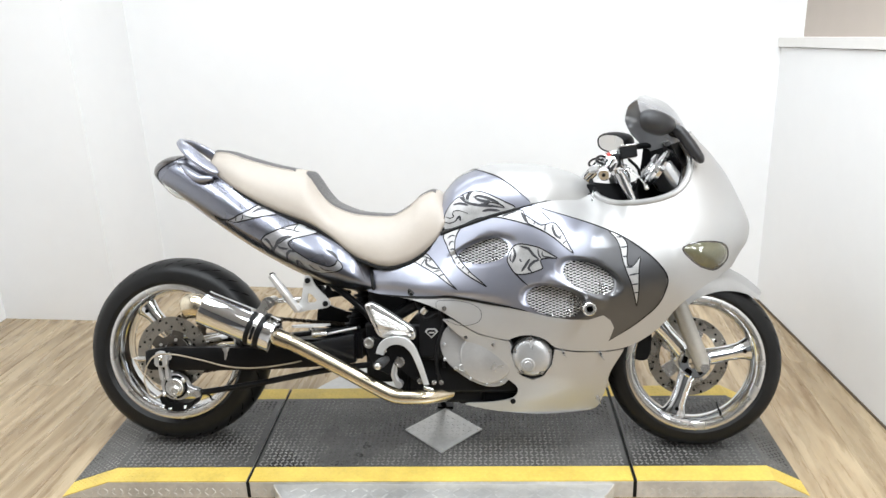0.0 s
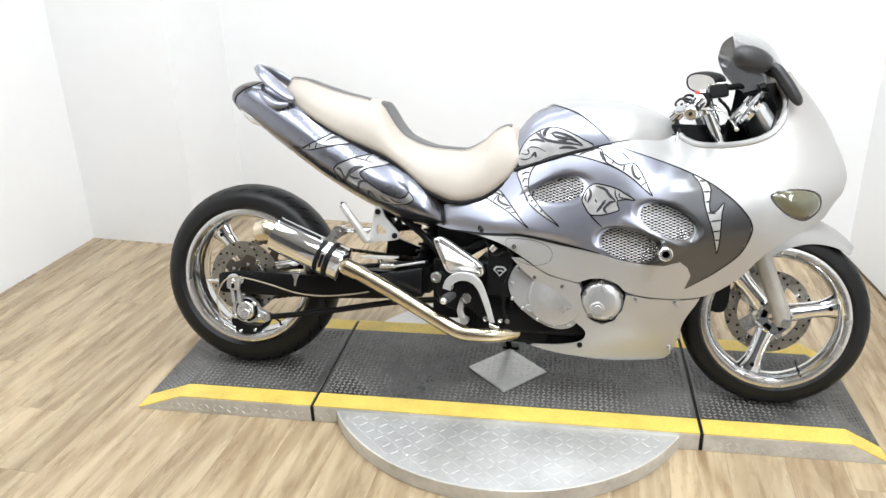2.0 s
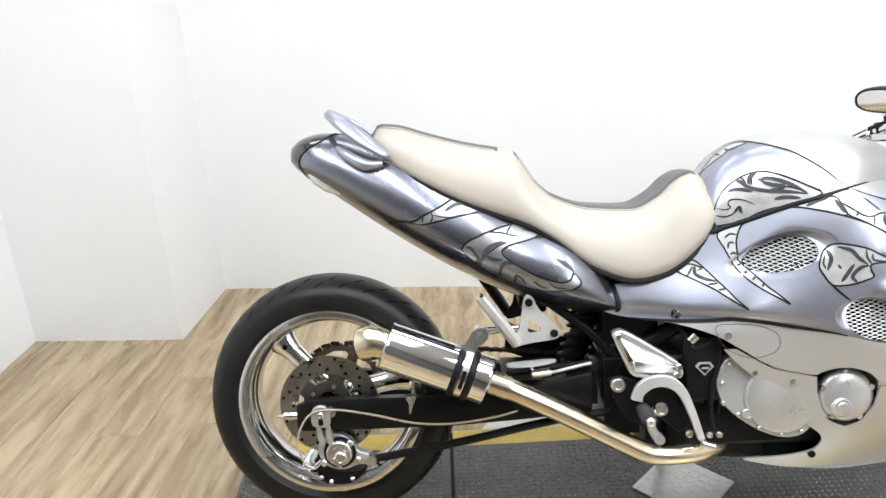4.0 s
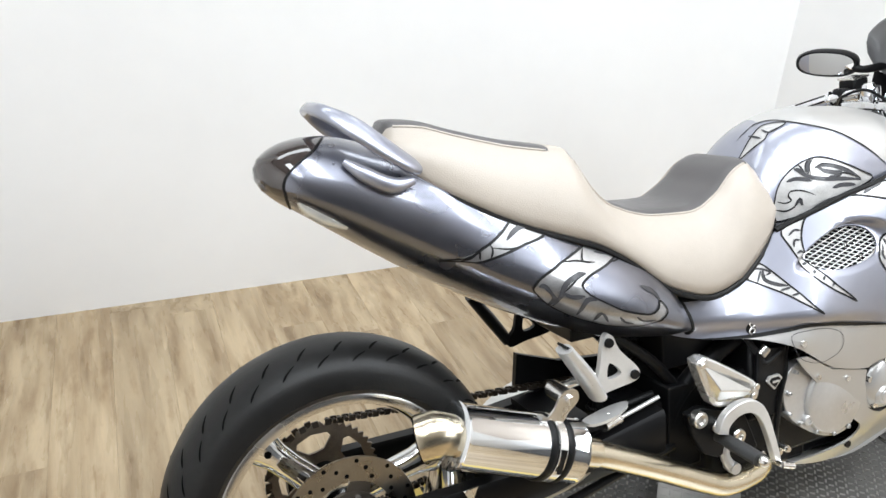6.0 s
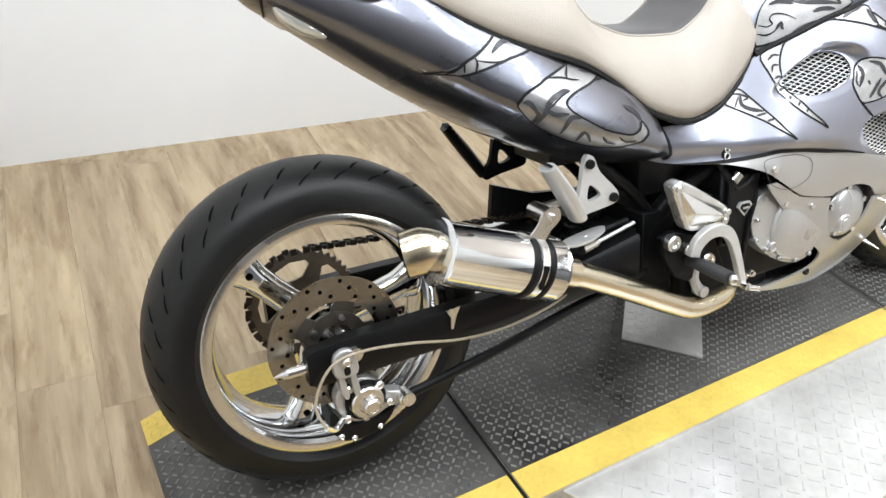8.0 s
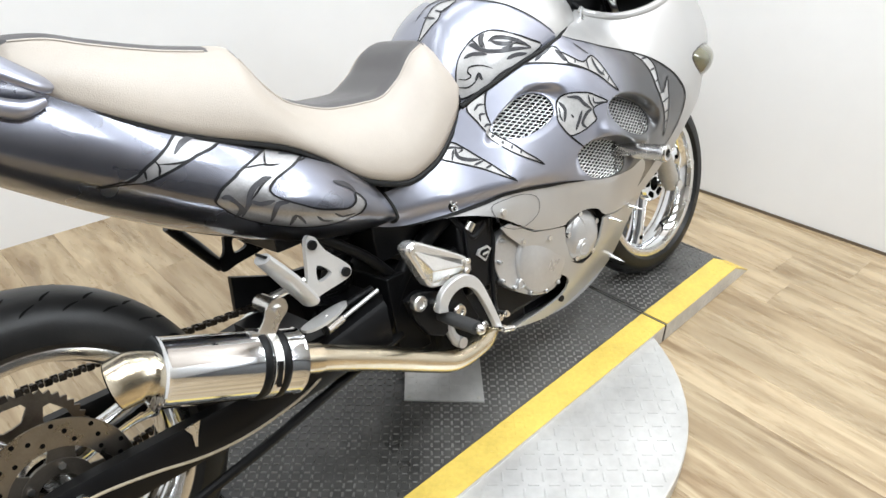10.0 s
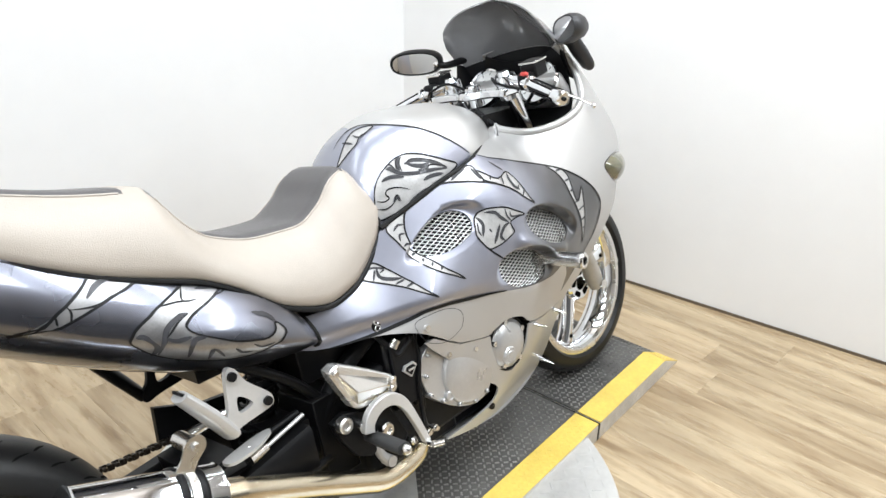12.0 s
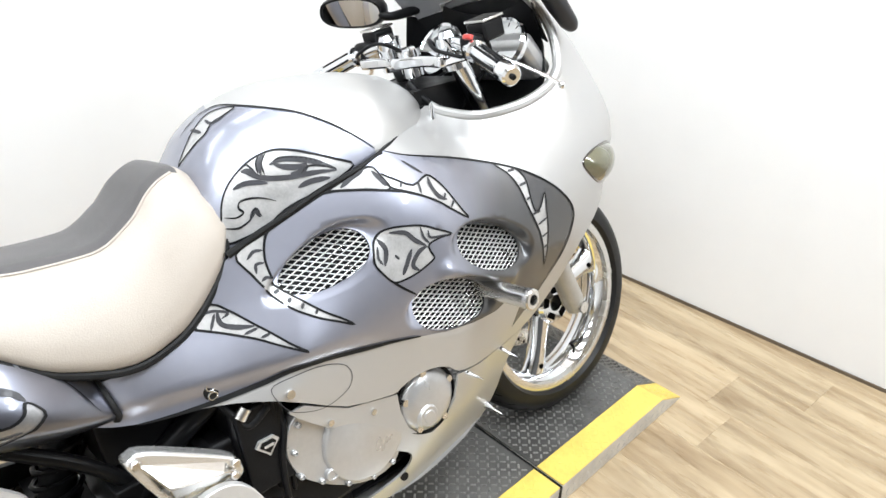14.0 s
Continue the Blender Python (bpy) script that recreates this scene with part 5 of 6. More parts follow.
paint_lines(tank_ob, tank, [[(0.165, 0.877), (0.18, 0.881), (0.206, 0.876), (0.236, 0.863), (0.266, 0.843)], [(0.205, 0.849), (0.219, 0.857), (0.24, 0.853), (0.266, 0.842)], [(0.152, 0.893), (0.141, 0.881), (0.138, 0.864)], [(0.162, 0.893), (0.149, 0.879), (0.147, 0.86)], [(0.113, 0.874), (0.127, 0.881), (0.137, 0.861)],
                            [(0.151, 0.816), (0.125, 0.828), (0.099, 0.829), (0.092, 0.819), (0.097, 0.81), (0.083, 0.805), (0.068, 0.809)], [(0.063, 0.792), (0.082, 0.788), (0.103, 0.796), (0.115, 0.812), (0.123, 0.797)]], False, 0.003, n=4)
paint_lines(tank_ob, tank, [[(0.119, 0.954), (0.12, 0.949), (0.142, 0.957)], [(0.096, 0.941), (0.1, 0.937)]], False, 0.005, "airbrush_line", SMOKE)
# ---- fairing: half widths through knots in x and z, smoothed by thin plates
CTRL = np.array([(-0.165, 0.55, 0.166), (-0.165, 0.63, 0.146), (0.0, 0.55, 0.208), (0.0, 0.66, 0.162), (0.065, 0.757, 0.15), (0.067, 0.512, 0.226), (0.112, 0.573, 0.23), (0.16, 0.65, 0.212), (0.223, 0.813, 0.178), (0.3, 0.7, 0.226),
                 (0.357, 0.847, 0.19), (0.45, 0.812, 0.2), (0.46, 0.868, 0.132), (0.562, 0.88, 0.074), (0.621, 0.848, 0.15), (0.735, 0.854, 0.19), (0.815, 0.88, 0.2), (0.862, 1.0, 0.178), (0.829, 1.06, 0.14), (0.5, 0.68, 0.25), (0.62, 0.6, 0.26), (-0.235, 0.57, 0.12), (-0.235, 0.62, 0.105)], float)
CTRL = np.vstack([CTRL, np.array([(0.8, 0.6, 0.248), (0.84, 0.7, 0.252), (0.72, 0.75, 0.236), (0.61, 0.4, 0.2), (0.43, 0.377, 0.219), (0.295, 0.4, 0.212), (0.177, 0.425, 0.206), (0.085, 0.48, 0.216), (0.29, 0.187, 0.161), (0.576, 0.19, 0.112),
                                  (0.42, 0.137, 0.112), (0.244, 0.148, 0.142), (0.135, 0.175, 0.147), (0.571, 0.15, 0.088), (0.362, 0.29, 0.202), (0.5, 0.28, 0.178), (0.576, 0.355, 0.186), (0.75, 0.45, 0.2), (0.3, 0.52, 0.232)], float)])


def plate(a, b):
    d = np.maximum(((a[:, None] - b[None]) ** 2).sum(-1), 1e-12)
    return 0.5 * d * np.log(d)


_n = len(CTRL)
_m = np.zeros((_n + 3, _n + 3))
_m[:_n, :_n] = plate(CTRL[:, :2], CTRL[:, :2]) + np.eye(_n) * 3e-4
_m[:_n, _n:] = np.c_[np.ones(_n), CTRL[:, :2]]
_m[_n:, :_n] = _m[:_n, _n:].T
_w = np.linalg.solve(_m, np.r_[CTRL[:, 2], 0, 0, 0])
NOSE_Z, NOSE_X = [0.6, 0.66, 0.69, 0.72, 0.765, 0.81, 0.865, 0.935, 1.0, 1.09], [1.005, 1.032, 1.05, 1.069, 1.077, 1.065, 1.041, 1.006, 0.961, 0.89]
XA = 0.79
# scoops: centre, half length, half height, turn in degrees, depth
SCOOPS = ((0.196, 0.694, 0.086, 0.041, 13, 0.03), (0.534, 0.614, 0.084, 0.043, -22, 0.034), (0.424, 0.534, 0.088, 0.047, -12, 0.034))

BRIM = (1.5, 1.4, 1.34)


def slim(t, k):
    """The rear vent narrows to its hind end; t runs from -1 there to 1."""
    return 1.0 if k else 1.0 - 0.36 * max(0.0, min(1.0, (0.75 - t) / 1.75)) ** 1.3


def scoop_r(x, z, k):
    cx, cz, a, b, t, _ = SCOOPS[k]
    c, s = math.cos(radians(t)), math.sin(radians(t))
    u, v = (x - cx) * c + (z - cz) * s, -(x - cx) * s + (z - cz) * c
    return math.hypot(u / a, v / (b * slim(u / a, k)))


def crease(x):
    """The height at which the side turns under, above the lower panel's edge."""
    return knots(x, [-0.24, -0.11, -0.03, 0.044, 0.146, 0.22, 0.3], [0.59, 0.588, 0.58, 0.577, 0.564, 0.554, 0.54])


def width(x, z):
    p = np.array([[x, z]])
    w = float((plate(p, CTRL[:, :2]) @ _w[:_n])[0] + _w[_n] + _w[_n + 1] * x + _w[_n + 2] * z)
    for k in range(3):
        r = scoop_r(x, z, k)
        if r < BRIM[k]:
            cx, cz, a, b, t, d = SCOOPS[k]
            up = (-(x - cx) * math.sin(radians(t)) + (z - cz) * math.cos(radians(t))) / b
            e = min(1, (BRIM[k] - r) / (BRIM[k] - 1.08))
            w -= (0.001 + d * max(0.0, min(1.0, 0.42 + 0.6 * up))) * e * e * (3 - 2 * e)
    # the ridge between the two front vents
    f = max(0.0, min(1.0, ((x - 0.414) * 0.157 - (z - 0.608) * 0.067) / 0.02914))
    w += 0.011 * math.exp(-((x - 0.414 - 0.157 * f) ** 2 + (z - 0.608 + 0.067 * f) ** 2) / 0.00026)
    c = crease(x) - z
    if c > 0 and x < 0.3:
        q = min(1.0, c / 0.03)
        w -= 0.019 * q * q * (3 - 2 * q) * max(0.0, 1 - c / 0.11) * min(1.0, (0.3 - x) / 0.15)
    return w


class Fairing:
    """The fairing's side as a form: u runs along x, and past XA round the nose."""

    def x_of(self, u, z):
        if u <= XA:
            return u, 1.0
        span = knots(z, NOSE_Z, NOSE_X) - XA
        a = min((u - XA) / span, math.pi / 2)
        return XA + span * math.sin(a), math.cos(a)

    def uv(self, pts):
        out = []
        for x, z in (tuple(p)[:2] for p in pts):
            if x > XA:
                span = knots(z, NOSE_Z, NOSE_X) - XA
                x = XA + span * math.asin(max(-1, min(1, (x - XA) / span)))
            out.append(Vector((x, z)))
        return out

    def on(self, side=-1, lift=0.0):
        def place(u, v):
            x, f = self.x_of(u, v)
            w = width(min(x, XA + 0.05), v) * f ** 0.6 if f > 0 else 0.0
            return Vector((x + lift * (1 - f), side * (w + lift * max(f, 0.0)), v))
        return place


fair = Fairing()


def fp(pts, n=3, closed=True):
    return fair.uv([(p.x, p.y) for p in spl([(*q, 0) for q in pts], closed, n)])


LOW = [(-0.235, 0.572), (-0.2, 0.558), (-0.162, 0.551), (-0.051, 0.537), (0.034, 0.512), (0.085, 0.484), (0.177, 0.428), (0.27, 0.406), (0.288, 0.411), (0.318, 0.421), (0.356, 0.423), (0.398, 0.409), (0.428, 0.384), (0.497, 0.371), (0.596, 0.368), (0.679, 0.386), (0.761, 0.443), (0.825, 0.526), (0.904, 0.587)]
upper = spl([(*q, 0) for q in LOW], False, 3)
rim = [(0.965, 0.62), (1.025, 0.656)]
nose = spl([(1.052, 0.69, 0), (1.0769, 0.762, 0), (1.041, 0.864, 0), (0.96, 1.001, 0), (0.893, 1.087, 0)], False, 6)
cock = spl([(0.829, 1.06, 0), (0.862, 1.0, 0), (0.855, 0.935, 0), (0.815, 0.882, 0), (0.735, 0.854, 0), (0.635, 0.848, 0), (0.585, 0.866, 0), (0.562, 0.881, 0), (0.46, 0.868, 0)], False, 4)
tanklow = spl([(0.357, 0.846, 0), (0.223, 0.812, 0), (0.065, 0.757, 0), (0.03, 0.72, 0), (-0.02, 0.677, 0), (-0.108, 0.641, 0), (-0.165, 0.632, 0), (-0.235, 0.625, 0)], False, 3)
OUT = [(p.x, p.y) for p in upper] + rim + [(p.x, p.y) for p in nose] + [(p.x, p.y) for p in cock] + [(p.x, p.y) for p in tanklow]
# the painted nose line is the outline's right-hand end: it lies on the middle plane
OUT_UV = []
for q in OUT:
    OUT_UV.append(fair.uv([q])[0])
grey_main = [(-0.165, 0.551), (-0.12, 0.546), (-0.04, 0.544), (0.03, 0.546), (0.08, 0.549), (0.142, 0.541), (0.218, 0.527), (0.3, 0.513), (0.35, 0.5), (0.401, 0.488), (0.472, 0.478), (0.534, 0.477), (0.581, 0.492), (0.605, 0.474), (0.617, 0.448), (0.602, 0.402),
             (0.645, 0.43), (0.69, 0.462), (0.752, 0.522), (0.778, 0.585), (0.776, 0.622), (0.752, 0.657), (0.714, 0.694), (0.66, 0.733), (0.606, 0.761), (0.54, 0.787), (0.47, 0.81), (0.4, 0.832), (0.355, 0.852), (0.2, 0.84), (0.03, 0.78), (-0.1, 0.69), (-0.19, 0.66), (-0.19, 0.555)]
wedge = [(-0.045, 0.666), (-0.023, 0.676), (0.002, 0.687), (0.025, 0.668), (0.049, 0.641), (0.069, 0.619), (0.09, 0.594), (0.112, 0.573), (0.073, 0.598), (0.041, 0.62), (-0.001, 0.642)]
# the pale band that runs under the tank and round the rear vent to a point
tc = [(0.063, 0.751), (0.12, 0.772), (0.19, 0.796), (0.25, 0.815), (0.318, 0.832), (0.333, 0.812), (0.34, 0.787), (0.3, 0.797), (0.25, 0.807), (0.2, 0.807), (0.165, 0.799), (0.135, 0.785), (0.117, 0.768), (0.106, 0.746), (0.101, 0.722),
      (0.104, 0.69), (0.117, 0.671), (0.134, 0.652), (0.16, 0.625), (0.187, 0.603), (0.208, 0.583), (0.183, 0.598), (0.146, 0.62), (0.111, 0.648), (0.09, 0.68), (0.074, 0.715)]
td = [(0.333, 0.815), (0.352, 0.803), (0.386, 0.782), (0.423, 0.79), (0.445, 0.77), (0.46, 0.744), (0.476, 0.71), (0.486, 0.692), (0.454, 0.717), (0.421, 0.745), (0.376, 0.772), (0.342, 0.79)]
te = [(0.283, 0.696), (0.294, 0.711), (0.309, 0.721), (0.333, 0.721), (0.376, 0.711), (0.404, 0.696), (0.436, 0.677), (0.412, 0.678), (0.384, 0.673), (0.384, 0.659), (0.389, 0.645), (0.37, 0.636), (0.35, 0.629), (0.325, 0.625), (0.301, 0.627), (0.284, 0.65), (0.275, 0.671)]
tf = [(0.602, 0.76), (0.621, 0.738), (0.633, 0.708), (0.639, 0.672), (0.651, 0.634), (0.667, 0.593), (0.68, 0.543), (0.686, 0.522), (0.69, 0.566), (0.69, 0.604), (0.69, 0.646), (0.694, 0.68), (0.674, 0.655), (0.657, 0.652), (0.653, 0.674), (0.654, 0.694), (0.655, 0.72), (0.644, 0.74), (0.625, 0.752)]
lamp = [(0.838, 0.703), (0.872, 0.721), (0.924, 0.725), (0.965, 0.718), (0.985, 0.698), (0.984, 0.665), (0.95, 0.637), (0.915, 0.64), (0.876, 0.66)]


def oval(k, r):
    """A vent's outline, r times its size."""
    cx, cz, a, b, t, _ = SCOOPS[k]
    c, s, out = math.cos(radians(t)), math.sin(radians(t)), []
    for i in range(60):
        q = 2 * math.pi * i / 60
        u, v = a * r * math.copysign(abs(math.cos(q)) ** 0.9, math.cos(q)), b * r * slim(math.cos(q), k) * math.copysign(abs(math.sin(q)) ** 0.9, math.sin(q))
        out.append(Vector((cx + u * c - v * s, cz + u * s + v * c)))
    return out


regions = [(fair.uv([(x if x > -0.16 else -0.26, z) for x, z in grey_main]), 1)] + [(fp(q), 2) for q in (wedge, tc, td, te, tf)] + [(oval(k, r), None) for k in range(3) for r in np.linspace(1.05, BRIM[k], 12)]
vents = [oval(k, 1.0) for k in range(3)]
lamp_uv = [q.to_2d() for q in spl([(*q, 0) for q in fair.uv([(x - 0.012, z) for x, z in lamp])], True, 5)]


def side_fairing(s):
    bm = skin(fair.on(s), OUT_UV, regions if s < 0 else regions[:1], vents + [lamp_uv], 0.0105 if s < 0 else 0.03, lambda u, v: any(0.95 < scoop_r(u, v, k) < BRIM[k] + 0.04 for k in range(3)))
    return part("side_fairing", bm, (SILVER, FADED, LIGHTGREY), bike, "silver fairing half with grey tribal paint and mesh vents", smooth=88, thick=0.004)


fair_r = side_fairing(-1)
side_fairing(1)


class Shift:
    """Lines on the fairing, given in x and z."""

    def uv(self, pts):
        return fair.uv(pts)

    def on(self, side=-1, lift=0.0):
        return fair.on(side, lift + 0.002)


lines_on = Shift()
paint_lines(fair_r, lines_on, [wedge, tc, td, te, tf], True, 0.0038, n=3)
paint_lines(fair_r, lines_on, [grey_main[15:29]], False, 0.0046)
bm = bmesh.new()
stroke(bm, fair.on(-1, 0.0045), [tuple(q) for q in fair.uv([(-0.16, 0.551), (-0.1, 0.547), (-0.04, 0.544), (0.03, 0.546), (0.08, 0.549), (0.142, 0.541), (0.218, 0.527), (0.29, 0.515), (0.338, 0.504)])], 0.0085, 12)
part("panel_gap", bm, PIPING, fair_r, smooth=60)
paint_lines(fair_r, lines_on, [[(0.1, 0.7), (0.101, 0.728), (0.106, 0.746), (0.118, 0.769), (0.144, 0.79), (0.187, 0.806), (0.231, 0.809), (0.271, 0.803), (0.326, 0.789), (0.377, 0.77), (0.421, 0.744), (0.454, 0.716), (0.486, 0.69)], [(0.296, 0.632), (0.315, 0.612), (0.345, 0.585)]], False, 0.0046)
# airbrushed curls: under the tank, in the oval, in the wedge and in the spear
paint_lines(fair_r, lines_on, [[(0.259, 0.81), (0.283, 0.822), (0.307, 0.828)], [(0.321, 0.824), (0.331, 0.806), (0.336, 0.794)], [(0.424, 0.786), (0.422, 0.771), (0.431, 0.75), (0.448, 0.738)], [(0.295, 0.708), (0.301, 0.687), (0.292, 0.661)], [(0.315, 0.715), (0.343, 0.707), (0.358, 0.689), (0.377, 0.673)],
                               [(0.348, 0.675), (0.334, 0.653), (0.321, 0.634)], [(0.355, 0.632), (0.344, 0.646), (0.361, 0.666), (0.379, 0.671)], [(0.006, 0.675), (0.004, 0.655), (0.022, 0.644), (0.048, 0.638)]], False, 0.0085, "airbrush_line", SMOKE)
paint_lines(fair_r, lines_on, [[(0.386, 0.826), (0.402, 0.81), (0.417, 0.795)], [(0.399, 0.784), (0.396, 0.764)], [(0.45, 0.75), (0.44, 0.739)], [(0.464, 0.732), (0.452, 0.722)], [(0.366, 0.793), (0.36, 0.785)], [(0.315, 0.674), (0.321, 0.664)], [(0.374, 0.709), (0.376, 0.689), (0.385, 0.675)], [(0.388, 0.699), (0.39, 0.684), (0.424, 0.679)],
                               [(0.29, 0.697), (0.284, 0.678), (0.289, 0.664)], [(-0.02, 0.676), (-0.002, 0.677), (0.02, 0.668), (0.008, 0.662)], [(0.001, 0.672), (-0.014, 0.65)], [(0.029, 0.63), (0.052, 0.634)], [(0.05, 0.618), (0.066, 0.621)], [(-0.028, 0.673), (-0.036, 0.667), (-0.032, 0.66)]], False, 0.0046, "airbrush_line", SMOKE, n=4)
paint_lines(fair_r, lines_on, [[(0.076, 0.738), (0.09, 0.748), (0.104, 0.746)], [(0.082, 0.713), (0.086, 0.727), (0.099, 0.727)], [(0.085, 0.7), (0.094, 0.704), (0.1, 0.7)], [(0.1, 0.673), (0.11, 0.676)], [(0.112, 0.656), (0.12, 0.661)], [(0.127, 0.641), (0.133, 0.649)], [(0.146, 0.626), (0.151, 0.632)], [(0.117, 0.775), (0.13, 0.782), (0.15, 0.785)],
                               [(0.622, 0.742), (0.64, 0.742)], [(0.635, 0.71), (0.654, 0.712)], [(0.641, 0.68), (0.653, 0.682)], [(0.648, 0.648), (0.672, 0.648)], [(0.658, 0.622), (0.689, 0.628)], [(0.668, 0.592), (0.689, 0.595)], [(0.676, 0.565), (0.688, 0.567)]], False, 0.005, "airbrush_line", SMOKE, n=4)
bm = bmesh.new()
stroke(bm, fair.on(-1, 0.003), [tuple(q) for q in fair.uv([(0.04, 0.531), (0.091, 0.537), (0.139, 0.531), (0.178, 0.514), (0.19, 0.489), (0.177, 0.464), (0.13, 0.452), (0.089, 0.463), (0.057, 0.485)])], 0.0014, 5, False, True)
part("panel_joint", bm, SMOKE, fair_r, smooth=60)


def mesh_grille(name, poly, lift):
    """Expanded metal: two sets of crossing wavy wires inside the vent's outline."""
    bm = bmesh.new()
    p = np.array([tuple(q)[:2] for q in poly])
    cx, cz = p.mean(0)
    place = fair.on(-1, 0)
    pitch = 0.0088
    for sgn in (-1, 1):
        for i in range(-24, 25):
            run = []
            for j in range(-60, 61):
                t = j * 0.004
                x, z = cx + t * 0.93, cz + sgn * t * 0.37 + i * pitch
                ok = inside(np.array([[x, z]]), [(cx + (a - cx) * 1.05, cz + (b - cz) * 1.06) for a, b in p])[0]
                if ok:
                    run.append((x, -(width(x, z) - lift + 0.0012 * sgn), z))
                if (not ok or j == 60) and run:
                    if len(run) > 2:
                        tube(bm, run[::2] + ([run[-1]] if len(run) % 2 == 0 else []), 0.00125, 5, 1, False)
                    run = []
    part(name, bm, MESH, fair_r, "bright expanded metal mesh", smooth=80)
    bm = skin(fair.on(-1, -lift - 0.014), [(cx + (a - cx) * 1.2, cz + (b - cz) * 1.25) for a, b in p], (), (), 0.025)
    part("vent_backing", bm, BLACK, fair_r, smooth=60)


for v in vents:
    mesh_grille("mesh_grille", v, 0.005)

# headlamp lenses


def headlamp(s):
    edge = radial(lamp_uv)

    def bulge(u, v):
        e = edge(u, v)
        return fair.on(s, 0.032 * (1 - e * e) ** 0.8)(u, v)
    bm = skin(bulge, lamp_uv, (), (), 0.011)
    h = part("headlamp", bm, LAMP, bike, "yellowed almond-shaped headlamp lens", smooth=70)
    bm = bmesh.new()
    tube(bm, [fair.on(s, 0.0)(q.x, q.y) for q in lamp_uv], 0.0036, 8, 1, False, loop=True)
    part("lamp_rim", bm, SMOKED, h)


both(headlamp)

# belly pan
BELLY = [(0.06, 0.474), (0.09, 0.474), (0.177, 0.422), (0.281, 0.399), (0.284, 0.36), (0.298, 0.314), (0.325, 0.281), (0.356, 0.269), (0.392, 0.284), (0.418, 0.322), (0.427, 0.375), (0.497, 0.365), (0.596, 0.362), (0.655, 0.372)]
BELLY2 = [(0.655, 0.372, 0), (0.642, 0.345, 0), (0.612, 0.285, 0), (0.598, 0.215, 0), (0.572, 0.15, 0), (0.5, 0.138, 0), (0.417, 0.136, 0), (0.244, 0.148, 0), (0.139, 0.168, 0), (0.14, 0.175, 0), (0.22, 0.182, 0), (0.285, 0.198, 0), (0.306, 0.222, 0), (0.3, 0.248, 0), (0.263, 0.278, 0), (0.2, 0.338, 0), (0.14, 0.395, 0), (0.086, 0.445, 0), (0.06, 0.474, 0)]
belly_out = BELLY[:-1] + [(p.x, p.y) for p in spl(BELLY2, False, 4)][:-1]


def belly(s):
    bm = skin(lambda u, v: Vector((u, s * (width(u, v) - 0.003), v)), belly_out, (), (), 0.018)
    b = part("belly_pan", bm, SILVER, bike, "silver lower fairing with cutouts", smooth=60, thick=0.005)
    for x, z, r in ((0.29, 0.188, 0.009), (0.136, 0.412, 0.006), (0.226, 0.388, 0.006)):
        bm = bmesh.new()
        lathe(bm, ((0.0003, 0.003), (r, 0.002), (r, -0.004), (0.0003, -0.004)), (x, s * (width(x, z) + 0.0005), z), seg=16, closed=False)
        part("fastener", bm, BLACK if r > 0.008 else ALU, b)
    return b


both(belly)
bm = bmesh.new()
rings = []
for x in np.linspace(0.14, 0.57, 14):
    w = width(float(x), 0.17) - 0.01
    z = knots(x, [0.14, 0.244, 0.417, 0.5, 0.57], [0.168, 0.148, 0.136, 0.138, 0.15])
    rings.append([Vector((x, -w, z)), Vector((x, -w * 0.5, z - 0.008)), Vector((x, 0, z - 0.01)), Vector((x, w * 0.5, z - 0.008)), Vector((x, w, z)), Vector((x, w * 0.5, z + 0.01)), Vector((x, 0, z + 0.012)), Vector((x, -w * 0.5, z + 0.01))])
ringed(bm, rings)
part("belly_floor", bm, SILVER, bike, smooth=50)
for x, z in ((0.067, 0.511),):
    bm = bmesh.new()
    lathe(bm, ((0.0003, 0.004), (0.006, 0.004), (0.008, 0.002), (0.008, -0.004), (0.0003, -0.004)), (x, -(width(x, z) + 0.003), z), seg=16, closed=False)
    part("fairing_screw", bm, ALU, fair_r)
# two stacked scrolls beside the seat: the maker's mark as a plain shape
bm = bmesh.new()
for dz in (-0.008, 0.008):
    tube(bm, [(-0.046 + 0.0075 * math.cos(a), -(width(-0.046, 0.562) + 0.004), 0.562 + dz + 0.0065 * math.sin(a)) for a in (2 * math.pi * j / 14 for j in range(14))], 0.0018, 6, 1, False, loop=True)
emblem = part("fairing_emblem", bm, CHROME, fair_r)
bm = bmesh.new()
lathe(bm, ((0.0003, -0.0022), (0.011, -0.0016), (0.013, 0.003), (0.0003, 0.003)), (-0.046, -(width(-0.046, 0.562) + 0.0025), 0.562), seg=20, closed=False)
bmesh.ops.transform(bm, matrix=Matrix.Translation((0, 0, 0.562)) @ Matrix.Diagonal((1, 1, 1.45, 1)) @ Matrix.Translation((0, 0, -0.562)), verts=bm.verts)
part("emblem_field", bm, PIPING, emblem)

# frame slider
bm = bmesh.new()
lathe(bm, ((0.011, 0.0), (0.018, 0.0), (0.021, 0.003), (0.022, 0.012), (0.02, 0.02), (0.02, 0.05), (0.021, 0.14), (0.011, 0.14), (0.011, 0.0)), (0, 0, 0), "z", 28)
m = Matrix.Translation((0.528, -0.352, 0.527)) @ Vector((-0.012, 0.14, 0.006)).to_track_quat("Z", "Y").to_matrix().to_4x4()
bmesh.ops.transform(bm, matrix=m, verts=bm.verts)
part("frame_slider", bm, ALU, bike, "hollow turned aluminium frame slider")


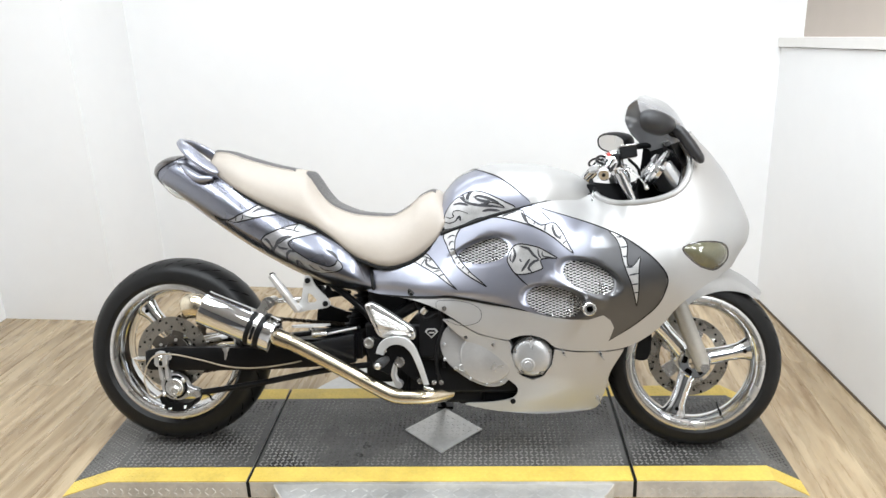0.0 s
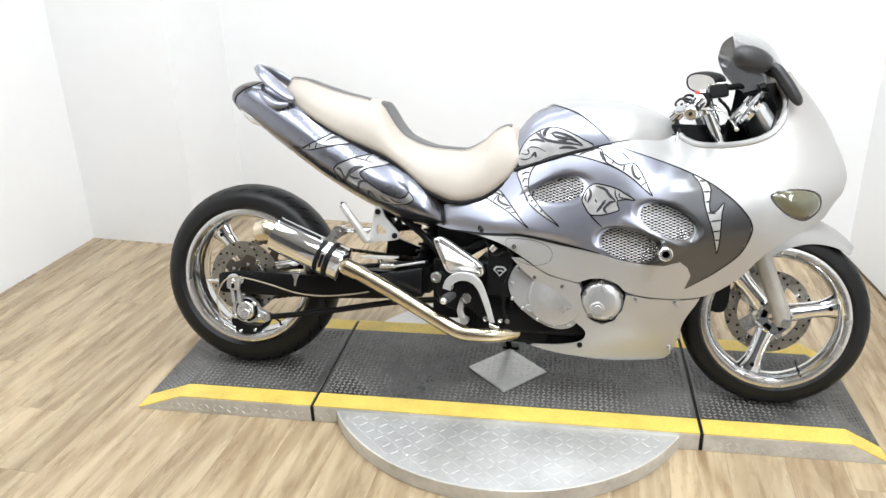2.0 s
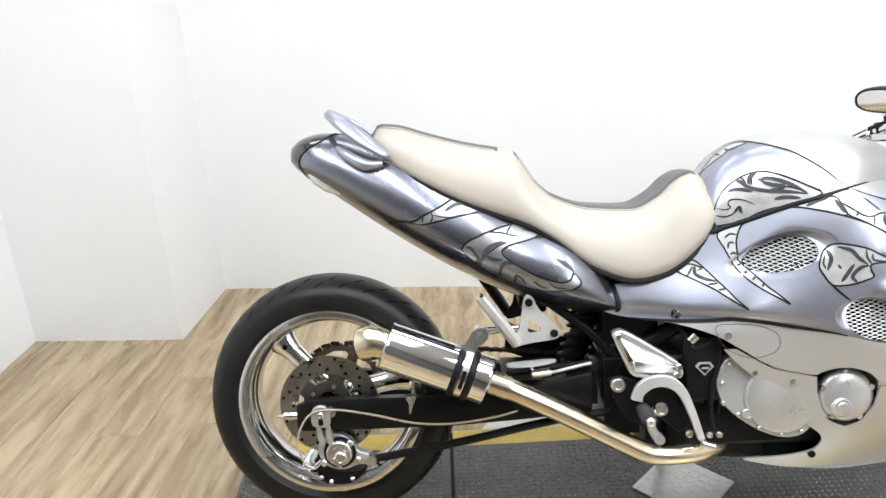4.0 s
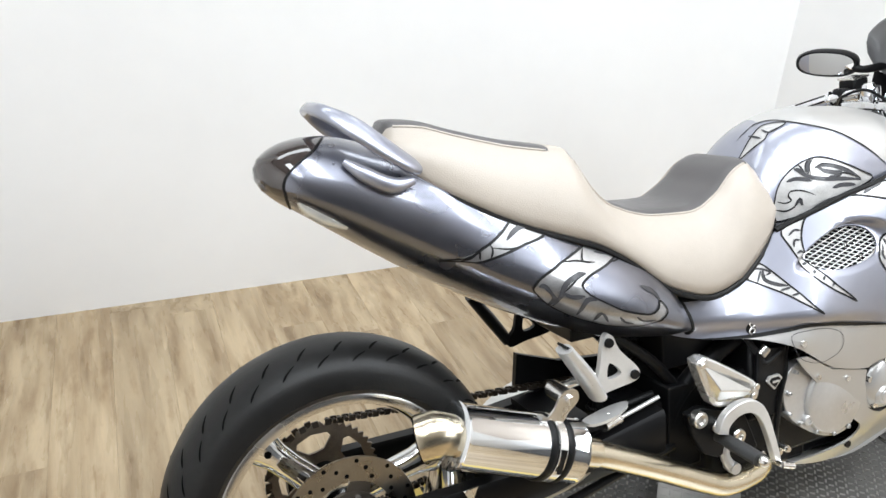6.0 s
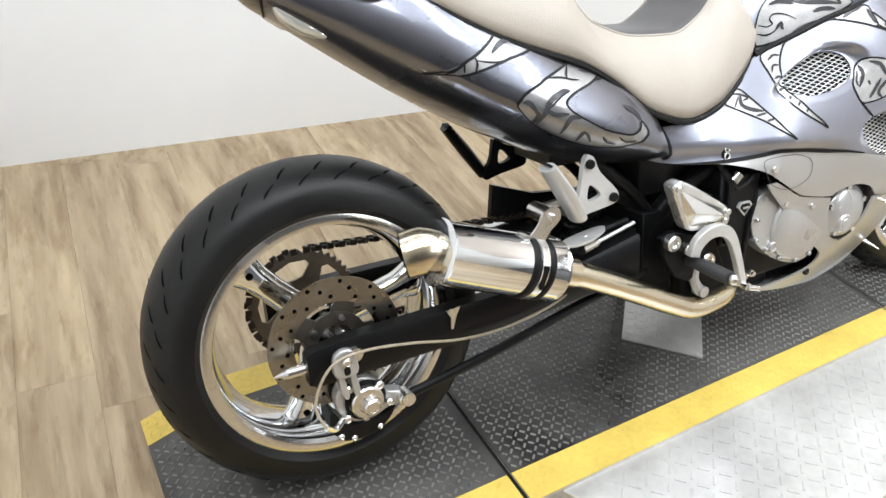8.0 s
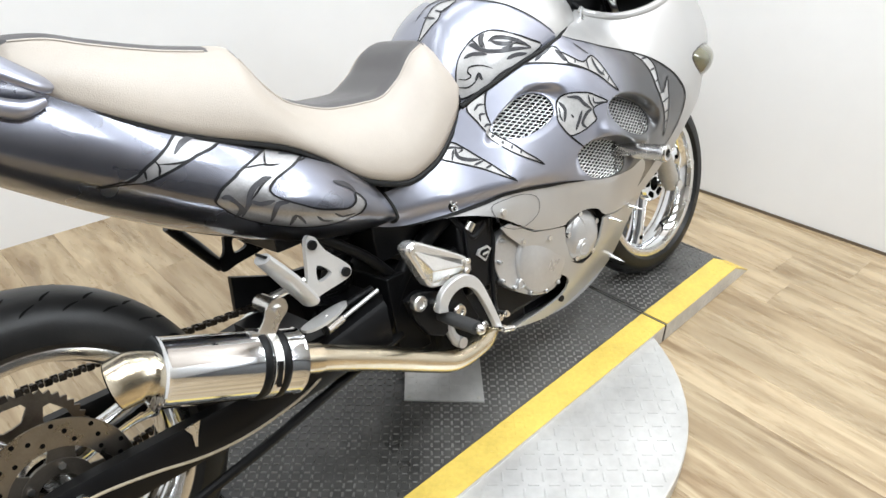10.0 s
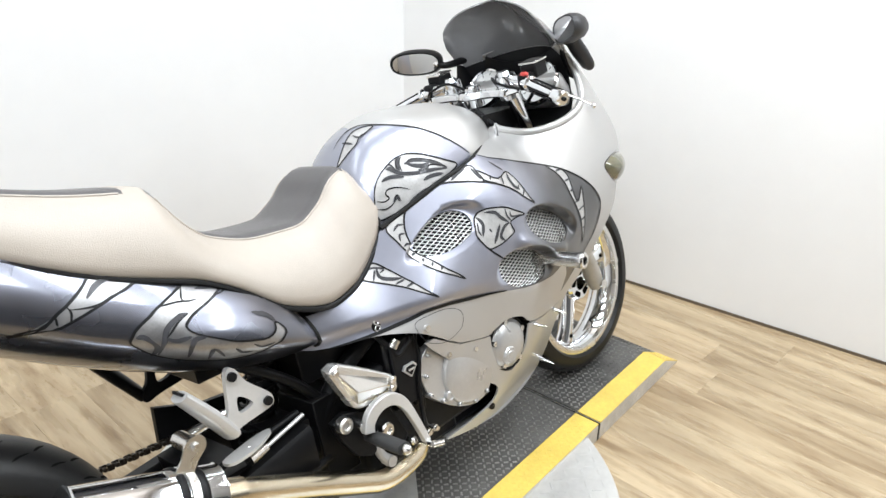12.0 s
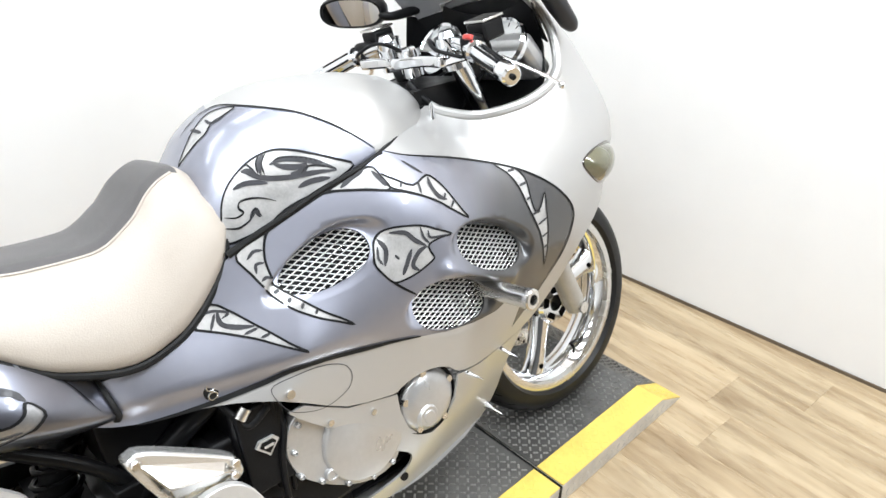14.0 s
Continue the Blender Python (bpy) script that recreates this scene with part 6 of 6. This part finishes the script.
# chrome spikes
def spike(p, d, ln=0.042):
    bm = bmesh.new()
    p, d = Vector(p), Vector(d).normalized()
    rod(bm, p, p + d * 0.004, 0.0085, seg=16)
    rod(bm, p + d * 0.003, p + d * ln, 0.007, 0.0006, seg=16)
    part("spike", bm, CHROME, bike, "small chromed spike", smooth=60)


spike((0.452, -0.203, 0.365), (0.22, -1, -0.18), 0.05)
spike((0.576, -0.181, 0.356), (0.2, -1, -0.28), 0.05)
spike((0.575, -0.11, 0.192), (0.2, -1, -0.36), 0.05)
spike((0.56, -0.098, 0.856), (0.05, -0.12, 1), 0.036)

# ---- front end
bm = bmesh.new()


def fork(s):
    y = s * 0.1
    tube(bm, ((0.926, y, 0.285), (0.918, y, 0.32), (0.875, y, 0.43), (0.83, y, 0.545)), [0.021, 0.028, 0.027, 0.029], 20, 2, False)


both(fork)
forks = part("fork_lower", bm, FORKLEG, bike, "dull warm grey fork legs", smooth=50)
bm = bmesh.new()
both(lambda s: rod(bm, (0.832, s * 0.1, 0.54), (0.635, s * 0.1, 0.985), 0.0205))
part("fork_tube", bm, CHROME, forks, "chromed upper fork tubes")
bm = bmesh.new()
rod(bm, (0.926, -0.126, 0.297), (0.926, 0.126, 0.297), 0.012)
rod(bm, (0.926, -0.132, 0.297), (0.926, -0.124, 0.297), 0.016, seg=6)
part("front_axle", bm, ALU, forks)
bm = bmesh.new()
prism(bm, [(p.x, p.y) for p in spl([(0.74, 0.44), (0.78, 0.41), (0.785, 0.32), (0.76, 0.28), (0.705, 0.3), (0.69, 0.38), (0.7, 0.42)], True, 3)], 0.06, 0.12)
part("front_caliper", bm, BLACK, bike, bevel=0.006)
# front mudguard: a U-section shell round the tyre with side skirts
bm = bmesh.new()
rings = []
for i in range(25):
    t = i / 24
    a = radians(47 + 83 * t)
    r = 0.318 + 0.012 * math.sin(t * math.pi)
    d = Vector((math.cos(a), 0, math.sin(a)))
    o = Vector(FRONT)
    skirt = knots(t, [0, 0.25, 0.5, 0.75, 1], [0.02, 0.055, 0.1, 0.135, 0.1])
    w = knots(t, [0, 0.3, 0.7, 1], [0.045, 0.068, 0.076, 0.07])
    outer = [(-w - 0.006, r - skirt), (-w - 0.002, r - skirt * 0.4), (-w * 0.86, r - 0.01), (-w * 0.5, r + 0.008), (0, r + 0.014), (w * 0.5, r + 0.008), (w * 0.86, r - 0.01), (w + 0.002, r - skirt * 0.4), (w + 0.006, r - skirt)]
    rings.append([o + d * q + Vector((0, y, 0)) for y, q in outer])
vs = [[bm.verts.new(p) for p in r] for r in rings]
for a, b in zip(vs, vs[1:]):
    for i in range(8):
        bm.faces.new((a[i], a[i + 1], b[i + 1], b[i]))
part("front_mudguard", bm, SILVER, bike, "silver front mudguard", smooth=60, thick=0.004)

# cockpit floor and inner nose
bm = bmesh.new()
rings = []
for x, z, w in ((0.52, 0.84, 0.12), (0.58, 0.825, 0.135), (0.66, 0.815, 0.15), (0.74, 0.82, 0.172), (0.8, 0.845, 0.178), (0.835, 0.89, 0.172), (0.852, 0.95, 0.162), (0.856, 1.01, 0.15), (0.845, 1.055, 0.128)):
    rings.append([bm.verts.new((x - 0.012 * abs(t) ** 2, t * w, z - 0.03 * (1 - t * t) + (0.1 * max(0.0, t) ** 4 if z < 0.86 else 0.0))) for t in np.linspace(-1, 1, 15)])
for a, b in zip(rings, rings[1:]):
    for i in range(14):
        bm.faces.new((a[i], a[i + 1], b[i + 1], b[i]))
part("cockpit_panel", bm, BLACK, bike, "black cockpit lining", smooth=60, thick=0.004)
bm = bmesh.new()
rim_pts = [fair.on(-1, 0.0)(q.x, q.y) for q in fair.uv([(p.x, p.y) for p in cock])]
tube(bm, rim_pts[:28], 0.011, 10, 1, False)
part("cockpit_edge", bm, SILVER, bike, "rolled silver fairing edge round the cockpit")
bm = bmesh.new()
tube(bm, [(p.x, -p.y, p.z) for p in rim_pts[9:30]], 0.009, 10, 1, False)
part("cockpit_edge", bm, SILVER, bike)
bm = bmesh.new()
tube(bm, [fair.on(-1, 0.001)(x, z) for x, z in ((0.052, 0.752), (0.1, 0.77), (0.16, 0.79), (0.223, 0.812), (0.29, 0.829), (0.357, 0.847))], [0.007, 0.006, 0.0055, 0.0055, 0.0055, 0.004], 8, 4)
part("tank_gap", bm, PIPING, bike, "black rubber strip between tank and fairing")
bm = bmesh.new()
tube(bm, [fair.on(-1, 0.0)(x, z) for x, z in ((0.357, 0.848), (0.41, 0.859), (0.46, 0.868), (0.52, 0.876), (0.56, 0.881))], 0.0035, 6, 4)
part("tank_joint", bm, PIPING, bike)
# black hood from the screen's foot down to the dash, and the lining of the left cheek
bm = bmesh.new()
rings = []
for v in np.linspace(0, 1, 5):
    rings.append([bm.verts.new((0.797 + (0.098 - 0.05 * v) * (1 - u * u) + 0.045 * v, u * (0.186 - 0.012 * v), 1.034 + 0.026 * (1 - u * u) - 0.075 * v)) for u in np.linspace(-1, 1, 17)])
for a, b in zip(rings, rings[1:]):
    for i in range(16):
        bm.faces.new((a[i], a[i + 1], b[i + 1], b[i]))
part("dash_hood", bm, BLACK, bike, smooth=60, thick=0.003)
bm = bmesh.new()
rings = [[bm.verts.new(Vector(a).lerp(Vector(b), t) + Vector((0, 0.012 * math.sin(math.pi * t), 0))) for t in np.linspace(0, 1, 7)] for a, b in (((0.775, 0.196, 1.05), (0.82, 0.186, 1.035)), ((0.77, 0.204, 1.0), (0.86, 0.178, 0.99)), ((0.762, 0.206, 0.95), (0.855, 0.182, 0.935)), ((0.745, 0.2, 0.9), (0.83, 0.19, 0.885)))]
for a, b in zip(rings, rings[1:]):
    for i in range(6):
        bm.faces.new((a[i], a[i + 1], b[i + 1], b[i]))
part("inner_cheek", bm, BLACK, bike, "black cockpit lining", smooth=60, thick=0.003)


def screen_point(u, v):
    """The tinted screen: u across, v from its base round the nose to the rounded trailing edge."""
    q = abs(u)
    base = Vector((0.8 + 0.1 * (1 - q * q), 0.188 * u, 1.035 + 0.028 * (1 - q * q)))
    at = [0, 0.3, 0.55, 0.8, 0.93, 1]
    edge = Vector((knots(q, at, [0.75, 0.72, 0.706, 0.704, 0.728, 0.765]), math.copysign(knots(q, at, [0, 0.06, 0.11, 0.165, 0.187, 0.192]), u), knots(q, at, [1.213, 1.203, 1.188, 1.15, 1.1, 1.06])))
    p = base.lerp(edge, v)
    bow = 0.035 * math.sin(math.pi * v) * (1 - 0.6 * q)
    return p + Vector((0.35 * bow * (1 - q), math.copysign(0.35 * bow * q, u), bow * (0.9 - 0.3 * q)))


bm = bmesh.new()
rings = [[bm.verts.new(screen_point(u, v)) for u in np.linspace(-1, 1, 33)] for v in np.linspace(0, 1, 14)]
for a, b in zip(rings, rings[1:]):
    for i in range(32):
        bm.faces.new((a[i], a[i + 1], b[i + 1], b[i]))
part("windscreen", bm, SCREEN, bike, "dark tinted windscreen", smooth=60, thick=0.004)


def mirror(s):
    """A teardrop mirror, its glass turned in towards the rider."""
    g = Vector((0.722, -0.245, 1.1)) if s < 0 else Vector((0.665, 0.268, 1.072))
    back = Vector((0.84, s * 0.54, -0.06 if s < 0 else 0.22)).normalized()
    along = Vector((0.54, -s * 0.84, -0.12))
    along = (along - back * along.dot(back)).normalized()
    up = along.cross(back) if s < 0 else back.cross(along)

    def oval_ring(d, w, h, shift=0.0):
        k = 0.84 if s < 0 else 0.88
        return [g + back * d * k + along * (shift + 1.13 * k * w * math.copysign(abs(math.cos(a)) ** 0.8, math.cos(a))) + up * k * h * math.copysign(abs(math.sin(a)) ** 0.8, math.sin(a)) for a in (2 * math.pi * j / 32 for j in range(32))]
    bm = bmesh.new()
    ringed(bm, [oval_ring(*q) for q in ((0.004, 0.07, 0.034), (0.0, 0.078, 0.04), (0.012, 0.083, 0.044, 0.002), (0.035, 0.078, 0.043, 0.006), (0.06, 0.06, 0.034, 0.012), (0.078, 0.036, 0.02, 0.016), (0.084, 0.01, 0.006, 0.02))])
    mi = part("mirror", bm, BOOT if s < 0 else BLACK, bike, "dark grey mirror housing" if s < 0 else "dark mirror housing", smooth=60)
    bm = bmesh.new()
    ringed(bm, [oval_ring(0.005, 0.071, 0.035), oval_ring(0.002, 0.071, 0.035)])
    part("mirror_glass", bm, MIRROR, mi)
    bm = bmesh.new()
    tube(bm, (g + along * 0.05 + back * 0.03, g + along * 0.085 + Vector((0.015, 0, -0.01)), (0.835, s * 0.185, 1.062)), [0.015, 0.01, 0.014], 12)
    part("mirror_arm", bm, BLACK, mi)
    if s < 0:
        bm = bmesh.new()
        tube(bm, ((0.805, s * 0.19, 1.088), (0.825, s * 0.192, 1.075), (0.858, s * 0.196, 1.03), (0.885, s * 0.2, 0.99), (0.894, s * 0.198, 0.975)), [0.012, 0.024, 0.026, 0.022, 0.01], 14, 5, True, 0.75)
        part("mirror_boot", bm, BOOT, mi, "black rubber mirror boot")


both(mirror)

# dials
bm = bmesh.new()
box(bm, (0.815, 0, 0.935), (0.045, 0.33, 0.11), Matrix.Rotation(radians(-35), 4, "Y"))
cluster = part("instrument_panel", bm, CASTALU, bike, "silver instrument panel with white-faced dials", bevel=0.015)
for y, r in ((-0.1, 0.062), (0.1, 0.062), (0, 0.034)):
    q = Vector((-0.82, 0, 0.57)).to_track_quat("Z", "Y").to_matrix().to_4x4()
    bm = bmesh.new()
    lathe(bm, ((r - 0.004, 0.0), (r + 0.003, 0.0), (r + 0.005, 0.012), (r + 0.001, 0.02), (r - 0.004, 0.016)), (0, 0, 0), "z", 36)
    bmesh.ops.transform(bm, matrix=Matrix.Translation((0.785, y, 0.957)) @ q, verts=bm.verts)
    d = part("dial_bezel", bm, CHROME, cluster, "chromed dial ring")
    bm = bmesh.new()
    lathe(bm, ((0.0003, 0.003), (r - 0.003, 0.003), (r - 0.003, 0.006), (0.0003, 0.006)), (0, 0, 0), "z", 36, False)
    bmesh.ops.transform(bm, matrix=Matrix.Translation((0.785, y, 0.957)) @ q, verts=bm.verts)
    part("dial_face", bm, DIAL, d)
    bm = bmesh.new()
    box(bm, (0.006, 0.008, 0.0075), (r * 0.9, 0.003, 0.001), Matrix.Rotation(0.9, 4, "Z"))
    for i in range(9):
        a = radians(-30 + 30 * i)
        box(bm, ((r - 0.01) * math.cos(a), (r - 0.01) * math.sin(a), 0.007), (0.008, 0.002, 0.001), Matrix.Rotation(a, 4, "Z"))
    bmesh.ops.transform(bm, matrix=Matrix.Translation((0.785, y, 0.957)) @ q, verts=bm.verts)
    part("dial_marks", bm, BLACK, d)

# handlebars
bm = bmesh.new()
prism(bm, [(p.x, p.y) for p in spl([(0.57, 0.13), (0.6, 0.135), (0.665, 0.12), (0.68, 0.06), (0.66, 0), (0.68, -0.06), (0.665, -0.12), (0.6, -0.135), (0.57, -0.13), (0.585, -0.06), (0.56, 0), (0.585, 0.06)], True, 3)], 0, 0.022)
bmesh.ops.transform(bm, matrix=Matrix.Translation((0, 0, 0.955)) @ Matrix.Rotation(radians(90), 4, "X"), verts=bm.verts)
bars = part("top_clamp", bm, CHROME, bike, "chromed upper fork clamp", bevel=0.005)
bm = bmesh.new()
rod(bm, (0.612, 0, 0.935), (0.605, 0, 0.99), 0.024)
rod(bm, (0.605, 0, 0.988), (0.604, 0, 0.994), 0.016, seg=6)
part("stem_nut", bm, CHROME, bars)
bm = bmesh.new()
tube(bm, ((0.55, 0.05, 0.9), (0.57, 0.0, 0.86), (0.62, -0.05, 0.84), (0.68, -0.03, 0.85)), 0.012, 10)
tube(bm, ((0.56, -0.04, 0.93), (0.58, -0.08, 0.88), (0.63, -0.1, 0.85)), 0.008, 8)
box(bm, (0.63, 0.04, 0.875), (0.17, 0.22, 0.08))
part("wiring", bm, BLACK, bars, bevel=0.01)


def bar(s):
    bm = bmesh.new()
    rod(bm, (0.642, s * 0.1, 0.945), (0.63, s * 0.1, 1.01), 0.028)
    rod(bm, (0.63, s * 0.1, 1.008), (0.628, s * 0.1, 1.02), 0.02, 0.014)
    tube(bm, ((0.636, s * 0.1, 0.995), (0.625, s * 0.15, 0.99), (0.608, s * 0.2, 0.978)), 0.015, 14)
    part("handlebar_riser", bm, CHROME, bars, "chromed handlebar riser")
    a, b = Vector((0.61, s * 0.195, 0.98)), Vector((0.573, s * 0.322, 0.937))
    d = (b - a).normalized()
    bm = bmesh.new()
    tube(bm, [a, a + d * 0.006, a + d * 0.01, a + d * 0.1, a + d * 0.104], [0.022, 0.022, 0.017, 0.017, 0.019], 24, 1, False)
    tube(bm, [a + d * 0.104, a + d * 0.108, a + d * 0.136, a + d * 0.14], [0.019, 0.021, 0.02, 0.016], 24, 1, False)
    grip = part("grip", bm, CHROME, bars, "chromed grip with black ribs")
    for i in range(6):
        bm = bmesh.new()
        t = 2 * math.pi * i / 6
        u = d.cross(Vector((0, 0, 1))).normalized()
        v = u.cross(d)
        o = (u * math.cos(t) + v * math.sin(t)) * 0.0168
        rod(bm, a + d * 0.014 + o, a + d * 0.098 + o, 0.0028, seg=6)
        part("grip_rib", bm, BLACK, grip)
    # black plug at the grip's end, as the shade in its hole
    bm = bmesh.new()
    rod(bm, b + d * 0.0005, b + d * 0.006, 0.006, 0.005)
    part("bar_end_hole", bm, BLACK, grip)
    bm = bmesh.new()
    box(bm, a - d * 0.02 + Vector((0.008, 0, 0.0)), (0.04, 0.035, 0.045))
    sw = part("switch_housing", bm, BLACK, bars, bevel=0.008)
    if s < 0:
        bm = bmesh.new()
        box(bm, a - d * 0.008 + Vector((-0.008, 0, 0.024)), (0.013, 0.02, 0.01), Matrix.Rotation(0.4, 4, "Y"))
        part("kill_switch", bm, RED, sw, "red engine stop switch", bevel=0.003)
    bm = bmesh.new()
    box(bm, (0.665, s * 0.175, 1.012), (0.055, 0.05, 0.038), Matrix.Rotation(radians(-8), 4, "Y"))
    res = part("fluid_reservoir", bm, BLACK, bars, "black brake fluid reservoir", bevel=0.005)
    bm = bmesh.new()
    box(bm, (0.663, s * 0.175, 1.034), (0.058, 0.053, 0.005), Matrix.Rotation(radians(-8), 4, "Y"))
    part("reservoir_cap", bm, ALU, res, bevel=0.001)
    bm = bmesh.new()
    tube(bm, ((0.66, s * 0.215, 0.958), (0.684, s * 0.25, 0.936), (0.698, s * 0.29, 0.914), (0.702, s * 0.32, 0.897)), [0.0075, 0.0055, 0.005, 0.005], 10, 5, True, 0.7)
    bmesh.ops.create_uvsphere(bm, u_segments=12, v_segments=8, radius=0.007, matrix=Matrix.Translation((0.702, s * 0.322, 0.896)))
    part("lever", bm, ALU, bars, "polished hand lever")
    bm = bmesh.new()
    tube(bm, ((0.67, s * 0.17, 0.99), (0.71, s * 0.13, 0.95), (0.7, s * 0.08, 0.89), (0.65, s * 0.06, 0.83)), 0.005, 8)
    tube(bm, ((0.6, s * 0.17, 0.97), (0.57, s * 0.13, 0.99), (0.6, s * 0.08, 1.005), (0.68, s * 0.05, 0.95)), 0.004, 8)
    part("cable", bm, BLACK, bars)


both(bar)

# ---------------------------------------------------------------- floor planks, last
planks(FLOOR)
